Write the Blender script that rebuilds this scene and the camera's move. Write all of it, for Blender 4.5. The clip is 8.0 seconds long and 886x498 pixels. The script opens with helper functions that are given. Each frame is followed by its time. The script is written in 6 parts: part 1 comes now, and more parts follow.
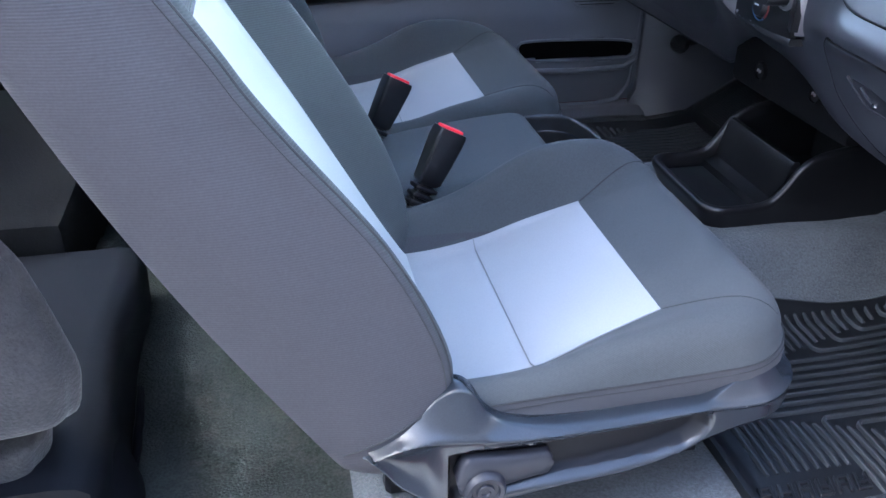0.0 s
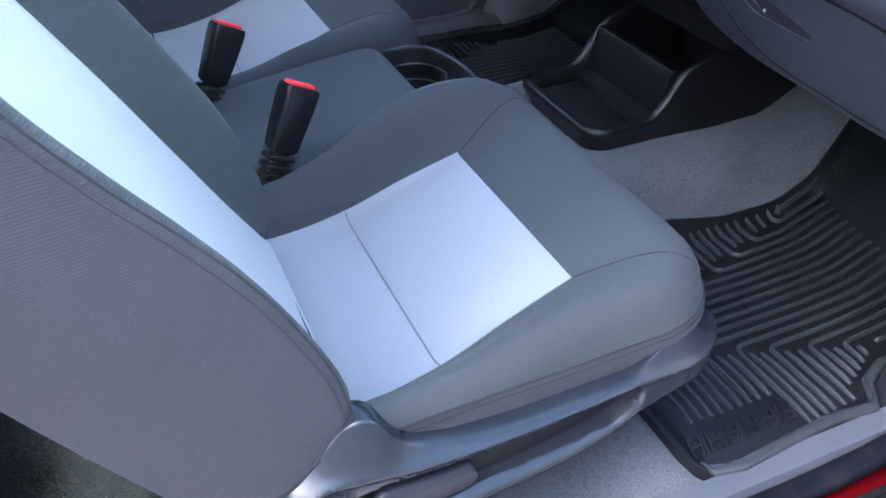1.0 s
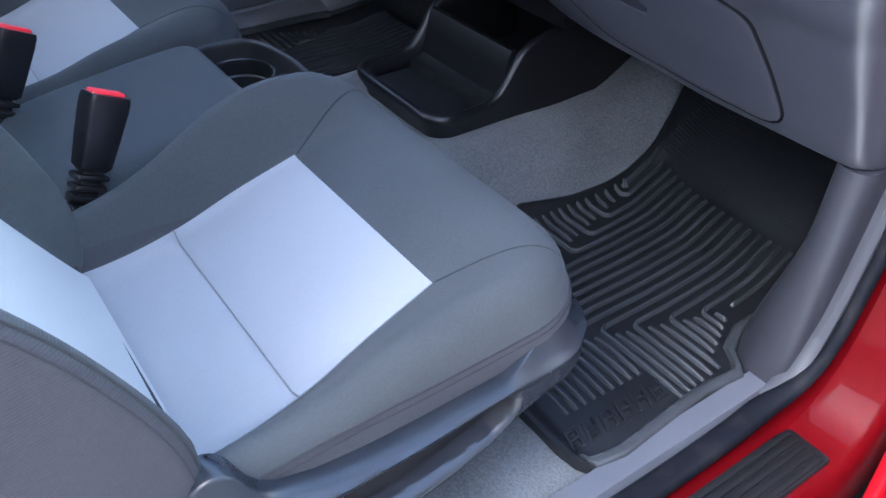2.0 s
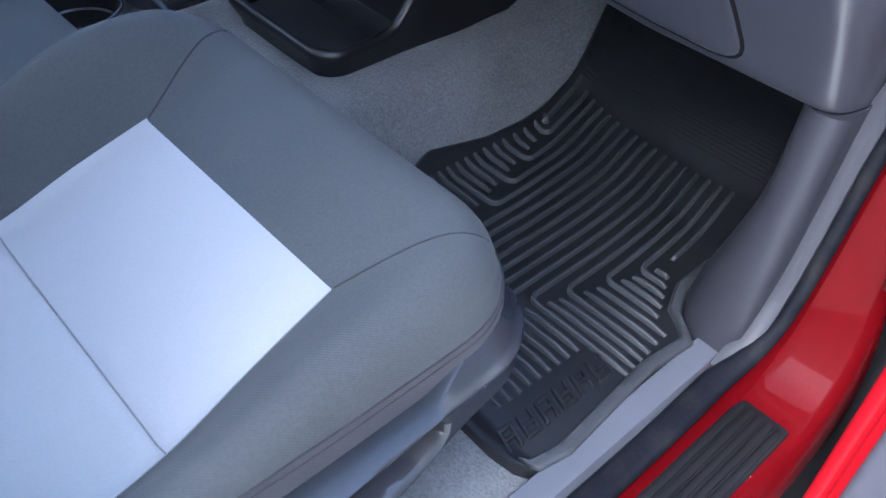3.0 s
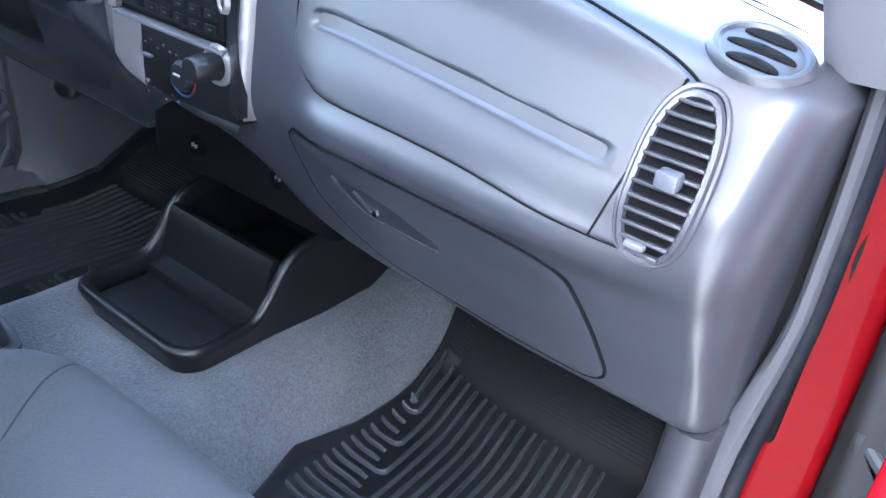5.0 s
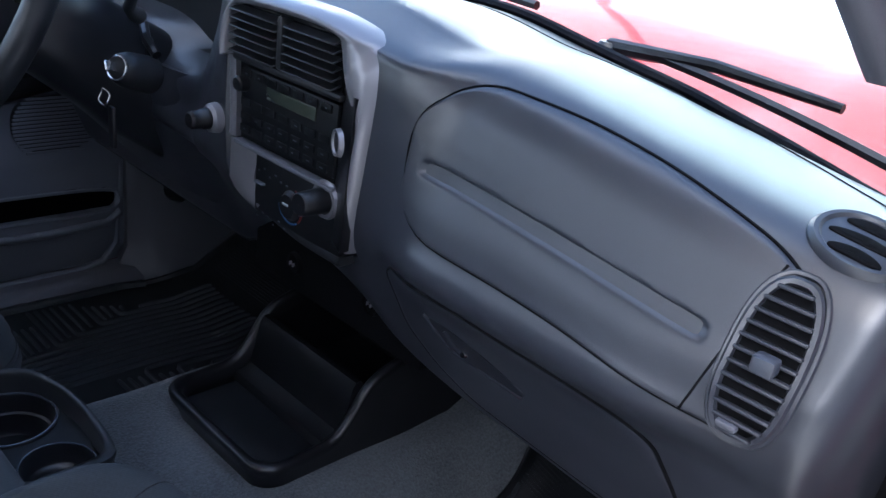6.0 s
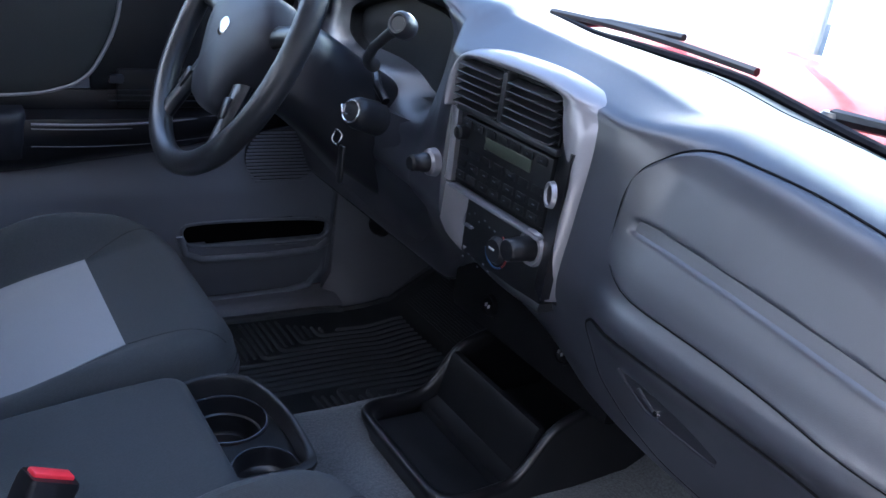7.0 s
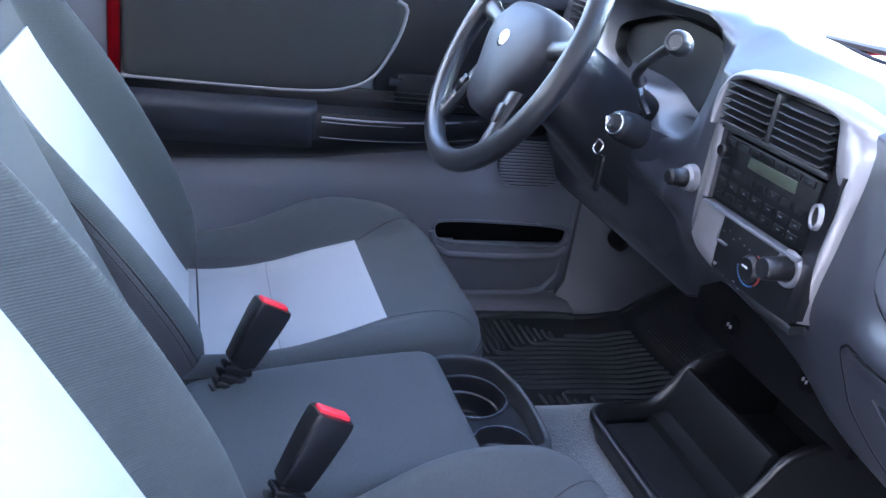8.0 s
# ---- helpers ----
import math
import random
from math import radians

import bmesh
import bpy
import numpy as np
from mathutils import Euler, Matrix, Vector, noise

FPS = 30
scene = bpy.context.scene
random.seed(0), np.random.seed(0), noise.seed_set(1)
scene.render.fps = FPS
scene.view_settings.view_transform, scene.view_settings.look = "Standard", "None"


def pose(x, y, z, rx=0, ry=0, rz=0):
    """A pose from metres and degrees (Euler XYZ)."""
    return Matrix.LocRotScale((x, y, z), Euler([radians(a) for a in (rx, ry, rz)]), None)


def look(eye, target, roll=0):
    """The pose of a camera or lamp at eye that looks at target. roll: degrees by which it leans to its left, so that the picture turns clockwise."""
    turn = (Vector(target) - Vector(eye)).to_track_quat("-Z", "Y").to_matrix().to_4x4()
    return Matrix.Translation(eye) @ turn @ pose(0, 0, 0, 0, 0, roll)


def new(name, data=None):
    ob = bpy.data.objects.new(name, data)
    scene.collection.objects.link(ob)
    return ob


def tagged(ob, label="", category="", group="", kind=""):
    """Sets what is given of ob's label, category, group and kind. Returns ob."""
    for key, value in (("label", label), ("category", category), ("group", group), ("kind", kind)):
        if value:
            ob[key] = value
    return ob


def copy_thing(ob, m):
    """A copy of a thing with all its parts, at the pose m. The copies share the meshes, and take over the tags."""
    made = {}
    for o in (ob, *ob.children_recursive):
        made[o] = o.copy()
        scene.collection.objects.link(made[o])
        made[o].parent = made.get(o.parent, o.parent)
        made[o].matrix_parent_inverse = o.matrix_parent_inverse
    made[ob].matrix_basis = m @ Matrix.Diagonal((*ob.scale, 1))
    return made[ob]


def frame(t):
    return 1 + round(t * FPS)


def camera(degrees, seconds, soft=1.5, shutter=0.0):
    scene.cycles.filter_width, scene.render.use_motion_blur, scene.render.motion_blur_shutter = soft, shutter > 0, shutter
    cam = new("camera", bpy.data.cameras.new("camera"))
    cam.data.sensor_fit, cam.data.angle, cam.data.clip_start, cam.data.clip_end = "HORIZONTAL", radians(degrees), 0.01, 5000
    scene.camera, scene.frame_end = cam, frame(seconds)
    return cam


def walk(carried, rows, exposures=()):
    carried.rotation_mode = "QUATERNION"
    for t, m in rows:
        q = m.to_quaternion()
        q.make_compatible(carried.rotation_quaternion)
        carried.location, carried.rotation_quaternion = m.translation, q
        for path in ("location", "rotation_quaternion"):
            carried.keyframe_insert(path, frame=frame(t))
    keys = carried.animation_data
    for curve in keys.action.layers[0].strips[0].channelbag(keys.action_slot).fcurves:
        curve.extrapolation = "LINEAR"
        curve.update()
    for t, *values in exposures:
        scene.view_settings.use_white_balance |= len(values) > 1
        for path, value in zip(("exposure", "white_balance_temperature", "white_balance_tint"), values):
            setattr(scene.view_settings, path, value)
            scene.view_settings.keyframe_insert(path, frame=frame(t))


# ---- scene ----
cam = camera(55.6, 8.0)
PATH = [
    (0, (-0.388, -1.174, 0.749), (-0.025, 0.527, -0.239), 0.7),
    (0.5, (-0.363, -1.081, 0.75), (0.037, 0.521, -0.379), -1.2),
    (1, (-0.356, -1.014, 0.745), (0.271, 0.472, -0.436), -1.3),
    (1.5, (-0.352, -0.985, 0.738), (0.453, 0.405, -0.455), -0.8),
    (2, (-0.324, -0.953, 0.721), (0.6, 0.342, -0.491), 0.5),
    (2.2, (-0.307, -0.922, 0.712), (0.657, 0.323, -0.521), 1.3),
    (3.3, (-0.204, -0.796, 0.664), (0.838, 0.187, -0.732), 3.5),
    (3.5, (-0.195, -0.78, 0.667), (0.886, 0.172, -0.721), 3.8),
    (4, (-0.175, -0.76, 0.683), (1.018, 0.162, -0.631), 4.6),
    (4.5, (-0.17, -0.756, 0.714), (1.167, 0.201, -0.426), 5.8),
    (4.7, (-0.172, -0.757, 0.728), (1.213, 0.219, -0.334), 6.5),
    (5.8, (-0.177, -0.743, 0.791), (1.223, 0.422, -0.034), 7.9),
    (6, (-0.187, -0.737, 0.795), (1.176, 0.491, 0.0), 8.2),
    (6.5, (-0.209, -0.732, 0.801), (1.025, 0.65, 0.048), 8.6),
    (7, (-0.23, -0.741, 0.804), (0.829, 0.783, 0.056), 8.6),
    (7.5, (-0.255, -0.759, 0.804), (0.595, 0.886, 0.047), 8.5),
    (8, (-0.297, -0.783, 0.8), (0.301, 0.96, 0.022), 8.8),
]
from mathutils.bvhtree import BVHTree
# seconds, stops, kelvin, tint
EXPOSURES = [(0.0, 3.52, 5300, 9), (1.0, 3.46, 5330, 9), (2.2, 3.42, 5360, 9), (3.5, 3.4, 5320, 8), (4.0, 3.85, 5300, 7), (4.7, 4.5, 5350, 7), (5.8, 2.55, 5400, 9), (6.0, 2.15, 5350, 9), (6.5, 1.8, 5400, 9), (7.0, 2.7, 5400, 11), (7.5, 3.7, 5450, 14), (8.0, 3.97, 5350, 13)]
walk(cam, [(t, look(eye, target, roll)) for t, eye, target, roll in PATH], EXPOSURES)

# ---- light: sun from behind the truck, the cab in open shade ----
world = bpy.data.worlds.new("sky")
scene.world = world
world.use_nodes = True
wn = world.node_tree.nodes
wl = world.node_tree.links
sky = wn.new("ShaderNodeTexSky")
sky.sky_type = "NISHITA"
sky.sun_disc = False
sky.sun_elevation = radians(48.5)
sky.sun_rotation = radians(270)
sky.air_density, sky.dust_density = 1.0, 4.5
wn["Background"].inputs["Strength"].default_value = 0.15
wl.new(sky.outputs["Color"], wn["Background"].inputs["Color"])

sun = new("sun", bpy.data.lights.new("sun", "SUN"))
sun.data.energy, sun.data.angle, sun.data.color = 4.0, radians(0.6), (1.0, 0.96, 0.90)
sun.matrix_world = look((-5.3, 0.3, 6), (0, 0, 0))


# ---- materials ----
def node_material(name):
    m = bpy.data.materials.new(name)
    m.use_nodes = True
    return m, m.node_tree.nodes, m.node_tree.links, m.node_tree.nodes["Principled BSDF"]


def surface(name, color, rough=0.5, metal=0.0, coat=0.0, spec=0.5, var=0.12, scale=6.0, grain=300.0, bump=0.15, dist=0.001, rib=0.0, rib_axis="X", dirt=0.0, fuzz=0.0, weave=0.03):
    """A worn surface: large soft stains, fine grain, grain bump, and where rib > 0 a woven rib of that pitch in metres."""
    m, n, l, b = node_material(name)
    b.inputs["Roughness"].default_value, b.inputs["Metallic"].default_value = rough, metal
    b.inputs["Coat Weight"].default_value, b.inputs["Coat Roughness"].default_value = coat, 0.04
    b.inputs["Specular IOR Level"].default_value = spec
    b.inputs["Sheen Weight"].default_value = fuzz
    co = n.new("ShaderNodeTexCoord")
    big = n.new("ShaderNodeTexNoise")
    big.inputs["Scale"].default_value, big.inputs["Detail"].default_value = scale, 6.0
    fine = n.new("ShaderNodeTexNoise")
    fine.inputs["Scale"].default_value, fine.inputs["Detail"].default_value = grain, 3.0
    l.new(co.outputs["Object"], big.inputs["Vector"])
    l.new(co.outputs["Object"], fine.inputs["Vector"])
    mixed = n.new("ShaderNodeMath")
    mixed.operation = "ADD"
    l.new(big.outputs["Fac"], mixed.inputs[0])
    l.new(fine.outputs["Fac"], mixed.inputs[1])
    ramp = n.new("ShaderNodeMapRange")
    ramp.inputs["From Min"].default_value, ramp.inputs["From Max"].default_value = 0.65, 1.35
    ramp.inputs["To Min"].default_value, ramp.inputs["To Max"].default_value = 1 - var, 1 + var
    l.new(mixed.outputs[0], ramp.inputs["Value"])
    tint = n.new("ShaderNodeVectorMath")
    tint.operation = "SCALE"
    tint.inputs[0].default_value = color
    l.new(ramp.outputs["Result"], tint.inputs["Scale"])
    out = tint.outputs["Vector"]
    if dirt > 0:
        spots = n.new("ShaderNodeTexNoise")
        spots.inputs["Scale"].default_value, spots.inputs["Detail"].default_value, spots.inputs["Roughness"].default_value = scale * 2.3, 8.0, 0.7
        l.new(co.outputs["Object"], spots.inputs["Vector"])
        sr = n.new("ShaderNodeMapRange")
        sr.inputs["From Min"].default_value, sr.inputs["From Max"].default_value = 0.5, 0.75
        sr.inputs["To Max"].default_value = dirt
        l.new(spots.outputs["Fac"], sr.inputs["Value"])
        mx = n.new("ShaderNodeMix")
        mx.data_type = "RGBA"
        l.new(sr.outputs["Result"], mx.inputs["Factor"])
        l.new(out, mx.inputs["A"])
        mx.inputs["B"].default_value = (0.16, 0.14, 0.12, 1)
        out = mx.outputs["Result"]
    l.new(out, b.inputs["Base Color"])
    rr = n.new("ShaderNodeMapRange")
    rr.inputs["To Min"].default_value, rr.inputs["To Max"].default_value = max(0.03, rough - 0.08), min(1.0, rough + 0.08)
    l.new(big.outputs["Fac"], rr.inputs["Value"])
    l.new(rr.outputs["Result"], b.inputs["Roughness"])
    height = fine.outputs["Fac"]
    bp = n.new("ShaderNodeBump")
    bp.inputs["Strength"].default_value, bp.inputs["Distance"].default_value = bump, dist
    if rib > 0:
        wave = n.new("ShaderNodeTexWave")
        wave.bands_direction = rib_axis
        wave.inputs["Scale"].default_value = (0.628 if rib_axis == "DIAGONAL" else 0.314) / rib
        wave.inputs["Distortion"].default_value = 0.4
        wave.inputs["Detail"].default_value = 1.0
        l.new(co.outputs["Object"], wave.inputs["Vector"])
        add = n.new("ShaderNodeMath")
        add.operation = "MULTIPLY_ADD"
        add.inputs[1].default_value = 0.35
        l.new(fine.outputs["Fac"], add.inputs[0])
        l.new(wave.outputs["Fac"], add.inputs[2])
        height = add.outputs[0]
        dark = n.new("ShaderNodeMapRange")
        dark.inputs["To Min"].default_value, dark.inputs["To Max"].default_value = 1 - weave, 1 + weave
        l.new(wave.outputs["Fac"], dark.inputs["Value"])
        t2 = n.new("ShaderNodeVectorMath")
        t2.operation = "SCALE"
        l.new(out, t2.inputs[0])
        l.new(dark.outputs["Result"], t2.inputs["Scale"])
        l.new(t2.outputs["Vector"], b.inputs["Base Color"])
    l.new(height, bp.inputs["Height"])
    l.new(bp.outputs["Normal"], b.inputs["Normal"])
    return m


def glass_material(name, color=(0.95, 0.98, 0.97)):
    m, n, l, b = node_material(name)
    b.inputs["Base Color"].default_value = (*color, 1)
    b.inputs["Roughness"].default_value = 0.0
    b.inputs["Transmission Weight"].default_value = 1.0
    b.inputs["IOR"].default_value = 1.02
    return m


FABRIC = surface("dark_grey_seat_fabric", (0.056, 0.062, 0.067), 0.85, var=0.14, scale=5, grain=420, bump=0.25, dist=0.0006, rib=0.0030, rib_axis="DIAGONAL", spec=0.2, fuzz=0.05)
FABRIC_SIDE = surface("grey_ribbed_side_fabric", (0.050, 0.0487, 0.0565), 0.8, var=0.12, scale=5, grain=420, bump=0.30, dist=0.0006, rib=0.0024, rib_axis="Z", spec=0.2, fuzz=0.06, weave=0.07)
FABRIC_RIB = surface("dark_grey_corded_fabric", (0.048, 0.053, 0.058), 0.85, var=0.12, scale=5, grain=420, bump=0.3, dist=0.0007, rib=0.0024, rib_axis="Z", spec=0.2, fuzz=0.05, weave=0.12)
FABRIC_BAND = surface("grey_woven_band_fabric", (0.052, 0.053, 0.060), 0.82, var=0.12, scale=5, grain=420, bump=0.32, dist=0.0006, rib=0.0026, rib_axis="DIAGONAL", spec=0.2, fuzz=0.06, weave=0.10)
INSERT = surface("light_grey_seat_fabric", (0.300, 0.310, 0.330), 0.8, var=0.05, scale=7, grain=500, bump=0.12, dist=0.0004, rib=0.0022, rib_axis="DIAGONAL", spec=0.25, fuzz=0.1)
THREAD = surface("dark_thread", (0.022, 0.023, 0.026), 0.8, bump=0.3)
SEAMGREY = surface("grey_seam_thread", (0.17, 0.175, 0.19), 0.85, bump=0.3)
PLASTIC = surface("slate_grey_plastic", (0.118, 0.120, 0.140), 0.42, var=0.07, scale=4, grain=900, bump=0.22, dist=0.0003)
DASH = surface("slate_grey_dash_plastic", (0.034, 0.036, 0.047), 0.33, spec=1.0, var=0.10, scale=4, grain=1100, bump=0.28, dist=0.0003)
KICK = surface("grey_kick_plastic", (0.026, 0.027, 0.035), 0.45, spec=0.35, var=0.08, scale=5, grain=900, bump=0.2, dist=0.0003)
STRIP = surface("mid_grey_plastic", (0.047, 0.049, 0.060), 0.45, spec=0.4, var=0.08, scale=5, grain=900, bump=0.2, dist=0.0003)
TRIM = surface("light_grey_trim_plastic", (0.086, 0.092, 0.112), 0.36, var=0.10, scale=5, grain=900, bump=0.2, dist=0.0003, dirt=0.08)
# driver door plastic, coloured lighter to make up for weak light there
DOORTRIM = surface("lightened_blue_grey_door_plastic", (0.165, 0.176, 0.212), 0.45, var=0.08, scale=5, grain=900, bump=0.2, dist=0.0003)
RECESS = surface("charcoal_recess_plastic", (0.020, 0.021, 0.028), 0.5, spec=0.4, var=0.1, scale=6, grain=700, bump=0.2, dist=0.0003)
# shade at the back of the cab is put into this colour, with stains
SHADEDCARPET = surface("stained_carpet_with_shade", (0.031, 0.035, 0.033), 0.95, var=0.7, scale=9, grain=300, bump=0.8, dist=0.003, spec=0.1, dirt=0.15)
BONNETRED = surface("polished_red_car_paint", (0.15, 0.001, 0.003), 0.4, coat=0.26, spec=0.05, var=0.05, scale=3, grain=5, bump=0.25, dist=0.02)
VALANCE = surface("blue_grey_glossy_plastic", (0.046, 0.054, 0.070), 0.25, spec=1.0, var=0.1, scale=6, grain=700, bump=0.12, dist=0.0003)
DARKPLASTIC = surface("charcoal_plastic", (0.022, 0.023, 0.026), 0.38, spec=0.35, var=0.15, scale=6, grain=800, bump=0.25, dist=0.0003)
BLACK = surface("black_plastic", (0.009, 0.009, 0.011), 0.32, spec=0.5, var=0.2, scale=8, grain=700, bump=0.2, dist=0.0003)
SATINBLACK = surface("satin_black_plastic", (0.006, 0.0065, 0.008), 0.45, spec=0.3, var=0.2, scale=8, grain=700, bump=0.25, dist=0.0003)
# near-black for dark panels and joints, and for gaps and ducts lying in shade
BLACKMATT = surface("black_plastic_and_shaded_gaps", (0.004, 0.004, 0.005), 0.8, var=0.2, spec=0.1)
RUBBER = surface("black_rubber", (0.0078, 0.0090, 0.0115), 0.42, var=0.3, scale=9, grain=500, bump=0.35, dist=0.0005, dirt=0.03)
PADRUBBER = surface("matt_black_step_rubber", (0.0075, 0.008, 0.010), 0.62, spec=0.25, var=0.3, scale=9, grain=500, bump=0.35, dist=0.0005, dirt=0.04)
REDJAMB = surface("red_jamb_paint", (0.090, 0.0010, 0.0028), 0.5, coat=0.10, spec=0.03, var=0.08, scale=5, grain=60, bump=0.02, dist=0.0005)
# lighter grey for wear on lip and ribs, and for highlights on rib tops
RIB = surface("worn_and_highlit_grey_rubber", (0.033, 0.037, 0.042), 0.45, var=0.35, scale=14, grain=400, bump=0.3, dist=0.0005, dirt=0.04)
SEAL = surface("black_rubber_seal", (0.005, 0.006, 0.010), 0.65, spec=0.12, var=0.3, scale=9, grain=300, bump=0.3, dirt=0.10)
WHEELGREY = surface("dark_grey_wheel_vinyl", (0.020, 0.021, 0.025), 0.30, var=0.1, scale=6, grain=900, bump=0.25, dist=0.0003)
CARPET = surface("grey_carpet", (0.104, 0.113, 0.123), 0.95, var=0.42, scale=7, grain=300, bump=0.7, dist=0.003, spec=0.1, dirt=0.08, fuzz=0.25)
VELOUR = surface("grey_velour", (0.044, 0.042, 0.044), 0.9, var=0.4, scale=14, grain=260, bump=0.6, dist=0.002, spec=0.15, dirt=0.2, fuzz=0.4)
SILVER = surface("silver_painted_plastic", (0.29, 0.28, 0.30), 0.30, metal=0.45, var=0.04, scale=6, grain=1200, bump=0.06, dist=0.0002)
CHROME = surface("bright_metal", (0.75, 0.75, 0.76), 0.2, metal=1.0, var=0.06, bump=0.03)
RED = surface("red_car_paint", (0.105, 0.001, 0.003), 0.5, coat=0.12, spec=0.05, var=0.06, scale=3, grain=60, bump=0.015, dist=0.0005)
REDMATT = surface("dull_red_paint", (0.055, 0.003, 0.005), 0.5, coat=0.1, var=0.12, scale=6, dirt=0.1)
BUTTON = surface("red_buckle_button", (0.75, 0.03, 0.05), 0.35, var=0.04, bump=0.05)
PALE = surface("pale_print", (0.55, 0.56, 0.58), 0.5, var=0.03, bump=0.0)
BLUEPRINT = surface("blue_print", (0.02, 0.07, 0.17), 0.5, var=0.03, bump=0.0)
REDPRINT = surface("red_print", (0.18, 0.018, 0.012), 0.5, var=0.03, bump=0.0)
LCD = surface("dark_green_display", (0.05, 0.06, 0.045), 0.15, var=0.03, bump=0.0)
LINER = surface("black_moulded_liner", (0.0055, 0.0065, 0.010), 0.62, spec=0.25, var=0.25, scale=8, grain=500, bump=0.3, dist=0.0005)
PANELCLOTH = surface("charcoal_door_cloth", (0.032, 0.033, 0.034), 0.85, spec=0.2, var=0.1, scale=5, grain=500, bump=0.2, dist=0.0005, rib=0.0024, rib_axis="DIAGONAL")
UNSEENWALL = surface("grey_unseen_wall", (0.20, 0.195, 0.19), 0.9, var=0.2, scale=0.9, grain=30, bump=0.4, dist=0.006)
HEADLINER = surface("pale_grey_headliner", (0.70, 0.70, 0.71), 0.95, var=0.06, bump=0.5)
CONCRETE = surface("grey_concrete", (0.21, 0.207, 0.20), 0.85, var=0.2, scale=0.8, grain=40, bump=0.3, dist=0.004)


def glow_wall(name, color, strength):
    """A far wall that gives off its own light, to look sunlit and brighten the cab."""
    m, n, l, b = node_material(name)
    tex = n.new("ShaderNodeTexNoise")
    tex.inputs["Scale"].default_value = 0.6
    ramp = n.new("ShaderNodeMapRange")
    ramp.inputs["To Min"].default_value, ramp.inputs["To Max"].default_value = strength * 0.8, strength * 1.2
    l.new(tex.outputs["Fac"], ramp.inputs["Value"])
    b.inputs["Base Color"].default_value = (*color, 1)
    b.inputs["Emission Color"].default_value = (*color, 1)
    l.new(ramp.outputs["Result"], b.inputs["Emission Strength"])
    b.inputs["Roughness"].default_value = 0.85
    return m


WHITEGLOW = glow_wall("white_glowing_wall", (0.80, 0.80, 0.79), 0.24)
BLUEGLOW = glow_wall("pale_blue_glowing_wall", (0.56, 0.66, 0.70), 0.36)
GLASS = glass_material("clear_glass")
SCREENGLASS = glass_material("laminated_glass", (0.86, 0.89, 0.88))
TINTED = glass_material("tinted_glass", (0.62, 0.64, 0.64))
# rear trim made near black, the shade at the back put into its colour
REARTRIM = surface("grey_rear_trim_with_shade", (0.014, 0.014, 0.015), 0.9, var=0.2, scale=8, grain=300, bump=0.4, spec=0.15)


# ---- builders ----
def part(name, bm, material, parent=None, label="", smooth=38, second=None):
    """One mesh object out of a bmesh, under a thing or part."""
    bmesh.ops.recalc_face_normals(bm, faces=bm.faces)
    for f in bm.faces:
        f.smooth = smooth > 0
    lim = radians(max(smooth, 1))
    for e in bm.edges:
        if len(e.link_faces) == 2 and e.calc_face_angle(0) > lim:
            e.smooth = False
    me = bpy.data.meshes.new(name)
    bm.to_mesh(me)
    bm.free()
    me.materials.append(material)
    if second:
        me.materials.append(second[0])
        for p in me.polygons:
            p.material_index = 1 if second[1](p) else 0
    ob = new(name, me)
    if parent:
        ob.parent = parent
    if label:
        tagged(ob, label)
    return ob


def thing(name, label, category, group="", kind="", at=(0, 0, 0)):
    ob = new(name)
    ob.location = at
    ob.empty_display_size = 0.05
    return tagged(ob, label, category, group, kind)


def rbox(bm, cx, cy, cz, sx, sy, sz, r=0.004, seg=2, m=None):
    """A box with rounded edges, added to bm."""
    g = bmesh.ops.create_cube(bm, size=1.0)
    vs = g["verts"]
    bmesh.ops.scale(bm, vec=(sx, sy, sz), verts=vs)
    r = min(r, 0.49 * min(sx, sy, sz))
    if r > 0:
        es = list({e for v in vs for e in v.link_edges})
        g2 = bmesh.ops.bevel(bm, geom=es, offset=r, segments=seg, profile=0.5, affect="EDGES")
        vs = list({v for f in g2["faces"] for v in f.verts} | {v for v in vs if v.is_valid})
    bmesh.ops.translate(bm, vec=(cx, cy, cz), verts=vs)
    if m is not None:
        bmesh.ops.transform(bm, matrix=m, verts=vs)
    return vs


def box(name, c, s, material, parent=None, r=0.004, label="", m=None, seg=2):
    bm = bmesh.new()
    rbox(bm, *c, *s, r, seg, m)
    return part(name, bm, material, parent, label)


def rings(bm, rows, closed=True, cap=True):
    """Joins rows of points with quads."""
    made = [[bm.verts.new(p) for p in row] for row in rows]
    n = len(rows[0])
    for a, b in zip(made, made[1:]):
        for i in range(n if closed else n - 1):
            j = (i + 1) % n
            try:
                bm.faces.new((a[i], a[j], b[j], b[i]))
            except ValueError:
                pass
    if cap and closed:
        for row in (made[0], made[-1]):
            if len(set(row)) > 2:
                bm.faces.new(row)
    return made


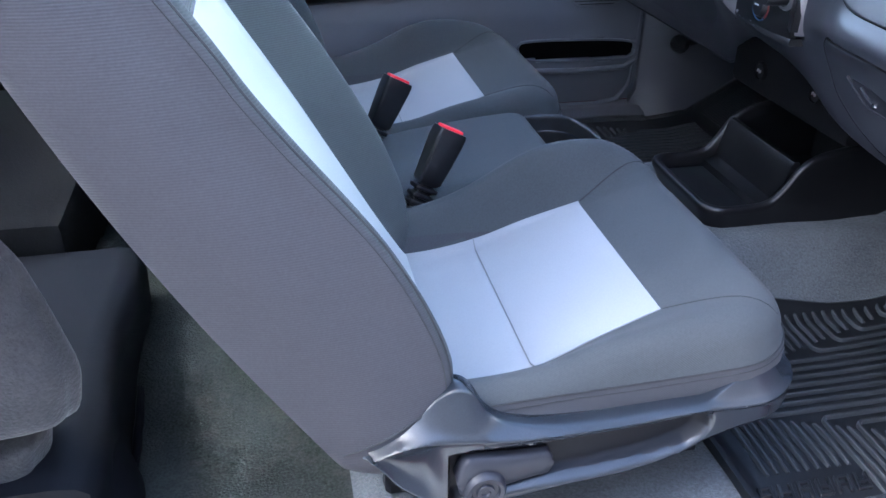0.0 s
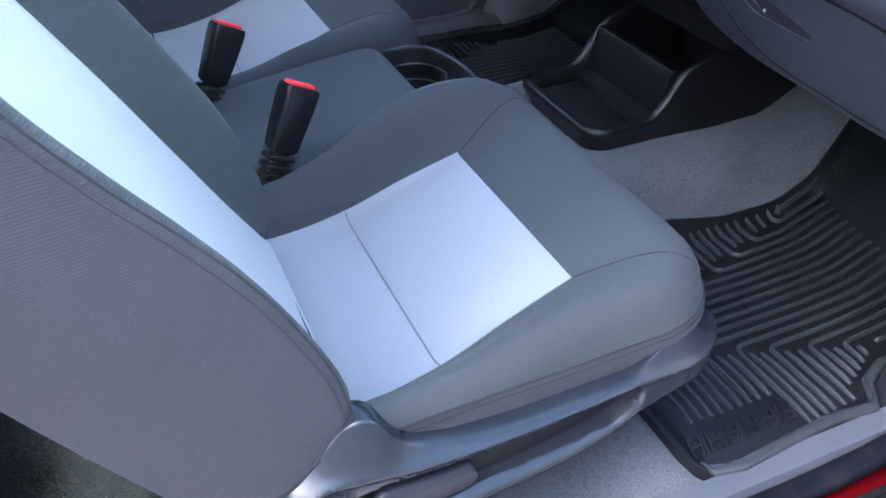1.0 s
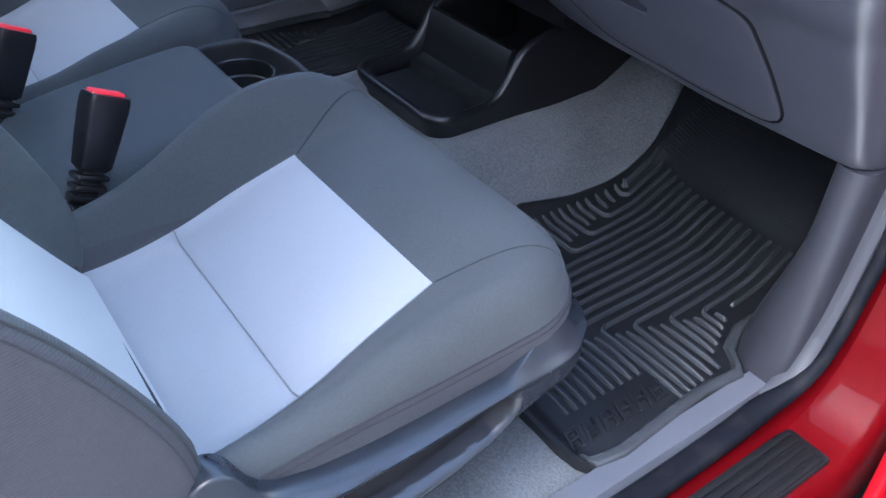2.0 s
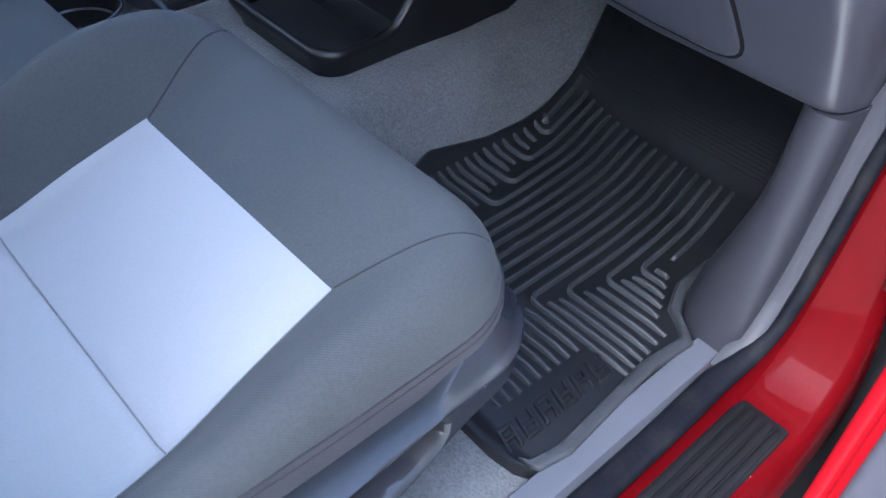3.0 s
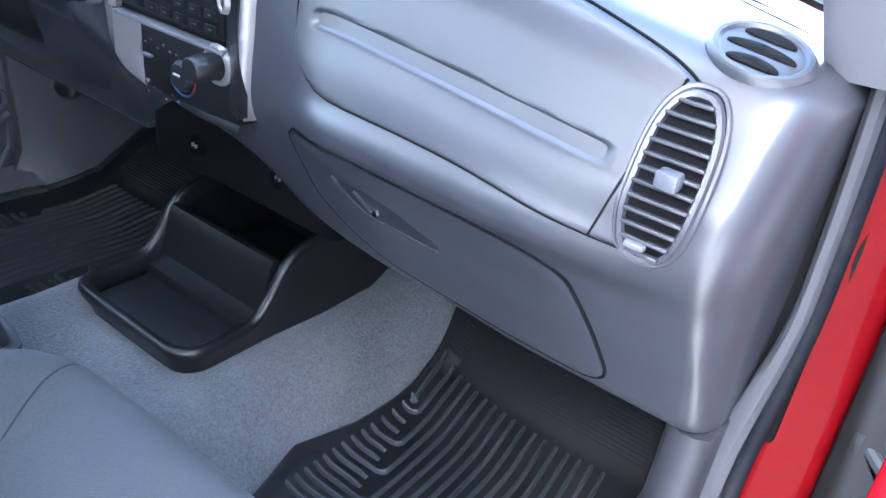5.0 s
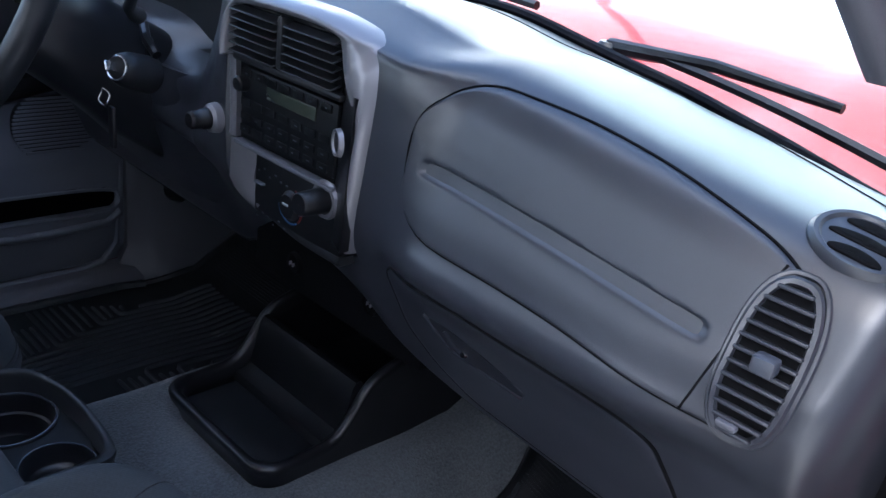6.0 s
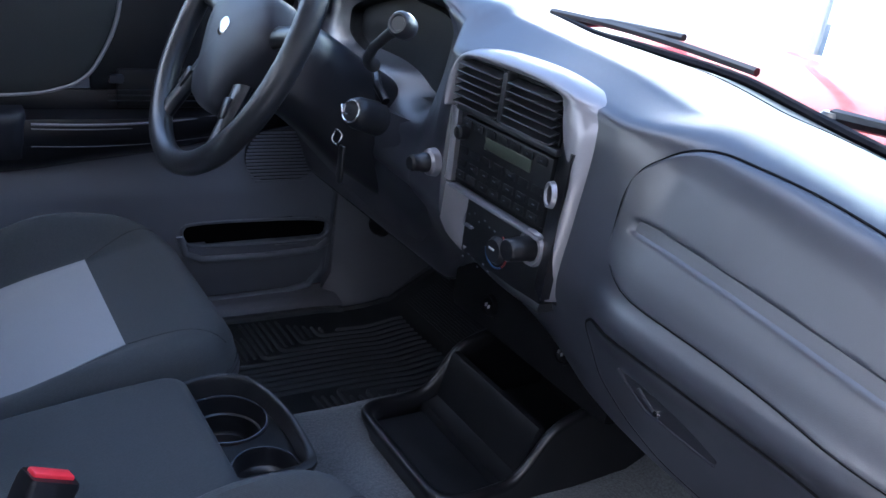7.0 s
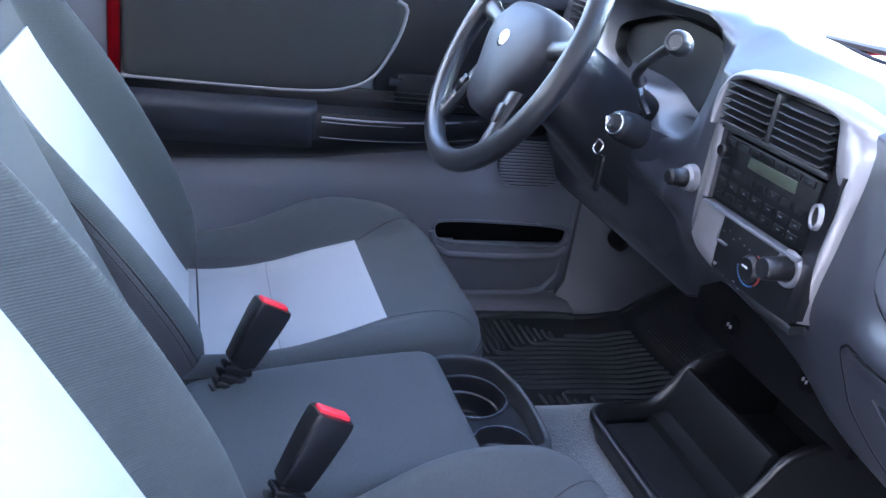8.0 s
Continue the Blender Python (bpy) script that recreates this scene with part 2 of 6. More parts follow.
def tube(bm, points, radius, seg=8, closed=False, flat=1.0):
    """A round bar along points; radius may be a list. flat squashes it along z."""
    pts = [Vector(p) for p in points]
    n = len(pts)
    rad = radius if isinstance(radius, (list, tuple)) else [radius] * n
    rows, side = [], None
    for i, p in enumerate(pts):
        a = pts[i - 1] if (i > 0 or closed) else pts[i]
        b = pts[(i + 1) % n] if (i < n - 1 or closed) else pts[i]
        d = (b - a).normalized()
        if side is None:
            side = d.orthogonal().normalized()
        side = (side - d * side.dot(d)).normalized()
        up = d.cross(side)
        rows.append([p + rad[i] * (math.cos(k) * side + math.sin(k) * up) for k in (2 * math.pi * j / seg for j in range(seg))])
    if closed:
        rows.append(rows[0])
        made = [[bm.verts.new(q) for q in row] for row in rows[:-1]]
        made.append(made[0])
        # line the last ring up with the first
        best = min(range(seg), key=lambda s: sum((made[-2][j].co - made[0][(j + s) % seg].co).length for j in range(seg)))
        made[-1] = [made[0][(j + best) % seg] for j in range(seg)]
        for a, b in zip(made, made[1:]):
            for j in range(seg):
                k = (j + 1) % seg
                bm.faces.new((a[j], a[k], b[k], b[j]))
    else:
        rings(bm, rows)


def lathe(bm, profile, seg=32, m=None):
    """Turns a profile of (radius, height) round z."""
    rows = [[Vector((r * math.cos(a), r * math.sin(a), h)) for a in (2 * math.pi * k / seg for k in range(seg))] for r, h in profile]
    if m is not None:
        rows = [[m @ p for p in row] for row in rows]
    rings(bm, rows, cap=False)


def sheet(bm, fn, nu, nv, thick):
    """A curved sheet fn(u, v), u and v from 0 to 1, with a back at the offset thick."""
    off = Vector(thick)
    top = [[bm.verts.new(fn(i / nu, j / nv)) for j in range(nv + 1)] for i in range(nu + 1)]
    low = [[bm.verts.new(v.co + off) for v in row] for row in top]
    for i in range(nu):
        for j in range(nv):
            bm.faces.new((top[i][j], top[i + 1][j], top[i + 1][j + 1], top[i][j + 1]))
            bm.faces.new((low[i][j], low[i][j + 1], low[i + 1][j + 1], low[i + 1][j]))
    for i in range(nu):
        for j in (0, nv):
            bm.faces.new((top[i][j], low[i][j], low[i + 1][j], top[i + 1][j]))
    for j in range(nv):
        for i in (0, nu):
            bm.faces.new((top[i][j], top[i][j + 1], low[i][j + 1], low[i][j]))


def smooth_step(a, b, x):
    t = max(0.0, min(1.0, (x - a) / (b - a)))
    return t * t * (3 - 2 * t)


def lerp_table(table, x):
    if x <= table[0][0]:
        return table[0][1]
    for (a, p), (b, q) in zip(table, table[1:]):
        if x <= b:
            t = (x - a) / (b - a)
            return p + (q - p) * t
    return table[-1][1]


def smooth_table(table, x):
    """A table read with a smooth curve through its rows."""
    xs = [a for a, _ in table]
    ys = [b for _, b in table]
    if x <= xs[0]:
        return ys[0]
    if x >= xs[-1]:
        return ys[-1]
    i = max(k for k in range(len(xs)) if xs[k] <= x)
    i = min(i, len(xs) - 2)

    def slope(k):
        if 0 < k < len(xs) - 1:
            return (ys[k + 1] - ys[k - 1]) / (xs[k + 1] - xs[k - 1])
        return 0.0

    h = xs[i + 1] - xs[i]
    t = (x - xs[i]) / h
    return (2 * t**3 - 3 * t * t + 1) * ys[i] + (t**3 - 2 * t * t + t) * h * slope(i) + (-2 * t**3 + 3 * t * t) * ys[i + 1] + (t**3 - t * t) * h * slope(i + 1)


def rounded_outline(x0, x1, y0, y1, radii, seg=10):
    """A rectangle with its four corner radii: (x0,y0), (x1,y0), (x1,y1), (x0,y1)."""
    out = []
    corners = ((x0, y0, 180), (x1, y0, 270), (x1, y1, 0), (x0, y1, 90))
    for (cx, cy, start), r in zip(corners, radii):
        ox = cx + r if cx == x0 else cx - r
        oy = cy + r if cy == y0 else cy - r
        for k in range(seg + 1):
            a = radians(start + 90 * k / seg)
            out.append((ox + r * math.cos(a), oy + r * math.sin(a)))
    return out


def dense(outline, step):
    """The closed outline with points no further apart than step."""
    out = []
    for (ax, ay), (bx, by) in zip(outline, outline[1:] + outline[:1]):
        n = max(1, int(math.hypot(bx - ax, by - ay) / step))
        out += [(ax + (bx - ax) * k / n, ay + (by - ay) * k / n) for k in range(n)]
    return out


def soft_outline(points, seg=6, cut=0.3):
    """A closed polygon with its corners rounded."""
    out = []
    n = len(points)
    for i in range(n):
        p0, p1, p2 = Vector(points[i - 1]), Vector(points[i]), Vector(points[(i + 1) % n])
        a, b = p1 + (p0 - p1) * cut, p1 + (p2 - p1) * cut
        for k in range(seg + 1):
            t = k / seg
            q = a * (1 - t) ** 2 + p1 * 2 * t * (1 - t) + b * t * t
            out.append((q.x, q.y))
    return out


def pillow(bm, outline, top, bottom, roll=0.05, inner=12, m=None, puff=0.006, side=5):
    """An upholstered block: a plan outline, a top height top(x, y) rolled off at the rim, sides that belly out by puff, and an underside bottom(x, y)."""
    outline = dense(outline, 0.02)
    xs = [p[0] for p in outline]
    ys = [p[1] for p in outline]
    cx, cy = (min(xs) + max(xs)) / 2, (min(ys) + max(ys)) / 2
    hx, hy = (max(xs) - min(xs)) / 2, (max(ys) - min(ys)) / 2
    rows = []

    def ring(d, drop, f=None, low=None):
        sx, sy = (f, f) if f is not None else ((hx - d) / hx, (hy - d) / hy)
        row = []
        for x, y in outline:
            px, py = cx + (x - cx) * sx, cy + (y - cy) * sy
            z = top(px, py) - drop if low is None else bottom(px, py) + low * (top(px, py) - roll - bottom(px, py))
            row.append(Vector((px, py, z)))
        rows.append(row)

    fr = 1 - roll / min(hx, hy)
    for k in range(1, inner + 1):
        ring(0, 0, f=fr * k / inner * (1.0))
    # the rim uses the same inset on all sides
    for k in range(1, 9):
        a = math.pi / 2 * k / 8
        sx = fr + (1 - fr) * math.sin(a)
        ring(0, roll * (1 - math.cos(a)), f=sx)
    for k in range(1, side + 1):
        t = k / side
        f = 1 + puff / min(hx, hy) * math.sin(math.pi * t)
        ring(0, 0, f=f, low=1 - t)
    for f in (0.97, 0.9, 0.6, 0.3):
        ring(0, 0, f=f, low=0)
    if m is not None:
        rows = [[m @ p for p in row] for row in rows]
    rings(bm, rows)


# ---- setting: ground, unseen side wall, glowing far walls ----
GROUND = -0.55
bm = bmesh.new()
sheet(bm, lambda u, v: Vector((-60 + 120 * u, -60 + 120 * v, GROUND)), 24, 24, (0, 0, -0.1))
tagged(part("ground", bm, CONCRETE), "grey sunlit concrete driveway under the truck", "ground", kind="structure")
# unseen wall, added to cut low sky light from the passenger side
tagged(box("wall_sky_block", (0.0, -3.6, 1.3), (24, 0.3, 4.4), UNSEENWALL), "unseen plain grey wall added to block low sky light", "wall", kind="structure")
# the far walls shine by emission in place of sun on them
tagged(box("backdrop", (12, 14.6, 3.6), (0.3, 14, 8.4), WHITEGLOW), "white building wall beyond the bonnet, glowing to look sunlit", "wall", kind="structure")
tagged(box("drainpipe", (11.95, 7.52, 3.4), (0.14, 0.16, 7.9), PLASTIC, r=0.05), "grey downpipe between the two far walls", "pipe", kind="structure")
tagged(box("backdrop", (12.2, -2.5, 5.6), (0.3, 19.8, 12.4), BLUEGLOW), "pale blue garage wall beyond the bonnet, glowing to look sunlit", "wall", kind="structure")


# ---- cab floor ----
def floor_z(x, y):
    """Carpet height: a tunnel along the middle, a toe board that rises in front."""
    tunnel = 0.105 * smooth_step(-0.245, -0.115, y) * (1 - smooth_step(0.19, 0.30, y))
    tunnel *= 0.75 + 0.25 * smooth_step(-0.3, 0.2, x)
    fade = smooth_step(-0.42, -0.2, x)
    toe = 0.62 * max(0.0, x - 0.60) if x > 0.60 else 0.0
    side = 0.03 * smooth_step(0.60, 0.68, abs(y))
    return max(tunnel * (0.4 + 0.6 * fade), 0) + toe + side * 0.3 + 0.004 * noise.noise(Vector((x * 9, y * 9, 0.0)))


bm = bmesh.new()
sheet(bm, lambda u, v: Vector((-1.15 + 2.15 * u, -0.625 + 1.35 * v, floor_z(-1.15 + 2.15 * u, -0.625 + 1.35 * v))), 90, 60, (0, 0, -0.02))
# behind x -0.33 the floor takes the carpet darkened for shade
tagged(part("floor", bm, CARPET, second=(SHADEDCARPET, lambda p: p.center.x < -0.33)), "worn grey cut-pile carpet on the cab floor and tunnel", "carpet", kind="structure")

# ---- passenger sill, seal, rocker, jamb ----
bm = bmesh.new()
sheet(bm, lambda u, v: Vector((-0.62 + 1.012 * u, lerp_table([(0, -0.588), (0.12, -0.594), (0.85, -0.6195), (1, -0.6235)], v), lerp_table([(0, 0.0), (0.12, 0.016), (0.85, 0.014), (1, 0.004)], v))), 40, 14, (0, 0, -0.02))
tagged(part("trim", bm, TRIM), "scuffed grey plastic scuff plate along the door sill", "sill trim", kind="structure")

jamb_line = [(-0.62, 0.0), (-0.3, -0.002), (0.1, -0.002), (0.26, 0.0), (0.345, 0.012), (0.395, 0.045), (0.425, 0.10), (0.445, 0.18), (0.462, 0.28), (0.475, 0.38), (0.475, 0.50), (0.455, 0.62)]


def along(line, n=60):
    """Evenly spaced points of a smooth curve through (x, z) points."""
    pts = [Vector(p) for p in line]
    out = []
    for i in range(len(pts) - 1):
        p0, p1, p2, p3 = pts[max(i - 1, 0)], pts[i], pts[i + 1], pts[min(i + 2, len(pts) - 1)]
        for k in range(8):
            t = k / 8
            out.append(0.5 * ((2 * p1) + (p2 - p0) * t + (2 * p0 - 5 * p1 + 4 * p2 - p3) * t * t + (3 * p1 - p0 - 3 * p2 + p3) * t**3))
    out.append(pts[-1])
    return out


jamb_pts = along(jamb_line)
# grey edge strip on the jamb, upward from the sill
strip_pts = [p for p in jamb_pts if p.x > 0.352]
bm = bmesh.new()
rows = []
for i, p in enumerate(strip_pts):
    a, b = strip_pts[max(i - 1, 0)], strip_pts[min(i + 1, len(strip_pts) - 1)]
    d = (b - a).normalized()
    nrm = Vector((-d.y, d.x))
    sec = [(-0.622, 0.0), (-0.625, 0.009), (-0.632, 0.013), (-0.642, 0.013), (-0.648, 0.008), (-0.650, -0.01), (-0.622, -0.01)]
    flare = smooth_step(0.22, 0.42, p.y)
    low = smooth_step(0.355, 0.425, p.x)
    rows.append([Vector((p.x + nrm.x * h * low, -0.650 + (y + 0.650) * (1 - 0.40 * flare) - 0.014 * flare, p.y + nrm.y * h * low)) for y, h in sec])
rings(bm, rows)
tagged(part("trim", bm, STRIP), "grey plastic trim strip up the door jamb", "jamb trim", kind="structure")
bm = bmesh.new()
rows = []
for i, p in enumerate(jamb_pts):
    a, b = jamb_pts[max(i - 1, 0)], jamb_pts[min(i + 1, len(jamb_pts) - 1)]
    d = (b - a).normalized()
    nrm = Vector((-d.y, d.x))
    flat = 1 - smooth_step(0.33, 0.42, p.x)
    cy = -0.6545 - 0.010 * smooth_step(0.22, 0.42, p.y) + 0.0170 * flat
    row = []
    for k in range(14):
        q = math.tau * k / 14
        c, s = math.cos(q), math.sin(q)
        c, s = math.copysign(abs(c) ** (1 - 0.45 * flat), c), math.copysign(abs(s) ** (1 - 0.45 * flat), s)
        h = (0.0095 + 0.001 * flat) * s - 0.002
        row.append(Vector((p.x + nrm.x * h, cy + (0.0080 + 0.0060 * flat) * c, p.y + nrm.y * h + 0.001 * flat)))
    rows.append(row)
rings(bm, rows)
tagged(part("trim", bm, SEAL), "black rubber weatherstrip round the door opening", "door seal", kind="structure")

# red rocker and hinge pillar, one pressed sheet
bm = bmesh.new()
rows = []
rock_pts = along([(-0.62, 0.0), (-0.3, 0.0), (0.1, 0.0), (0.30, -0.001), (0.370, 0.003), (0.412, 0.030), (0.438, 0.09), (0.455, 0.18), (0.470, 0.28), (0.480, 0.38), (0.480, 0.50), (0.460, 0.62)])
for i, p in enumerate(rock_pts):
    a, b = rock_pts[max(i - 1, 0)], rock_pts[min(i + 1, len(rock_pts) - 1)]
    d = (b - a).normalized()
    nrm = Vector((-d.y, d.x))
    up = smooth_step(0.0, 0.15, p.y)
    out = 0.018 * (1 - up)
    sec = [(-0.600, -0.030), (-0.645, -0.026), (-0.66, -0.022), (-0.670, -0.028), (-0.700 - out, -0.031), (-0.710 - out, -0.036), (-0.715 - out, -0.046), (-0.717 - out, -0.075), (-0.718 - out, -0.13), (-0.715, -0.20), (-0.65, -0.20), (-0.64, -0.05)]
    rows.append([Vector((p.x + nrm.x * h, y, p.y + nrm.y * h)) for y, h in sec])
rings(bm, rows)
rocker = tagged(part("rocker_panel", bm, REDJAMB), "glossy red painted door sill and hinge pillar", "body panel", kind="structure")

# black step pad on the sill
step = thing("step_pad", "black ribbed rubber step pad on the red door sill", "step pad")
bm = bmesh.new()
rbox(bm, 0.115, -0.6865, -0.026, 0.52, 0.058, 0.010, 0.004, 2)
part("base", bm, PADRUBBER, step)
for k in range(5):
    bm = bmesh.new()
    rbox(bm, 0.113, -0.665 - 0.0108 * k, -0.0205, 0.505, 0.0082, 0.0045, 0.0018, 2)
    part("ridge", bm, PADRUBBER, step)

# ---- passenger kick panel ----
bm = bmesh.new()
rows = []
for k in range(16):
    z = -0.01 + 0.298 * k / 15
    flare = 0.042 * (1 - smooth_step(0.0, 0.22, z))
    x0 = 0.375 + 0.03 * z / 0.3 - 0.12 * flare
    yi = -0.588 + flare
    yo = -0.634
    sec = [(0.95, yi + 0.01), (0.55, yi + 0.006), (x0 + 0.045 + flare, yi + 0.002), (x0 + 0.020 + 0.6 * flare, yi - 0.002), (x0 + 0.007 + 0.25 * flare, yi - 0.009 - 0.2 * flare), (x0, yi - 0.022 - 0.5 * flare), (x0 + 0.002, min(yo + 0.012, yi - 0.03)), (x0 + 0.008, yo + 0.002), (x0 + 0.03, yo), (0.95, yo)]
    rows.append([Vector((x, y, z)) for x, y in sec])
rings(bm, rows)
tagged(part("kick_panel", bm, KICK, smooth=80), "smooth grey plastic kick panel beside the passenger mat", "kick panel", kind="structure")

# driver side: kick panel and sill
bm = bmesh.new()
rows = []
for k in range(12):
    z = -0.01 + 0.42 * k / 11
    flare = 0.03 * (1 - smooth_step(0.0, 0.07, z))
    sec = [(1.0, 0.66), (0.60, 0.665 - flare * 0.5), (0.53 - flare, 0.685 - flare), (0.50 - flare, 0.705), (0.495, 0.74), (1.0, 0.74)]
    rows.append([Vector((x, y, z)) for x, y in sec])
rings(bm, rows)
tagged(part("kick_panel", bm, PLASTIC), "dark grey plastic kick panel beside the driver mat", "kick panel", kind="structure")
bm = bmesh.new()
sheet(bm, lambda u, v: Vector((-0.62 + 1.13 * u, 0.655 + 0.075 * v, 0.012 + 0.02 * smooth_step(0, 0.3, v))), 30, 6, (0, 0, -0.03))
tagged(part("trim", bm, PLASTIC), "grey plastic scuff plate along the driver sill", "sill trim", kind="structure")
tagged(box("rocker_panel", (0.0, 0.765, 0.0), (1.2, 0.05, 0.06), RED), "red painted sill below the driver door", "body panel", kind="structure")

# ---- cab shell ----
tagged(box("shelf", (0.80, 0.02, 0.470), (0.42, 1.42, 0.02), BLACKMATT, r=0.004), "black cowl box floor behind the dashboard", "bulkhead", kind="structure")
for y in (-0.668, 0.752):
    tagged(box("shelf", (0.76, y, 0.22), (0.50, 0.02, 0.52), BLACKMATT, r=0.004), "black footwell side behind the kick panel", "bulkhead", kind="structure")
# black filler box stands in for the shade in the dashboard end gap
tagged(box("shelf", (0.540, -0.650, 0.44), (0.11, 0.034, 0.36), BLACKMATT, r=0.003), "black filler for the shaded gap between dashboard end and jamb", "bulkhead", kind="structure")
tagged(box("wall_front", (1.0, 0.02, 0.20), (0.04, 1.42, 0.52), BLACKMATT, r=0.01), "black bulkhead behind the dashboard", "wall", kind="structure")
tagged(box("ceiling", (-0.52, 0.05, 1.19), (1.25, 1.42, 0.05), HEADLINER, r=0.02), "pale grey fabric headliner", "headliner", kind="structure")
tagged(box("roof_panel", (-0.52, 0.055, 1.235), (1.30, 1.47, 0.03), RED, r=0.012), "red painted cab roof", "roof", kind="structure")
tagged(box("wall_rear", (-1.17, 0.02, 0.30), (0.05, 1.40, 0.68), SHADEDCARPET, r=0.01), "grey trimmed cab back wall below the rear window", "wall", kind="structure")
for y0, s in ((0.745, 1), (-0.70, -1)):
    tagged(box("wall_side", (-0.98 if s < 0 else -0.865, y0, 0.32), (0.42 if s < 0 else 0.72, 0.05, 0.64), REARTRIM, r=0.012), "grey rear side trim of the extended cab", "wall", kind="structure")
    tagged(box("pillar", (-1.12, y0 - 0.05 * s, 0.90), (0.12, 0.15, 0.60), HEADLINER, r=0.012), "pale grey rear cab pillar", "pillar", kind="structure")
tagged(box("pillar", (-0.46, 0.745, 0.60), (0.10, 0.06, 1.16), PLASTIC, r=0.012), "grey pillar behind the driver door", "pillar", kind="structure")
win = tagged(new("window_1"), "rear cab window in a black frame", "window", kind="structure")
bm = bmesh.new()
tube(bm, [(-1.17, -0.62, 0.60), (-1.13, -0.60, 1.14), (-1.13, 0.64, 1.14), (-1.17, 0.66, 0.60)], 0.014, 8, closed=True)
part("window_frame", bm, SEAL, win)
bm = bmesh.new()
sheet(bm, lambda u, v: Vector((-1.17 + 0.04 * v, -0.61 + 1.26 * u, 0.60 + 0.54 * v)), 2, 2, (0.004, 0, 0))
pane = part("pane", bm, TINTED, win, "dark tinted glass")

# unseen pane, added to keep stray sun off the driver seat
quarter = tagged(new("window_3"), "rear quarter glass behind the driver door", "window", kind="structure")
bm = bmesh.new()
rbox(bm, -0.79, 0.745, 0.90, 0.62, 0.006, 0.56, 0.002, 1)
part("pane", bm, TINTED, quarter, "dark tinted glass")

# windscreen pillars
for s, y0 in ((-1, -0.650), (1, 0.715)):
    bm = bmesh.new()
    rows = []
    for k in range(10):
        t = k / 9
        c = Vector((0.455 - 0.42 * t - 0.06 * t * t, y0 - s * 0.06 * t, 0.60 + 0.58 * t))
        w = 0.030
        sec = [(-0.030, -0.6), (-0.022, -1.0), (0.012, -1.0), (0.040, -0.5), (0.045, 0.5), (0.02, 1.0), (-0.022, 0.9)]
        rows.append([c + Vector((a, s * w * b, 0)) for a, b in sec])
    rings(bm, rows)
    tagged(part("pillar", bm, PLASTIC), "grey trimmed windscreen pillar", "pillar", kind="structure")


# ---- seats ----
def seat_top(yc, x_shift, tall=0.0):
    rise = [(-0.40, 0.165), (-0.30, 0.168), (-0.22, 0.172), (-0.14, 0.191), (-0.07, 0.221), (0.0, 0.247), (0.06, 0.266), (0.10, 0.272), (0.14, 0.268), (0.18, 0.255)]
    bol = [(-0.40, 0.06), (-0.25, 0.060), (-0.15, 0.046), (-0.05, 0.030), (0.03, 0.014), (0.10, 0.002), (0.2, 0.0)]

    def top(x, y):
        d = abs(y - yc)
        more = tall * math.exp(-(((x - x_shift + (0.06 if x_shift < 0 else 0.02)) / 0.15) ** 2)) if y > yc else 0.0
        return smooth_table(rise, x - x_shift) + (smooth_table(bol, x - x_shift) + more) * smooth_step(0.125, 0.19, d)

    return top


def insert_panel(bm, top, corners, lift=0.0013, n=14):
    """A fabric panel laid on the cushion between four plan corners, its rim tucked in."""
    a, b, c, d = [Vector(p) for p in corners]

    def at(u, v):
        p = (a * (1 - u) + b * u) * (1 - v) + (d * (1 - u) + c * u) * v
        edge = min(u, 1 - u, v, 1 - v)
        return Vector((p.x, p.y, top(p.x, p.y) + lift * smooth_step(-0.001, 0.05, edge) + 0.0015))

    ts = [0, 0.015, 0.04, 0.08] + [0.08 + 0.84 * k / n for k in range(1, n)] + [0.92, 0.96, 0.985, 1.0]
    grid = [[bm.verts.new(at(u, v)) for v in ts] for u in ts]
    for i in range(len(ts) - 1):
        for j in range(len(ts) - 1):
            bm.faces.new((grid[i][j], grid[i + 1][j], grid[i + 1][j + 1], grid[i][j + 1]))
    low = [[bm.verts.new(v.co - Vector((0, 0, 0.006))) for v in row] for row in grid]
    n1 = len(ts) - 1
    for i in range(n1):
        for j in (0, n1):
            bm.faces.new((grid[i][j], low[i][j], low[i + 1][j], grid[i + 1][j]))
            bm.faces.new((grid[j][i], grid[j][i + 1], low[j][i + 1], low[j][i]))


def back_matrix(x, y, z, lean):
    a = radians(lean)
    up, nrm = Vector((-math.sin(a), 0, math.cos(a))), Vector((math.cos(a), 0, math.sin(a)))
    return Matrix(((up.x, 0, nrm.x, x), (0, -1, 0, y), (up.z, 0, nrm.z, z), (0, 0, 0, 1)))


def stitch(name, parent, pts, r=0.0012, mat=None, seg=6):
    bm = bmesh.new()
    tube(bm, pts, r, seg)
    return part(name, bm, mat or THREAD, parent)


def seam_z(x):
    """Height of the seam round the cushion."""
    return 0.2165 + 0.0558 * x


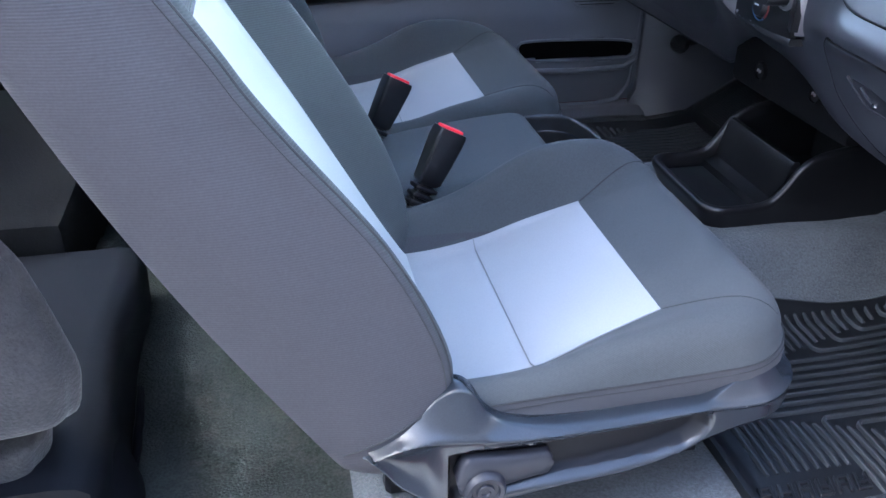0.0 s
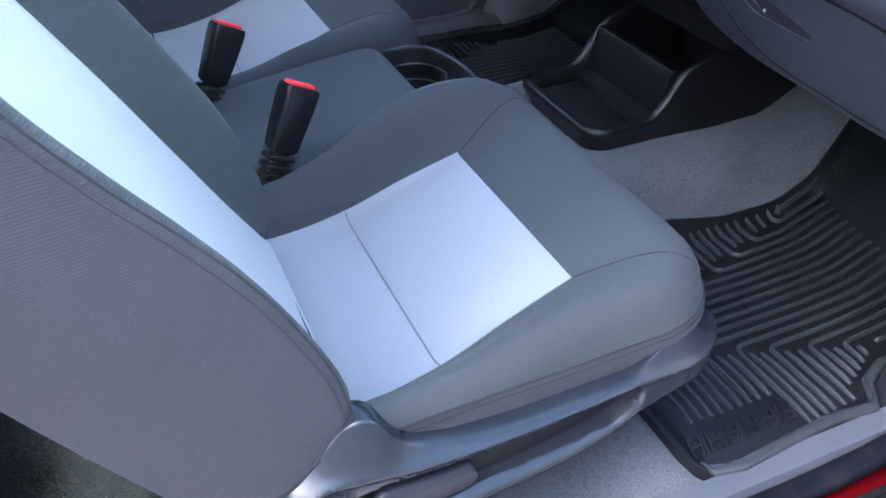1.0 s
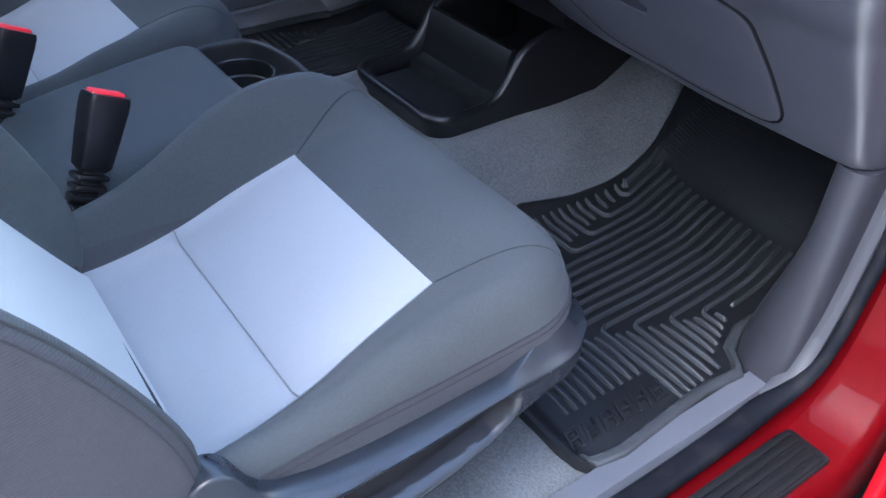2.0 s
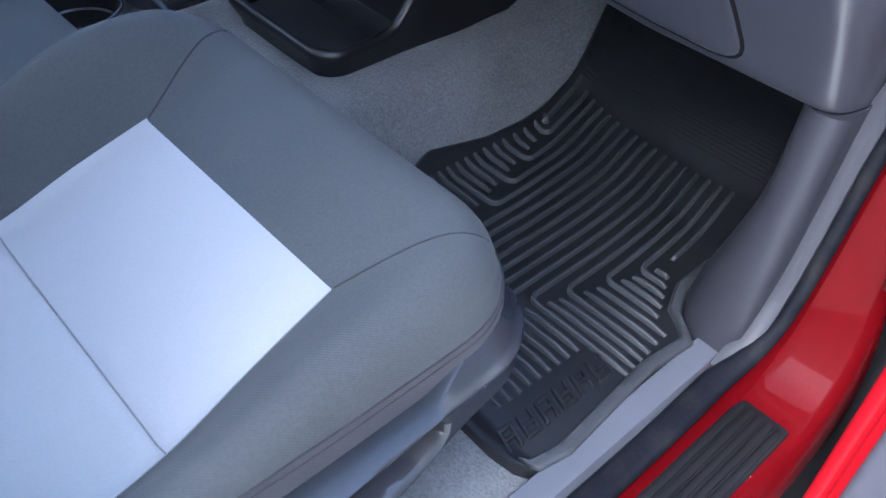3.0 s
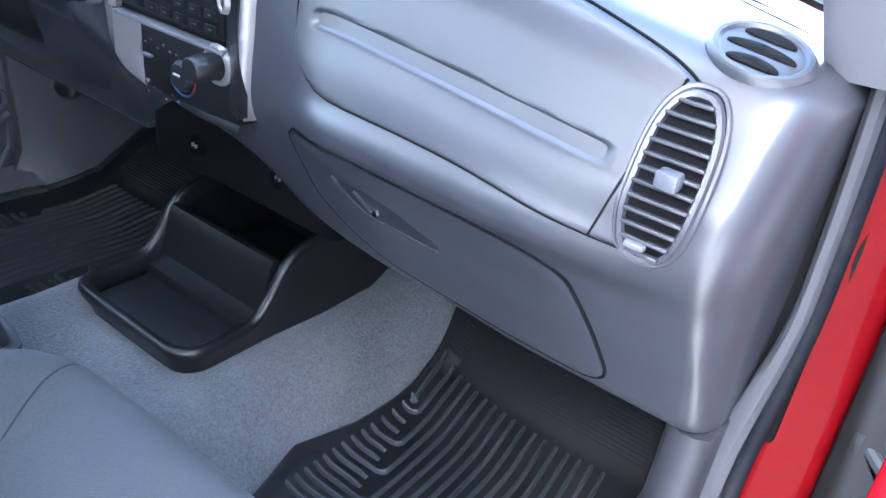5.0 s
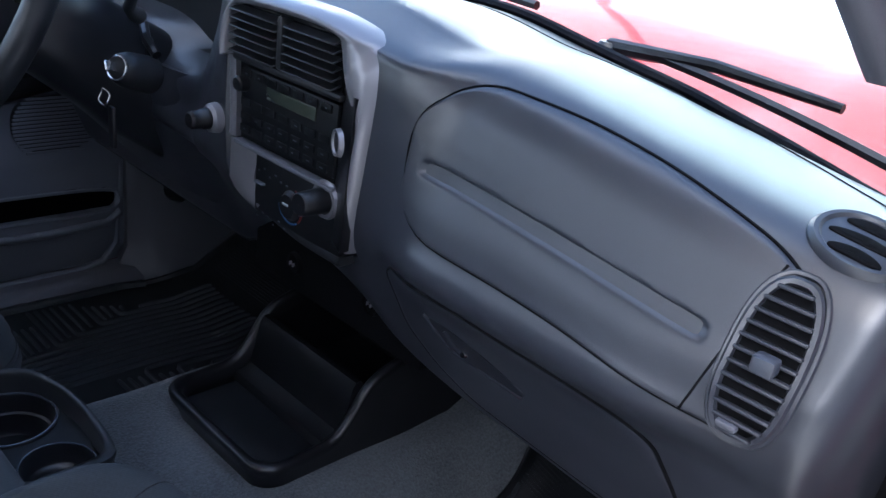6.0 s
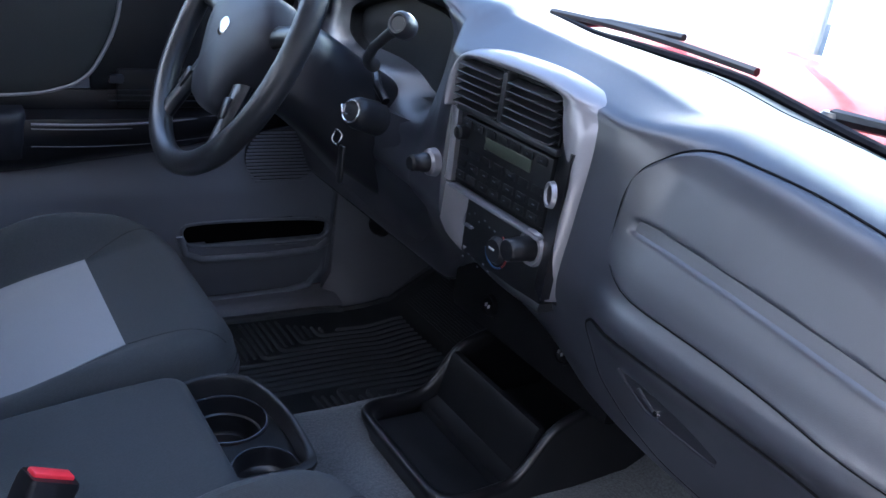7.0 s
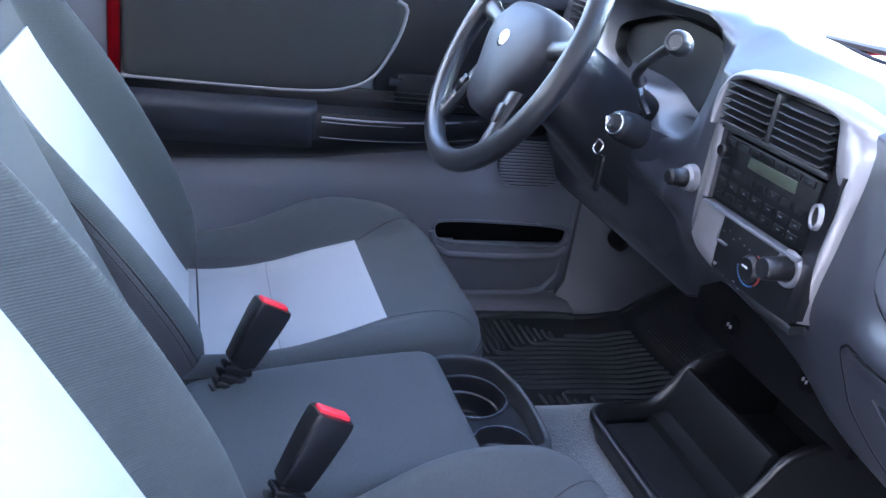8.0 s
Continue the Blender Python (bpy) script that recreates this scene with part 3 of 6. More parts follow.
def build_seat(name, label, yc, x_shift, side, hinge, lean, length=0.74):
    """A bucket seat with a fitted two-tone cover. side: -1 where the outer side is towards minus y."""
    seat = thing(name, label, "car seat", "front seats")
    top = seat_top(yc, x_shift, 0.050 if side > 0 else 0.056)
    half, front_x = 0.205, 0.139
    y0, y1 = yc - half, yc + half
    # cushion
    outline = rounded_outline(-0.36 + x_shift, front_x + x_shift, y0, y1, (0.05, 0.085, 0.085, 0.05))
    bm = bmesh.new()
    pillow(bm, outline, top, lambda x, y: 0.150 + 0.03 * smooth_step(-0.1, 0.14, x - x_shift) + 0.02 * smooth_step(-0.22, -0.30, x - x_shift), roll=0.038, inner=30, side=16)
    bmesh.ops.bisect_plane(bm, geom=bm.verts[:] + bm.edges[:] + bm.faces[:], dist=1e-6, plane_co=(x_shift, 0, 0.2165), plane_no=(-0.0558, 0, 1))
    skin = BVHTree.FromBMesh(bm)
    cushion = part("cushion", bm, FABRIC, seat, second=(FABRIC_BAND, lambda p: p.normal.z < 0.6 and p.center.z < seam_z(p.center.x - x_shift)))
    # light panels, front and rear of the cross seam
    wf, wm, wr = 0.131, 0.140, 0.148
    bm = bmesh.new()
    insert_panel(bm, top, [(-0.1415 + x_shift, yc - wm), (x_shift, yc - wf), (x_shift, yc + wf), (-0.1415 + x_shift, yc + wm)])
    part("seat_panel", bm, INSERT, cushion, "light grey fabric centre panel")
    bm = bmesh.new()
    insert_panel(bm, top, [(-0.315 + x_shift, yc - wr), (-0.1417 + x_shift, yc - wm), (-0.1417 + x_shift, yc + wm), (-0.315 + x_shift, yc + wr)])
    part("seat_panel", bm, INSERT, cushion, "light grey fabric centre panel")
    stitch("seam", cushion, [(-0.1416 + x_shift, yc - wm + 2 * wm * k / 20, top(-0.1416 + x_shift, yc - wm + 2 * wm * k / 20) + 0.0024) for k in range(21)], 0.0007, SEAMGREY)
    # sewn seams from the panel's corners to the front corners and along the sides
    for s in (-1, 1):
        pts = []
        for k in range(12):
            t = k / 11
            x, y = x_shift + 0.002 + 0.113 * t, yc + s * (wf + 0.038 * t)
            spot = skin.ray_cast(Vector((x, y, 0.6)), Vector((0, 0, -1)))[0]
            pts.append((x, y, spot.z + 0.0002))
        stitch("seam", cushion, pts, 0.0008)
    # the cover's lower band is sewn on along a seam round the sides and the front
    lane = [(-0.27 + x_shift + (0.185 + front_x) * k / 40, y0, (0, -1)) for k in range(41)]
    lane += [(front_x - 0.085 + x_shift + 0.085 * math.sin(q), y0 + 0.085 - 0.085 * math.cos(q), (math.sin(q), -math.cos(q))) for q in (math.pi / 2 * k / 14 for k in range(1, 15))]
    lane += [(front_x + x_shift, y0 + 0.085 + (2 * half - 0.17) * k / 20, (1, 0)) for k in range(1, 20)]
    lane += [(x, 2 * yc - y, (nx_, -ny_)) for x, y, (nx_, ny_) in reversed(lane[:55])]
    for drop, r in ((0.0, 0.0012), (0.0065, 0.0007)):
        row = []
        for x, y, (nx_, ny_) in lane:
            spot = skin.ray_cast(Vector((x + nx_ * 0.2, y + ny_ * 0.2, seam_z(x - x_shift) - drop)), Vector((-nx_, -ny_, 0)))[0]
            if spot is not None:
                row.append((spot.x + nx_ * 0.0002, spot.y + ny_ * 0.0002, spot.z))
        stitch("seam", cushion, row, r)
    # backrest
    m = back_matrix(hinge[0], yc, hinge[1], lean)
    outline = rounded_outline(-0.035, length, -half, half, (0.045, 0.11, 0.11, 0.045))

    def front(u, v):
        # a dished middle between tall bolsters
        dish = smooth_table([(-0.03, 0.120), (0.0, 0.115), (0.06, 0.110), (0.12, 0.107), (0.22, 0.101), (0.30, 0.093), (0.36, 0.086), (0.42, 0.084), (0.52, 0.090), (0.74, 0.060)], u)
        crest = smooth_table([(-0.03, 0.148), (0.06, 0.160), (0.13, 0.166), (0.24, 0.162), (0.33, 0.152), (0.44, 0.130), (0.54, 0.105), (0.74, 0.060)], u)
        if v > 0 and side > 0:
            crest = smooth_table([(-0.03, 0.155), (0.03, 0.158), (0.10, 0.152), (0.19, 0.138), (0.29, 0.116), (0.375, 0.094), (0.45, 0.088), (0.54, 0.090), (0.74, 0.060)], u)
        elif v > 0:
            crest = smooth_table([(-0.03, 0.115), (0.0, 0.128), (0.05, 0.146), (0.11, 0.153), (0.18, 0.152), (0.24, 0.143), (0.30, 0.131), (0.36, 0.122), (0.40, 0.119), (0.54, 0.100), (0.74, 0.060)], u)
        if v > 0 and side < 0:
            return dish + (crest + 0.013 - dish) * smooth_step(0.118, 0.212, v)
        return dish + (crest - dish) * smooth_step(0.115, 0.172, abs(v))

    def rear(u, v):
        return -0.006 - 0.026 * math.sin(math.pi * max(0, min(1, u / 0.62))) * (1 - (v / half) ** 2 * 0.25) + 0.02 * smooth_step(0.5, length, u)

    bm = bmesh.new()
    pillow(bm, outline, front, rear, roll=0.040, m=m, puff=0.012, inner=30, side=9)
    skin = BVHTree.FromBMesh(bm)
    nrm_, org = m.to_3x3() @ Vector((0, 0, 1)), m.translation

    def is_front(p):
        h = (p.center - org).dot(nrm_)
        v = -(p.center.y - yc)
        return h > front((p.center - org).dot(m.to_3x3() @ Vector((1, 0, 0))), v) - 0.017

    backrest = part("backrest", bm, FABRIC_SIDE, seat, "grey ribbed fabric backrest cover", smooth=70, second=(FABRIC_RIB, is_front))
    # light back panel
    def panel_top(u, v):
        return front(u, v) + 0.003
    bm = bmesh.new()
    slim = 0.016 if side > 0 else 0.0
    insert_panel(bm, panel_top, [(-0.012, -0.110 + slim), (0.40, -0.128 + slim), (0.40, 0.128), (-0.012, 0.110)], n=26)
    bm.transform(m)
    part("seat_panel", bm, INSERT, backrest, "light grey fabric centre panel")
    # piping between side and front
    for s in (-1, 1):
        for off, r in ((0.0, 0.0014), (0.007, 0.0009)):
            pts = []
            for k in range(49):
                u = -0.012 + 0.65 * k / 48
                spot = skin.ray_cast(m @ Vector((u, s * 0.4, front(u, half) - 0.018 - off)), m.to_3x3() @ Vector((0, -s, 0)))[0]
                if spot is not None:
                    pts.append(spot)
            stitch("piping", backrest, pts, r)
        # and along the lower edge of the side
        pts = []
        for k in range(24):
            h = 0.005 + 0.085 * k / 23
            spot = skin.ray_cast(m @ Vector((0.012, s * 0.4, h)), m.to_3x3() @ Vector((0, -s, 0)))[0]
            if spot is not None:
                pts.append(spot)
        stitch("piping", backrest, pts, 0.0014)
    # frame under the cushion
    bm = bmesh.new()
    for s in (-1, 1):
        rbox(bm, -0.10 + x_shift, yc + s * 0.09, 0.018, 0.40, 0.030, 0.036, 0.006, 1)
        for dx in (-0.16, 0.14):
            rbox(bm, -0.10 + x_shift + dx, yc + s * 0.09, 0.085, 0.05, 0.026, 0.10, 0.006, 1)
    rbox(bm, -0.10 + x_shift, yc, 0.135, 0.38, 0.30, 0.02, 0.006, 1)
    part("seat_frame", bm, BLACK, seat, "black steel seat frame")
    return seat, top, cushion


pass_seat, pass_top, pass_cushion = build_seat("bucket_seat", "dark grey and light grey two-tone fabric passenger seat", -0.352, 0.0, -1, (-0.352, 0.160), 26.5)
driver_seat, drive_top, drive_cushion = build_seat("bucket_seat", "dark grey and light grey two-tone fabric driver seat", 0.347, -0.020, 1, (-0.397, 0.160), 26.5)


# side valance of the passenger seat: a moulded shell with a recess for the handle
def valance_path(u):
    """Plan of the shell: along the outer side, round the front corner."""
    L1, R, L2 = 0.405, 0.075, 0.14
    arc = R * math.pi / 2
    s = u * (L1 + arc + L2)
    if s < L1:
        return Vector((-0.335 + s, -0.578 - 0.010 * math.sin(math.pi * s / L1))), Vector((0, -1))
    if s < L1 + arc:
        a = (s - L1) / R
        return Vector((0.070 + R * math.sin(a), -0.578 + R - R * math.cos(a))), Vector((math.sin(a), -math.cos(a)))
    return Vector((0.070 + R, -0.578 + R + (s - L1 - arc))), Vector((1, 0))


TOPZ = [(-0.335, 0.178), (-0.305, 0.194), (-0.275, 0.214), (-0.250, 0.234), (-0.236, 0.237), (-0.224, 0.229), (-0.213, 0.211), (-0.195, 0.199), (-0.165, 0.193), (-0.109, 0.191), (0.012, 0.192), (0.035, 0.198), (0.065, 0.208), (0.10, 0.216), (0.145, 0.219)]
RIDGEZ = [(-0.335, 0.172), (-0.306, 0.186), (-0.273, 0.193), (-0.235, 0.192), (-0.195, 0.188), (-0.109, 0.188), (0.012, 0.1895), (0.035, 0.187), (0.065, 0.184), (0.145, 0.186)]
LOWZ = [(-0.335, 0.168), (-0.318, 0.150), (-0.300, 0.126), (-0.27, 0.104), (-0.22, 0.094), (-0.13, 0.106), (-0.069, 0.110), (-0.008, 0.1225), (0.0215, 0.135), (0.06, 0.144), (0.10, 0.148), (0.145, 0.150)]
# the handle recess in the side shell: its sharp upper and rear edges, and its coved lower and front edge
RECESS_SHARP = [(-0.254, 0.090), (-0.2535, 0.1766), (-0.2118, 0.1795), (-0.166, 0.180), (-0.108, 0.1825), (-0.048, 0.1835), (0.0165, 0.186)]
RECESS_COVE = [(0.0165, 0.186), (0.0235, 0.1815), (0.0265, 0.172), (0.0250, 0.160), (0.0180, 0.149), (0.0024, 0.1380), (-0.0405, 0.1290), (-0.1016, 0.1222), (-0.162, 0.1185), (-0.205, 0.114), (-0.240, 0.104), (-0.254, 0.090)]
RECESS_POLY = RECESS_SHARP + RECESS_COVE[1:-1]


def line_distance(px, pz, line):
    """How far (px, pz) is from a run of straight pieces."""
    best = 1.0
    for (ax, az), (bx, bz) in zip(line, line[1:]):
        dx, dz = bx - ax, bz - az
        t = max(0.0, min(1.0, ((px - ax) * dx + (pz - az) * dz) / (dx * dx + dz * dz)))
        best = min(best, math.hypot(px - ax - dx * t, pz - az - dz * t))
    return best


def point_inside(px, pz, poly):
    inside = False
    for (ax, az), (bx, bz) in zip(poly, poly[1:] + poly[:1]):
        if (az > pz) != (bz > pz) and px < (bx - ax) * (pz - az) / (bz - az) + ax:
            inside = not inside
    return inside


def valance(u, v):
    """Lower roll, face with the recess, a crisp ridge, a facet that leans in above it, and the ledge under the cushion."""
    p, nrm = valance_path(u)
    zt, zl, zr = smooth_table(TOPZ, p.x), smooth_table(LOWZ, p.x), smooth_table(RIDGEZ, p.x)
    zt = max(zt, zr + 0.003)
    lean = lerp_table([(-0.335, 0.010), (-0.26, 0.026), (-0.21, 0.018), (-0.165, 0.006), (0.012, 0.005), (0.06, 0.018), (0.10, 0.024), (0.145, 0.026)], p.x)
    if v > 0.88:
        a = (v - 0.88) / 0.12
        z = zt + 0.002 * math.sin(math.pi * a) - 0.004 * a
        inn = lean + 0.030 * a
    else:
        z = zl + (zt - zl) * v / 0.88
        inn = 0.015 * (1 - smooth_step(0.0, 0.016, z - zl)) ** 1.5
        if z > zr:
            inn += lean * ((z - zr) / (zt - zr)) ** 0.8
        inn -= 0.0016 * math.exp(-(((z - zr) / 0.0035) ** 2))
        rear = smooth_step(-0.252, -0.276, p.x)
        inn += 0.010 * rear * math.sin(math.pi * max(0.0, min(1.0, (z - zl - 0.012) / (zr - zl - 0.012))))
        if nrm.x < 0.1 and point_inside(p.x, z, RECESS_POLY):
            inn += 0.019 * min(smooth_step(0.0, 0.0035, line_distance(p.x, z, RECESS_SHARP)), smooth_step(0.0, 0.015, line_distance(p.x, z, RECESS_COVE)))
    q = p - nrm * inn
    return Vector((q.x, q.y, z))


bm = bmesh.new()
us, vs = 230, 72
grid = [[bm.verts.new(valance(i / us, j / vs)) for j in range(vs + 1)] for i in range(us + 1)]
for i in range(us):
    for j in range(vs):
        bm.faces.new((grid[i][j], grid[i + 1][j], grid[i + 1][j + 1], grid[i][j + 1]))
bmesh.ops.solidify(bm, geom=bm.faces[:], thickness=0.003)
# faces inside the handle recess take a darker, more matt colour
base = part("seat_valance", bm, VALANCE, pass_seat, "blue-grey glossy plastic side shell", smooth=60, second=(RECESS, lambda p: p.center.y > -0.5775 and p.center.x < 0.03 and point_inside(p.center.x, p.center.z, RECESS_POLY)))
# recliner lever with its round boss
bm = bmesh.new()
rows = []
for k in range(25):
    t = k / 24
    x = -0.246 + 0.101 * t
    h = 0.027 - 0.011 * smooth_step(0.0, 0.85, t)
    zc = 0.141 + 0.004 * t
    d = 0.024 - 0.008 * t
    cut = min(1.0, math.sqrt(max(0.0, 1 - max(0.0, 0.16 - t) ** 2 / 0.0256))) if t < 0.16 else (1.0 if t < 0.93 else math.sqrt(max(0.02, 1 - ((t - 0.93) / 0.075) ** 2)))
    rows.append([Vector((x, -0.566 - d * (0.5 + 0.5 * math.copysign(abs(math.cos(a)) ** 0.6, math.cos(a))), zc + h * cut * math.copysign(abs(math.sin(a)) ** 0.75, math.sin(a)))) for a in (2 * math.pi * j / 24 for j in range(24))])
rings(bm, rows)
lever = part("recline_lever", bm, KICK, pass_seat, "grey plastic recliner lever", smooth=60)
bm = bmesh.new()
lathe(bm, [(0.0005, 0.0245), (0.004, 0.0245), (0.005, 0.0265), (0.0085, 0.0265), (0.0095, 0.024), (0.0135, 0.024), (0.015, 0.027), (0.0185, 0.0275), (0.021, 0.025), (0.0225, 0.016), (0.0235, 0.0)], 40, Matrix.Translation((-0.2176, -0.568, 0.130)) @ pose(0, 0, 0, 90, 0, 0))
part("knob", bm, KICK, lever, "round ridged plastic boss")
bm = bmesh.new()
lathe(bm, [(0.0005, 0.005), (0.003, 0.0045), (0.005, 0.002), (0.0055, 0)], 16, Matrix.Translation((-0.1658, -0.568, 0.1655)) @ pose(0, 0, 0, 90, 0, 0))
part("bolt", bm, CHROME, base, "small bright bolt head")

# ---- centre jump seat between the two ----
centre = thing("jump_seat", "dark grey fabric folding centre seat between the front seats", "jump seat")
bm = bmesh.new()
pillow(bm, rounded_outline(-0.30, 0.030, -0.118, 0.138, (0.03, 0.02, 0.02, 0.03)), lambda x, y: smooth_table([(-0.3, 0.215), (-0.15, 0.235), (-0.05, 0.247), (0.03, 0.252)], x) - 0.06 * max(0, abs(y - 0.01) - 0.10), lambda x, y: 0.16, roll=0.022, puff=0.002)
part("cushion", bm, FABRIC, centre)
bm = bmesh.new()
rbox(bm, -0.135, 0.01, 0.165, 0.31, 0.235, 0.03, 0.008, 2)
rbox(bm, -0.135, 0.01, 0.09, 0.30, 0.20, 0.14, 0.01, 2)
part("console_body", bm, BLACK, centre, "black plastic seat base")
bm = bmesh.new()
mc = back_matrix(-0.335, 0.01, 0.20, 25)
pillow(bm, rounded_outline(0.0, 0.60, -0.115, 0.115, (0.03, 0.05, 0.05, 0.03)), lambda u, v: 0.040 - 0.01 * smooth_step(0.4, 0.6, u), lambda u, v: -0.02, roll=0.026, m=mc)
part("backrest", bm, FABRIC, centre)

# ---- cup holder on the tunnel ----
cup = thing("cup_holder", "black plastic double cup holder at the front of the centre seat", "cup holder")
out = soft_outline([(0.000, 0.128), (0.100, 0.130), (0.124, 0.040), (0.119, -0.070), (0.100, -0.086), (0.000, -0.086)], 8, 0.42)
WELLS = [(0.060, 0.070, 0.047, 0.165), (0.072, -0.032, 0.035, 0.185)]


hole_ = soft_outline([(0.006, 0.1225), (0.096, 0.1245), (0.1185, 0.038), (0.112, -0.060), (0.092, -0.070), (0.006, -0.070)], 8, 0.42)


def cup_ring(f, z, inner=0.0):
    """The outline, scaled by f, moved towards the opening's edge."""
    ring = []
    for (x, y), (hx, hy) in zip(out, hole_):
        x, y = x + (hx - x) * inner, y + (hy - y) * inner
        ring.append(Vector((0.060 + (x - 0.060) * f, 0.020 + (y - 0.020) * f, z)))
    return ring


bm = bmesh.new()
rings(bm, [cup_ring(0.84, 0.110), cup_ring(0.965, 0.222), cup_ring(0.992, 0.234), cup_ring(1.0, 0.2380), cup_ring(0.99, 0.2402), cup_ring(1.0, 0.2405, 0.35), cup_ring(1.0, 0.2390, 0.8), cup_ring(1.0, 0.2370, 1.0), cup_ring(0.992, 0.232, 1.0), cup_ring(0.985, 0.205, 1.0)], cap=False)
part("rim", bm, DARKPLASTIC, cup, "satin charcoal rim", smooth=50)
SHELF = 0.212
for hx, hy, rad, deep in WELLS:
    bm = bmesh.new()
    lathe(bm, [(rad * 1.10, SHELF - 0.001), (rad * 1.07, SHELF + 0.0022), (rad * 1.02, SHELF + 0.0020), (rad, SHELF - 0.002), (rad * 0.95, SHELF - 0.020), (rad * 0.90, SHELF - 0.022), (rad * 0.86, deep + 0.004), (rad * 0.80, deep), (0.001, deep)], 40, Matrix.Translation((hx, hy, 0)))
    well = part("cup_well", bm, BLACK, cup, "round black cup well")
    # pale ring laid on to draw the highlight along the well's edge
    bm = bmesh.new()
    lathe(bm, [(rad * 1.005, SHELF + 0.0012), (rad * 1.02, SHELF + 0.0030), (rad * 1.05, SHELF + 0.0030), (rad * 1.07, SHELF + 0.0010)], 40, Matrix.Translation((hx, hy, 0)))
    part("well_ring", bm, VALANCE, well, "pale ring for the highlight on the well edge")
    bm = bmesh.new()
    lathe(bm, [(0.0005, deep + 0.0045), (rad * 0.30, deep + 0.004), (rad * 0.34, deep)], 24, Matrix.Translation((hx, hy, 0)))
    part("boss", bm, DARKPLASTIC, well)
# shelf round the wells, cut out over them
bm = bmesh.new()
edge_ = [(p.x, p.y) for p in cup_ring(0.99, 0.0, 1.0)]
cells = {}
step_ = 0.003
for i_ in range(46):
    for j_ in range(76):
        x, y = -0.004 + i_ * step_, -0.094 + j_ * step_
        mid_ = (x + step_ / 2, y + step_ / 2)
        if point_inside(*mid_, edge_) and all(math.hypot(mid_[0] - hx, mid_[1] - hy) > rad * 1.05 for hx, hy, rad, _ in WELLS):
            quad = []
            for a, b in ((0, 0), (1, 0), (1, 1), (0, 1)):
                key = (i_ + a, j_ + b)
                if key not in cells:
                    cells[key] = bm.verts.new((-0.004 + key[0] * step_, -0.094 + key[1] * step_, SHELF))
                quad.append(cells[key])
            bm.faces.new(quad)
rim_edges = [e for e in bm.edges if len(e.link_faces) == 1]
skirt = bmesh.ops.extrude_edge_only(bm, edges=rim_edges)["geom"]
bmesh.ops.translate(bm, verts=[v for v in skirt if isinstance(v, bmesh.types.BMVert)], vec=(0, 0, -0.004))
part("shelf_plate", bm, SATINBLACK, cup, "black shelf round the wells")
bm = bmesh.new()
rbox(bm, 0.060, 0.02, 0.128, 0.10, 0.18, 0.05, 0.01, 2)
part("foot", bm, BLACK, cup)


# ---- belt buckles ----
def build_buckle():
    b = thing("seat_belt_buckle", "black seat belt buckle with red button on a ribbed stalk", "buckle", "belt buckles")
    bm = bmesh.new()
    rows = []
    for z, sx, sy in ((0.0, 0.013, 0.009), (0.004, 0.0165, 0.0115), (0.03, 0.0185, 0.0125), (0.06, 0.0205, 0.013), (0.070, 0.0205, 0.013), (0.074, 0.0195, 0.0122)):
        rows.append([Vector((x, y, z)) for x, y in rounded_outline(-sx, sx, -sy, sy, (0.004,) * 4, 4)])
    rings(bm, rows)
    part("body", bm, BLACK, b)
    bm = bmesh.new()
    rbox(bm, 0, 0.001, 0.0745, 0.034, 0.013, 0.006, 0.002, 2)
    part("release_button", bm, BUTTON, b, "bright red button")
    for k in range(4):
        bm = bmesh.new()
        rbox(bm, 0.0, 0, -0.006 - 0.0105 * k, 0.034 - 0.001 * k, 0.020, 0.0065, 0.0028, 2)
        part("stalk_rib", bm, BLACK, b)
    bm = bmesh.new()
    rbox(bm, 0, 0, -0.045, 0.022, 0.012, 0.09, 0.003, 2)
    part("stalk", bm, BLACK, b)
    return b


bk = build_buckle()
# leaning forward, its wide face to the side
bk.matrix_world = Matrix.Translation((-0.188, -0.115, 0.243)) @ pose(0, 0, 0, -3, 29, 14) @ Matrix.Scale(1.12, 4)
copy_thing(bk, Matrix.Translation((-0.226, 0.110, 0.245)) @ pose(0, 0, 0, -3, 29, 14))


# ---- dashboard ----
BASE_PROFILE = [(0.60, 0.30), (0.46, 0.285), (0.412, 0.288), (0.398, 0.298), (0.385, 0.325), (0.370, 0.36), (0.352, 0.395), (0.338, 0.425), (0.322, 0.442), (0.308, 0.455), (0.302, 0.468), (0.304, 0.482), (0.311, 0.498), (0.320, 0.53), (0.332, 0.566), (0.343, 0.606), (0.354, 0.638), (0.371, 0.659), (0.402, 0.669), (0.452, 0.672), (0.522, 0.668), (0.60, 0.655)]
# over the tunnel the face swells out to carry the centre stack
MID_PROFILE = [(0.60, 0.30), (0.46, 0.285), (0.412, 0.288), (0.398, 0.298), (0.385, 0.325), (0.370, 0.36), (0.356, 0.395), (0.342, 0.425), (0.333, 0.442), (0.328, 0.455), (0.325, 0.468), (0.324, 0.482), (0.323, 0.50), (0.322, 0.53), (0.322, 0.565), (0.324, 0.602), (0.328, 0.634), (0.338, 0.651), (0.398, 0.6595), (0.430, 0.664), (0.52, 0.662), (0.60, 0.656)]


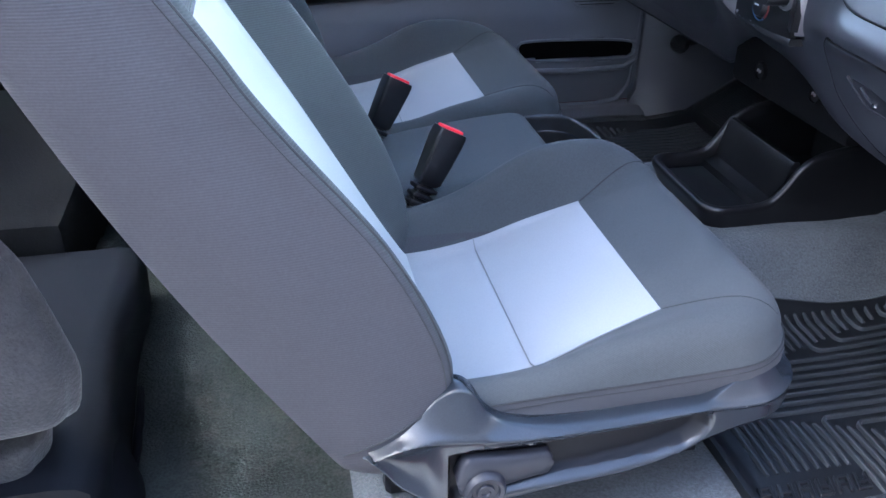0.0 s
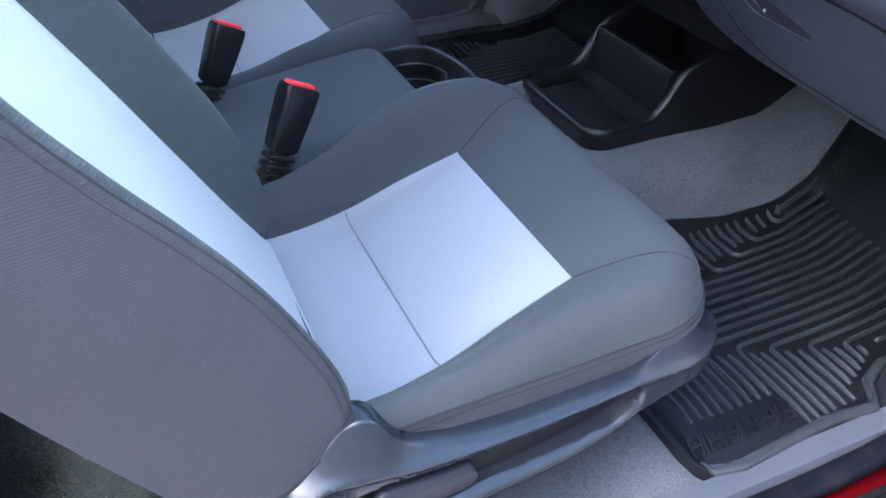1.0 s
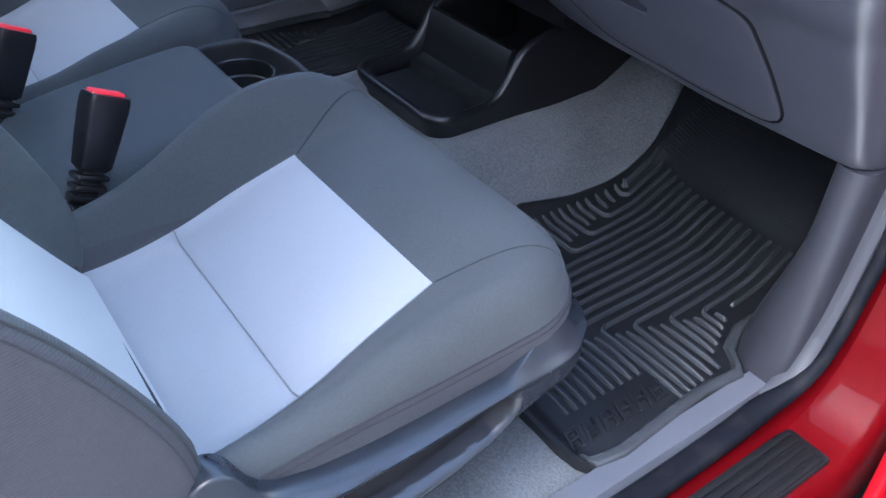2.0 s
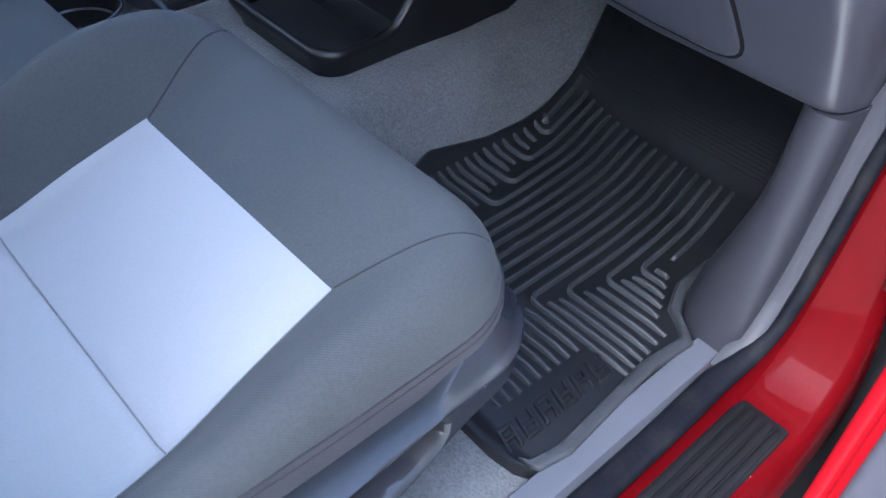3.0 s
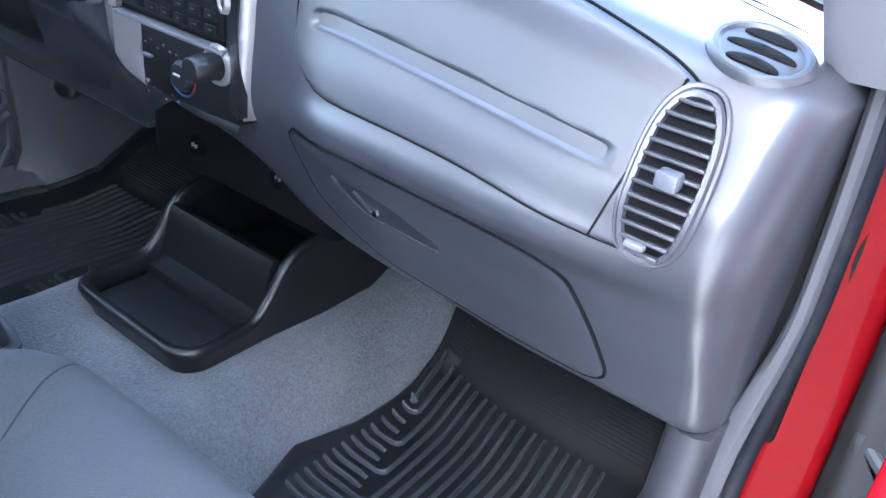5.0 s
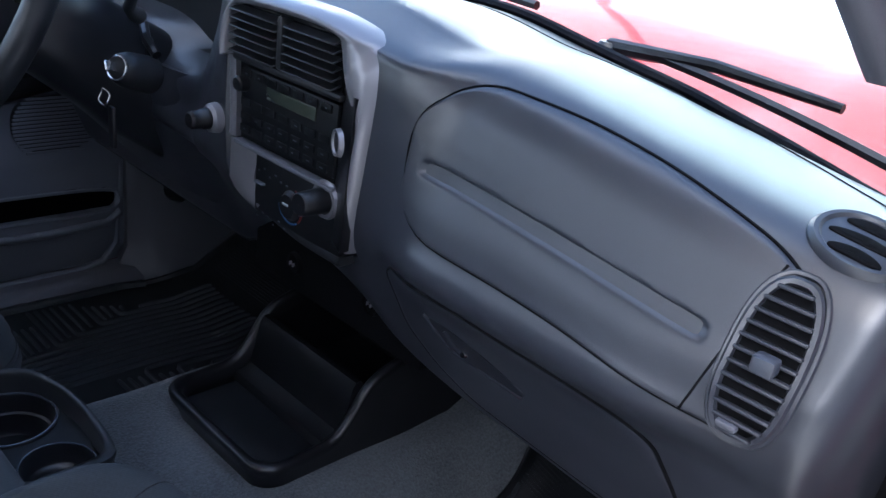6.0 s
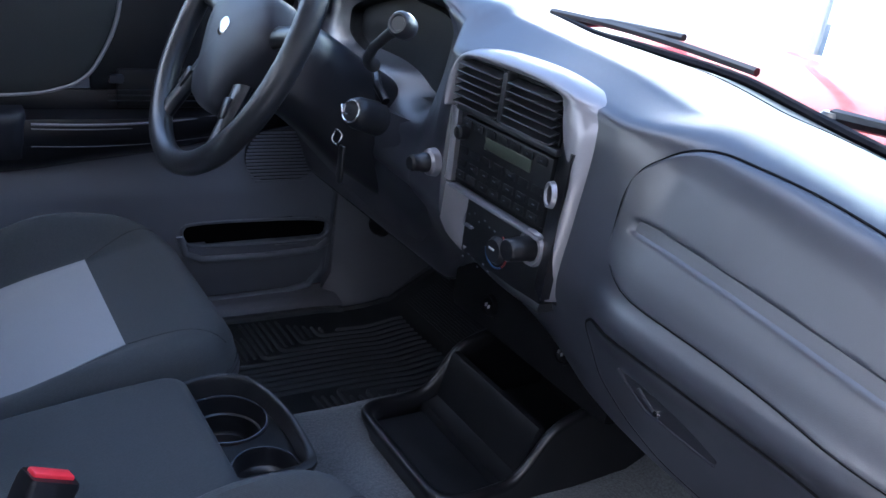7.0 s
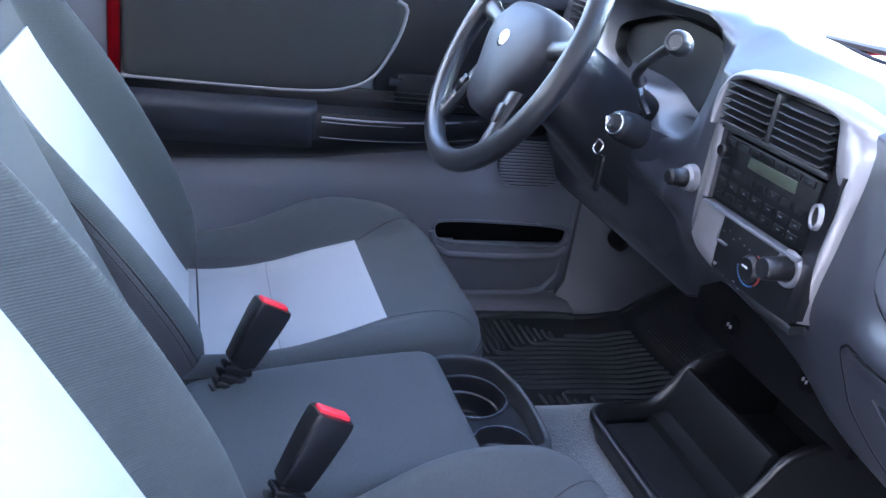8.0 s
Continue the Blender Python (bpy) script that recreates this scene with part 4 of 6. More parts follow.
# at the cab side the ledge fades out
END_PROFILE = [(0.60, 0.30), (0.46, 0.285), (0.412, 0.288), (0.400, 0.298), (0.390, 0.325), (0.377, 0.36), (0.362, 0.395), (0.350, 0.425), (0.341, 0.442), (0.335, 0.455), (0.330, 0.468), (0.327, 0.482), (0.326, 0.498), (0.329, 0.53), (0.337, 0.566), (0.346, 0.606), (0.356, 0.638), (0.373, 0.659), (0.403, 0.669), (0.452, 0.672), (0.522, 0.668), (0.60, 0.655)]


def dash_shift(y):
    """Lowering of the top and fading of the face towards the cab side, and the middle hump."""
    drop = -smooth_table([(-0.66, 0.070), (-0.63, 0.064), (-0.55, 0.053), (-0.46, 0.039), (-0.40, 0.031), (-0.345, 0.023), (-0.30, 0.018), (-0.20, 0.009), (-0.10, 0.0), (0.0, 0.0)], y)
    return drop + 0.006 * math.exp(-((y + 0.02) / 0.16) ** 2)


PROFILES = {}


def profile(y):
    key = round(y, 5)
    if key in PROFILES:
        return PROFILES[key]
    d = dash_shift(y)
    end = smooth_step(-0.60, -0.66, y)
    rise = smooth_step(0.08, 0.24, y) * (1 - 0.4 * smooth_step(0.56, 0.68, y))
    deep = smooth_step(0.19, 0.22, y) * (1 - smooth_step(0.47, 0.54, y))
    knee = smooth_step(0.09, 0.20, y)
    out = []
    mid = smooth_step(-0.265, -0.185, y) * (1 - smooth_step(0.110, 0.155, y))
    far = 0.60 - 0.10 * (abs(y - 0.03) / 0.66) ** 2.5
    side = 1 - smooth_step(-0.615, -0.47, y)
    for (xa, za), (xb, zb), (xc, zc) in zip(BASE_PROFILE, MID_PROFILE, END_PROFILE):
        x, z = xa + (xb - xa) * mid + (xc - xa) * side, za + (zb - za) * mid + (zc - za) * side
        if z > 0.6:
            x = min(x, far)
        w = smooth_step(0.46, 0.66, z)
        brow = smooth_table([(-0.26, 0.0), (-0.10, 0.007), (0.0, 0.015), (0.10, 0.026), (0.20, 0.038), (0.26, 0.040)], y) * max(0.0, min(1.0, (x - 0.336) / 0.064)) * (1 - 0.75 * smooth_step(0.45, 0.60, x))
        near = smooth_step(0.12, 0.24, y)
        zz = z + d * w + 0.040 * rise * smooth_step(0.60, 0.66, z) * near * (1 - 0.6 * smooth_step(0.47, 0.60, x)) + (brow if z > 0.6 else 0.0) * (1 - near)
        xx = x + 0.035 * end * end
        if x < 0.45:
            # driver side: face set back, open binnacle
            xx += knee * 0.035 * (1 - smooth_step(0.63, 0.66, z))
            xx += deep * 0.065 * smooth_step(0.550 + 0.12 * max(0.0, y - 0.25), 0.572 + 0.12 * max(0.0, y - 0.25), z) * (1 - smooth_step(0.640, 0.658, z))
        # the lower edge is higher over the tunnel
        lift = smooth_table([(-0.45, 0.0), (-0.37, 0.05), (-0.25, 0.11), (-0.16, 0.27), (-0.10, 0.53), (-0.055, 0.66), (0.0, 0.75), (0.10, 0.75), (0.22, 0.0)], y)
        if z < 0.42:
            zz += (0.42 - z) * 0.80 * lift
        out.append((xx, zz))
    smooth = [(p.x, p.y) for p in along(out)][::2]
    PROFILES[key] = smooth
    return smooth


def dash_x(y, z):
    """How far forward the rear face of the dash is at (y, z)."""
    pr = profile(y)[8:70]
    for (xa, za), (xb, zb) in zip(pr, pr[1:]):
        if min(za, zb) <= z <= max(za, zb) and zb != za:
            return xa + (xb - xa) * (z - za) / (zb - za)
    return pr[-1][0] if z > pr[-1][1] else pr[0][0]


dash = thing("dashboard", "slate grey moulded plastic dashboard with glovebox and air vents", "dashboard")
bm = bmesh.new()
def dash_end(z):
    """Where the rounded end of the dash stops, wider towards the top."""
    return lerp_table([(0.30, -0.632), (0.40, -0.634), (0.45, -0.637), (0.50, -0.640), (0.555, -0.645), (0.62, -0.650)], z)


ys = sorted([-0.57 + 0.02 * k for k in range(65)] + [-0.155, -0.145, -0.140, -0.135, 0.060, 0.066, 0.074, 0.082])
rows = []
for s_ in (1.0, 0.995, 0.98, 0.95, 0.91, 0.86, 0.80, 0.72, 0.64, 0.55, 0.45, 0.35, 0.2):
    row = []
    y = -0.57 - 0.07 * s_
    for x, z in profile(y):
        ye = dash_end(z)
        yy = -0.57 + (ye + 0.57) * s_
        r = lerp_table([(0.30, 0.010), (0.36, 0.020), (0.44, 0.034), (0.50, 0.032), (0.555, 0.026)], z)
        k = max(0.0, 1 - (yy - ye) / r)
        tuck = 1.9 * r * (1 - math.sqrt(max(0.0, 1 - k * k)))
        row.append(Vector((min(x + tuck, 0.60), yy, z - tuck * 0.6 * smooth_step(0.58, 0.61, z))))
    row += [Vector((0.60, row[0].y, 0.34))]
    rows.append(row)
for y in ys:
    # an opening behind the stack
    hole = 0.032 * smooth_step(-0.150, -0.134, y) * (1 - smooth_step(0.064, 0.080, y))
    row = [Vector((x + (hole * smooth_step(0.428, 0.442, z) * (1 - smooth_step(0.640, 0.652, z)) if x < 0.42 else 0), y, z)) for x, z in profile(y)]
    row += [Vector((0.60, y, 0.34))]
    rows.append(row)
rings(bm, rows)
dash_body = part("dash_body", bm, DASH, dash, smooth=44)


bm = bmesh.new()
tube(bm, [Vector((profile(y)[-1][0] - 0.034, y, lerp_table([(x, z) for x, z in profile(y) if z > 0.55 and x > 0.42], profile(y)[-1][0] - 0.034) - 0.0006)) for y in (-0.60 + 0.02 * k for k in range(62))], 0.0016, 6)
part("defroster_line", bm, BLACKMATT, dash, "dark joint along the windscreen edge")


def on_dash(y, z, out=0.0):
    return Vector((dash_x(y, z) - out, y, z))


def patch(bm, outline, out=0.003, rim=0.004, steps=(0.0, 0.25, 0.5, 0.7, 0.85, 0.93, 0.97), carve=None):
    """A panel lying on the dash face, its rim turned in."""
    pts = dense(outline, 0.01)
    cy, cz = sum(p[0] for p in pts) / len(pts), sum(p[1] for p in pts) / len(pts)
    rows = []
    for f in steps[1:]:
        rows.append([on_dash(cy + (y - cy) * f, cz + (z - cz) * f, out - (carve(cy + (y - cy) * f, cz + (z - cz) * f) if carve else 0)) for y, z in pts])
    rows.append([on_dash(cy + (y - cy) * 0.99, cz + (z - cz) * 0.99, out * 0.75) for y, z in pts])
    rows.append([on_dash(y, z, -rim) for y, z in pts])
    rings(bm, rows)


def grid_patch(bm, outline, out, carve, nc=110, nr=64):
    """A panel on the dash face made of upright columns between the outline's lower and upper edge."""
    pts = dense(outline, 0.003)
    y0, y1 = min(p[0] for p in pts) + 0.001, max(p[0] for p in pts) - 0.001
    rows = []
    for k in range(nc + 1):
        y = y0 + (y1 - y0) * (0.5 - 0.5 * math.cos(math.pi * k / nc))
        zs = []
        for (ay, az), (by, bz) in zip(pts, pts[1:] + pts[:1]):
            if (ay - y) * (by - y) <= 0 and ay != by:
                zs.append(az + (bz - az) * (y - ay) / (by - ay))
        lo, hi = min(zs), max(zs)
        row = [on_dash(y, lo, -0.004)]
        for j in range(nr + 1):
            z = lo + (hi - lo) * j / nr
            e = min(z - lo, hi - z, y - y0, y1 - y)
            row.append(on_dash(y, z, out * smooth_step(-0.001, 0.003, e) - carve(y, z)))
        row.append(on_dash(y, hi, -0.004))
        rows.append(row)
    rings(bm, rows, closed=False)


def line_on_dash(bm, outline, r, out=0.0, closed=True):
    pts = dense(outline, 0.008) if closed else outline
    tube(bm, [on_dash(y, z, out) for y, z in pts], r, 6, closed=closed)


def groove(y, z):
    """Depth of the long moulded channel across the airbag cover."""
    t = (-0.240 - y) / 0.280
    zc = 0.5600 - 0.026 * max(0.0, min(1.0, t)) ** 1.2
    ends = smooth_step(-0.03, 0.02, t) * (1 - smooth_step(0.99, 1.03, t))
    return 0.0065 * ends * math.exp(-(((z - zc) / 0.0060) ** 4))


# airbag cover and its groove
cover = soft_outline([(-0.222, 0.500), (-0.213, 0.60), (-0.258, 0.643), (-0.36, 0.637), (-0.46, 0.622), (-0.545, 0.601), (-0.583, 0.580), (-0.599, 0.552), (-0.598, 0.508), (-0.575, 0.474), (-0.532, 0.479), (-0.40, 0.494)], 6, 0.38)
bm = bmesh.new()
grid_patch(bm, cover, 0.0035, groove)
airbag = part("airbag_cover", bm, DASH, dash, "smooth slate grey airbag cover")
bm = bmesh.new()
line_on_dash(bm, cover, 0.0017, -0.0004)
part("groove", bm, BLACKMATT, airbag, "dark panel gap")
bm = bmesh.new()
for k in range(5):
    rbox(bm, *on_dash(-0.497, 0.5455 - 0.0022 * k, -0.0015), 0.001, 0.018 - 0.002 * k, 0.0009, 0.0, 1)
part("lettering_bars", bm, PLASTIC, airbag)
# divider between cover and side vent
bm = bmesh.new()
line_on_dash(bm, [(-0.531 - 0.026 * k / 20, 0.480 + 0.112 * k / 20) for k in range(21)], 0.0013, 0.0028, closed=False)
part("groove", bm, BLACKMATT, airbag, "dark panel gap")

# glovebox door
glove = soft_outline([(-0.198, 0.440), (-0.222, 0.4580), (-0.335, 0.4535), (-0.46, 0.437), (-0.506, 0.419), (-0.519, 0.388), (-0.544, 0.302), (-0.42, 0.306), (-0.290, 0.316), (-0.238, 0.340), (-0.203, 0.375)], 6, 0.32)
bm = bmesh.new()
patch(bm, glove, 0.0035)
door = part("glovebox_door", bm, DASH, dash, "slate grey glovebox door")
bm = bmesh.new()
line_on_dash(bm, glove, 0.0019, 0.0004)
part("groove", bm, BLACKMATT, door, "dark door gap")
# dark patch on the door face stands in for the shaded latch recess
latch_o = soft_outline([(-0.249, 0.413), (-0.279, 0.3805), (-0.368, 0.3755), (-0.374, 0.385), (-0.335, 0.401), (-0.290, 0.411)], 5, 0.3)
bm = bmesh.new()
patch(bm, latch_o, 0.0042, 0.0)
latch = part("latch", bm, RECESS, door, "finger latch, its shaded recess drawn as a dark patch")
bm = bmesh.new()
line_on_dash(bm, [(-0.249 - 0.030 * k / 8, 0.413 - 0.0325 * k / 8) for k in range(9)] + [(-0.279 - 0.089 * k / 10, 0.3805 - 0.005 * k / 10) for k in range(1, 11)], 0.0017, 0.0045, closed=False)
part("latch_rim", bm, DASH, latch)
bm = bmesh.new()
line_on_dash(bm, [(-0.277 - 0.018 * k / 8, 0.407 - 0.019 * k / 8) for k in range(9)], 0.0022, 0.0050, closed=False)
part("finger_ridge", bm, DASH, latch)
bm = bmesh.new()
lathe(bm, [(0.0005, 0.003), (0.0030, 0.003), (0.0042, 0.0)], 16, Matrix.Translation(on_dash(-0.2975, 0.3890, 0.004)) @ pose(0, 0, 0, 0, -90, 0))
part("lock", bm, CHROME, latch, "bright lock barrel")


# side air vent: recess, slats, thumb wheel
def oval(cy, cz, ry, rz, lean=0.0, n=40, power=2.6):
    out = []
    for k in range(n):
        a = 2 * math.pi * k / n
        c, s = math.cos(a), math.sin(a)
        y = ry * math.copysign(abs(c) ** (2 / power), c)
        z = rz * math.copysign(abs(s) ** (2 / power), s)
        out.append((cy + y + lean * z, cz + z))
    return out


vent = thing("side_air_vent", "oval grey slatted air vent at the end of the dashboard", "air vent")
vent_o = oval(-0.571, 0.531, 0.0235, 0.0550, 0.0)
bm = bmesh.new()
# flat black patch on the dash face stands in for the duct's dark depth
patch(bm, vent_o, 0.0052, 0.0)
part("vent_recess", bm, BLACKMATT, vent, "black patch standing for the duct behind the slats")
bm = bmesh.new()
line_on_dash(bm, vent_o, 0.0034, 0.0055)
line_on_dash(bm, oval(-0.571, 0.531, 0.0280, 0.0595, 0.0), 0.0022, 0.0030)
part("vent_frame", bm, DASH, vent)
for k in range(12):
    z = 0.4810 + 0.0091 * k
    h = 0.0225 * (1 - min(0.99, abs((z - 0.531) / 0.0550)) ** 2.6) ** (1 / 2.6)
    yc = -0.571
    bm = bmesh.new()
    p = on_dash(yc, z, 0.0084)
    rbox(bm, 0, 0, 0, 0.0065, 2 * h, 0.0028, 0.0011, 2, Matrix.Translation(p) @ pose(0, 0, 0, 0, 12, 0))
    part("slat", bm, STRIP, vent)
box("vane_knob", tuple(on_dash(-0.575, 0.536, 0.017)), (0.014, 0.017, 0.013), TRIM, vent, r=0.003, label="pale grey vane knob")
box("vent_wheel", tuple(on_dash(-0.566, 0.4865, 0.010)), (0.007, 0.016, 0.006), PLASTIC, vent, r=0.0025)

# defroster outlet on the end of the dash top
demist = thing("demister_vent", "round three-slot demister vent on the dash top", "air vent")
dm = Matrix.Translation((0.392, -0.588, 0.6120)) @ pose(0, 0, 0, 9, -24, 0) @ Matrix.Scale(1.08, 4)
bm = bmesh.new()
lathe(bm, [(0.025, 0.0015), (0.027, 0.0035), (0.030, 0.0035), (0.033, 0.0), (0.033, -0.012), (0.025, -0.012)], 40, dm @ Matrix.Diagonal((0.82, 1.05, 1, 1)))
part("ring", bm, DASH, demist)
bm = bmesh.new()
lathe(bm, [(0.0005, 0.0026), (0.018, 0.0022), (0.0262, 0.0012)], 40, dm @ Matrix.Diagonal((0.82, 1.05, 1, 1)))
part("grille", bm, DASH, demist)
# raised black shapes stand in for the shaded depth of the slots
for k in (-1, 0, 1):
    bm = bmesh.new()
    rows = [[dm @ Vector((0.0132 * k + f * 0.0046 * math.sin(q) - 0.0020 * math.cos(q) ** 2, f * (0.0225 - 0.0055 * abs(k)) * math.cos(q), h)) for q in (2 * math.pi * j / 28 for j in range(28))] for f, h in ((1.0, 0.0), (1.0, 0.0030), (0.9, 0.0034), (0.1, 0.0034))]
    rings(bm, rows)
    part("slot", bm, BLACKMATT, demist, "dark vent slot")

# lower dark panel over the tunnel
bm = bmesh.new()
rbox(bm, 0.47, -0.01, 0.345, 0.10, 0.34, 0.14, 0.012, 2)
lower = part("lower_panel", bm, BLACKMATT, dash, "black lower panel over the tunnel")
for y, z in ((-0.092, 0.330), (0.062, 0.318)):
    bm = bmesh.new()
    mm = Matrix.Translation((0.420, y, z)) @ pose(0, 0, 0, 0, -90, 0)
    lathe(bm, [(0.0115, 0.004), (0.0125, 0.0065), (0.0145, 0.0065), (0.016, 0.0)], 24, mm)
    lathe(bm, [(0.0012, 0.003), (0.0114, 0.003)], 24, mm)
    so = part("power_socket", bm, BLACKMATT, lower, "round power socket")
    bm = bmesh.new()
    rbox(bm, 0.414, y + 0.003, z + 0.001, 0.004, 0.0018, 0.005, 0.0006, 1)
    rbox(bm, 0.414, y - 0.003, z, 0.004, 0.0018, 0.005, 0.0006, 1)
    part("contact", bm, SILVER, so, "bright metal contacts")

# ---- centre stack: silver surround, vents, radio, heater panel ----
XF = 0.332
stack = thing("centre_stack", "silver framed centre stack with black vents, radio and heater panel", "centre console")
bm = bmesh.new()
rbox(bm, XF + 0.025, -0.026, 0.545, 0.05, 0.205, 0.226, 0.008, 3)
part("face_plate", bm, SATINBLACK, stack, "black plastic face plate")


def strip_part(name, outer, inner, x0, bulge, mat, parent, label="", depth=0.03, back=0.0, hug=False, slant=0.06):
    """A moulded band between two outlines in (y, z), crowned to the rear."""
    bm = bmesh.new()
    n = len(outer)
    rows = []
    for (oy, oz), (iy, iz) in zip(outer, inner):
        row = []
        for k in range(9):
            t = k / 8
            y, z = oy + (iy - oy) * t, oz + (iz - oz) * t
            base_x = dash_x(max(-0.185, min(0.085, y)), min(z, 0.646)) if hug else x0 + slant * (y + 0.15)
            row.append(Vector((base_x + back * (1 - t) ** 3 - bulge * math.sin(math.pi * min(1, 0.10 + 0.75 * t)) ** 0.7, y, z)))
        row += [Vector((x0 + depth + 0.01, iy, iz)), Vector((x0 + depth + 0.01, oy, oz))]
        rows.append(row)
    rings(bm, rows)
    return part(name, bm, mat, parent, label, smooth=55)


def curve2(points, n=8):
    return [(p.x, p.y) for p in along(points)]


o = curve2([(-0.147, 0.436), (-0.152, 0.45), (-0.158, 0.49), (-0.165, 0.53), (-0.170, 0.58), (-0.172, 0.618), (-0.166, 0.638), (-0.146, 0.654), (-0.08, 0.666), (0.02, 0.666), (0.070, 0.657), (0.090, 0.636), (0.092, 0.605), (0.086, 0.588)])
i = curve2([(-0.141, 0.438), (-0.143, 0.45), (-0.146, 0.49), (-0.150, 0.53), (-0.153, 0.575), (-0.132, 0.606), (-0.116, 0.640), (-0.104, 0.650), (-0.06, 0.654), (0.02, 0.652), (0.062, 0.648), (0.076, 0.632), (0.079, 0.606), (0.078, 0.592)])
strip_part("surround", o, i, 0.318, 0.012, SILVER, stack, "satin silver surround", back=0.012, hug=True)
o = curve2([(0.088, 0.590), (0.082, 0.55), (0.080, 0.51), (0.082, 0.50)])
i = curve2([(0.070, 0.590), (0.066, 0.55), (0.064, 0.51), (0.064, 0.50)])
strip_part("surround", o, i, 0.316, 0.006, SILVER, stack, "satin silver surround")
o = curve2([(0.106, 0.494), (0.100, 0.462), (0.068, 0.434), (0.02, 0.424)])
i = curve2([(0.022, 0.496), (0.024, 0.478), (0.026, 0.458), (0.004, 0.440)])
strip_part("surround", o, i, 0.320, 0.006, SILVER, stack, "satin silver lower surround", depth=0.015)
o = curve2([(0.022, 0.4245), (-0.02, 0.420), (-0.07, 0.417), (-0.138, 0.420)])
i = curve2([(0.006, 0.440), (-0.02, 0.434), (-0.07, 0.429), (-0.138, 0.430)])
strip_part("lower_rail", o, i, 0.324, 0.003, DARKPLASTIC, stack, "charcoal lower rail", depth=0.012)
# dark flank between radio and surround
bm = bmesh.new()
sheet(bm, lambda u, v: Vector((0.329 - 0.019 * u, -0.112 - 0.040 * u - 0.004 * v, 0.444 + 0.158 * v)), 6, 12, (0.012, 0, 0))
part("flank", bm, BLACK, stack, "charcoal flank with the lighter")
# twin vents
for y0, y1 in ((0.072, -0.016), (-0.026, -0.114)):
    vent2 = box("vent_recess", (XF - 0.002, (y0 + y1) / 2, 0.622), (0.006, abs(y1 - y0), 0.052), BLACKMATT, stack, r=0.004, label="dark twin air vent")
    for k in range(6):
        bm = bmesh.new()
        rbox(bm, 0, 0, 0, 0.014, abs(y1 - y0) - 0.004, 0.0020, 0.0008, 1, Matrix.Translation((XF - 0.010, (y0 + y1) / 2, 0.600 + 0.0088 * k)) @ pose(0, 0, 0, 0, -18, 0))
        part("slat", bm, DARKPLASTIC, vent2)
box("vent_divider", (XF - 0.008, -0.021, 0.624), (0.016, 0.010, 0.056), DARKPLASTIC, stack, r=0.004)
box("bar", (XF - 0.006, -0.026, 0.592), (0.012, 0.190, 0.008), DARKPLASTIC, stack, r=0.003, label="grey cross bar")
box("bar", (XF - 0.008, -0.032, 0.4985), (0.014, 0.180, 0.006), PLASTIC, stack, r=0.003, label="grey cross bar")
# radio
radio = box("radio", (XF - 0.002, -0.030, 0.546), (0.012, 0.170, 0.078), SATINBLACK, stack, r=0.004, label="black double-height car radio")
XR = XF - 0.0085
box("display", (XR - 0.0008, -0.040, 0.566), (0.002, 0.086, 0.014), LCD, radio, r=0.001, label="dark green display")
rng = random.Random(4)
for r_, z in enumerate((0.578, 0.546, 0.530, 0.516)):
    for k in range(7):
        y = 0.042 - 0.0235 * k
        b_ = box("radio_button", (XR - 0.001, y, z), (0.002, 0.017, 0.0085), SATINBLACK, radio, r=0.0006)
        if rng.random() < 0.6:
            box("button_mark", (XR - 0.0028, y + rng.uniform(-0.002, 0.002), z), (0.0006, rng.uniform(0.002, 0.006), 0.0012), TRIM, b_, r=0)
for y, z, r0 in ((0.046, 0.566, 0.0085),):
    bm = bmesh.new()
    lathe(bm, [(0.0005, 0.012), (r0 - 0.002, 0.012), (r0, 0.010), (r0 + 0.001, 0.0)], 24, Matrix.Translation((XR, y, z)) @ pose(0, 0, 0, 0, -90, 0))
    part("radio_knob", bm, BLACK, radio)
# cigar lighter in the surround
lighter = thing("cigar_lighter", "black lighter socket with a bright ring in the silver surround", "lighter")
lm = Matrix.Translation((0.309, -0.140, 0.556)) @ pose(0, 0, 0, 0, 0, -22) @ pose(0, 0, 0, 0, -90, 0)
bm = bmesh.new()
lathe(bm, [(0.0095, 0.002), (0.0105, 0.005), (0.0130, 0.005), (0.0140, 0.0)], 28, lm)
part("ring", bm, SILVER, lighter, "satin metal ring")
bm = bmesh.new()
lathe(bm, [(0.0005, 0.003), (0.0098, 0.003), (0.0098, 0.0)], 24, lm)
part("plug", bm, BLACK, lighter)
# heater panel
heater = box("heater_panel", (XF - 0.002, -0.056, 0.461), (0.012, 0.156, 0.070), SATINBLACK, stack, r=0.004, label="black heater control panel")
XH = XF - 0.0085
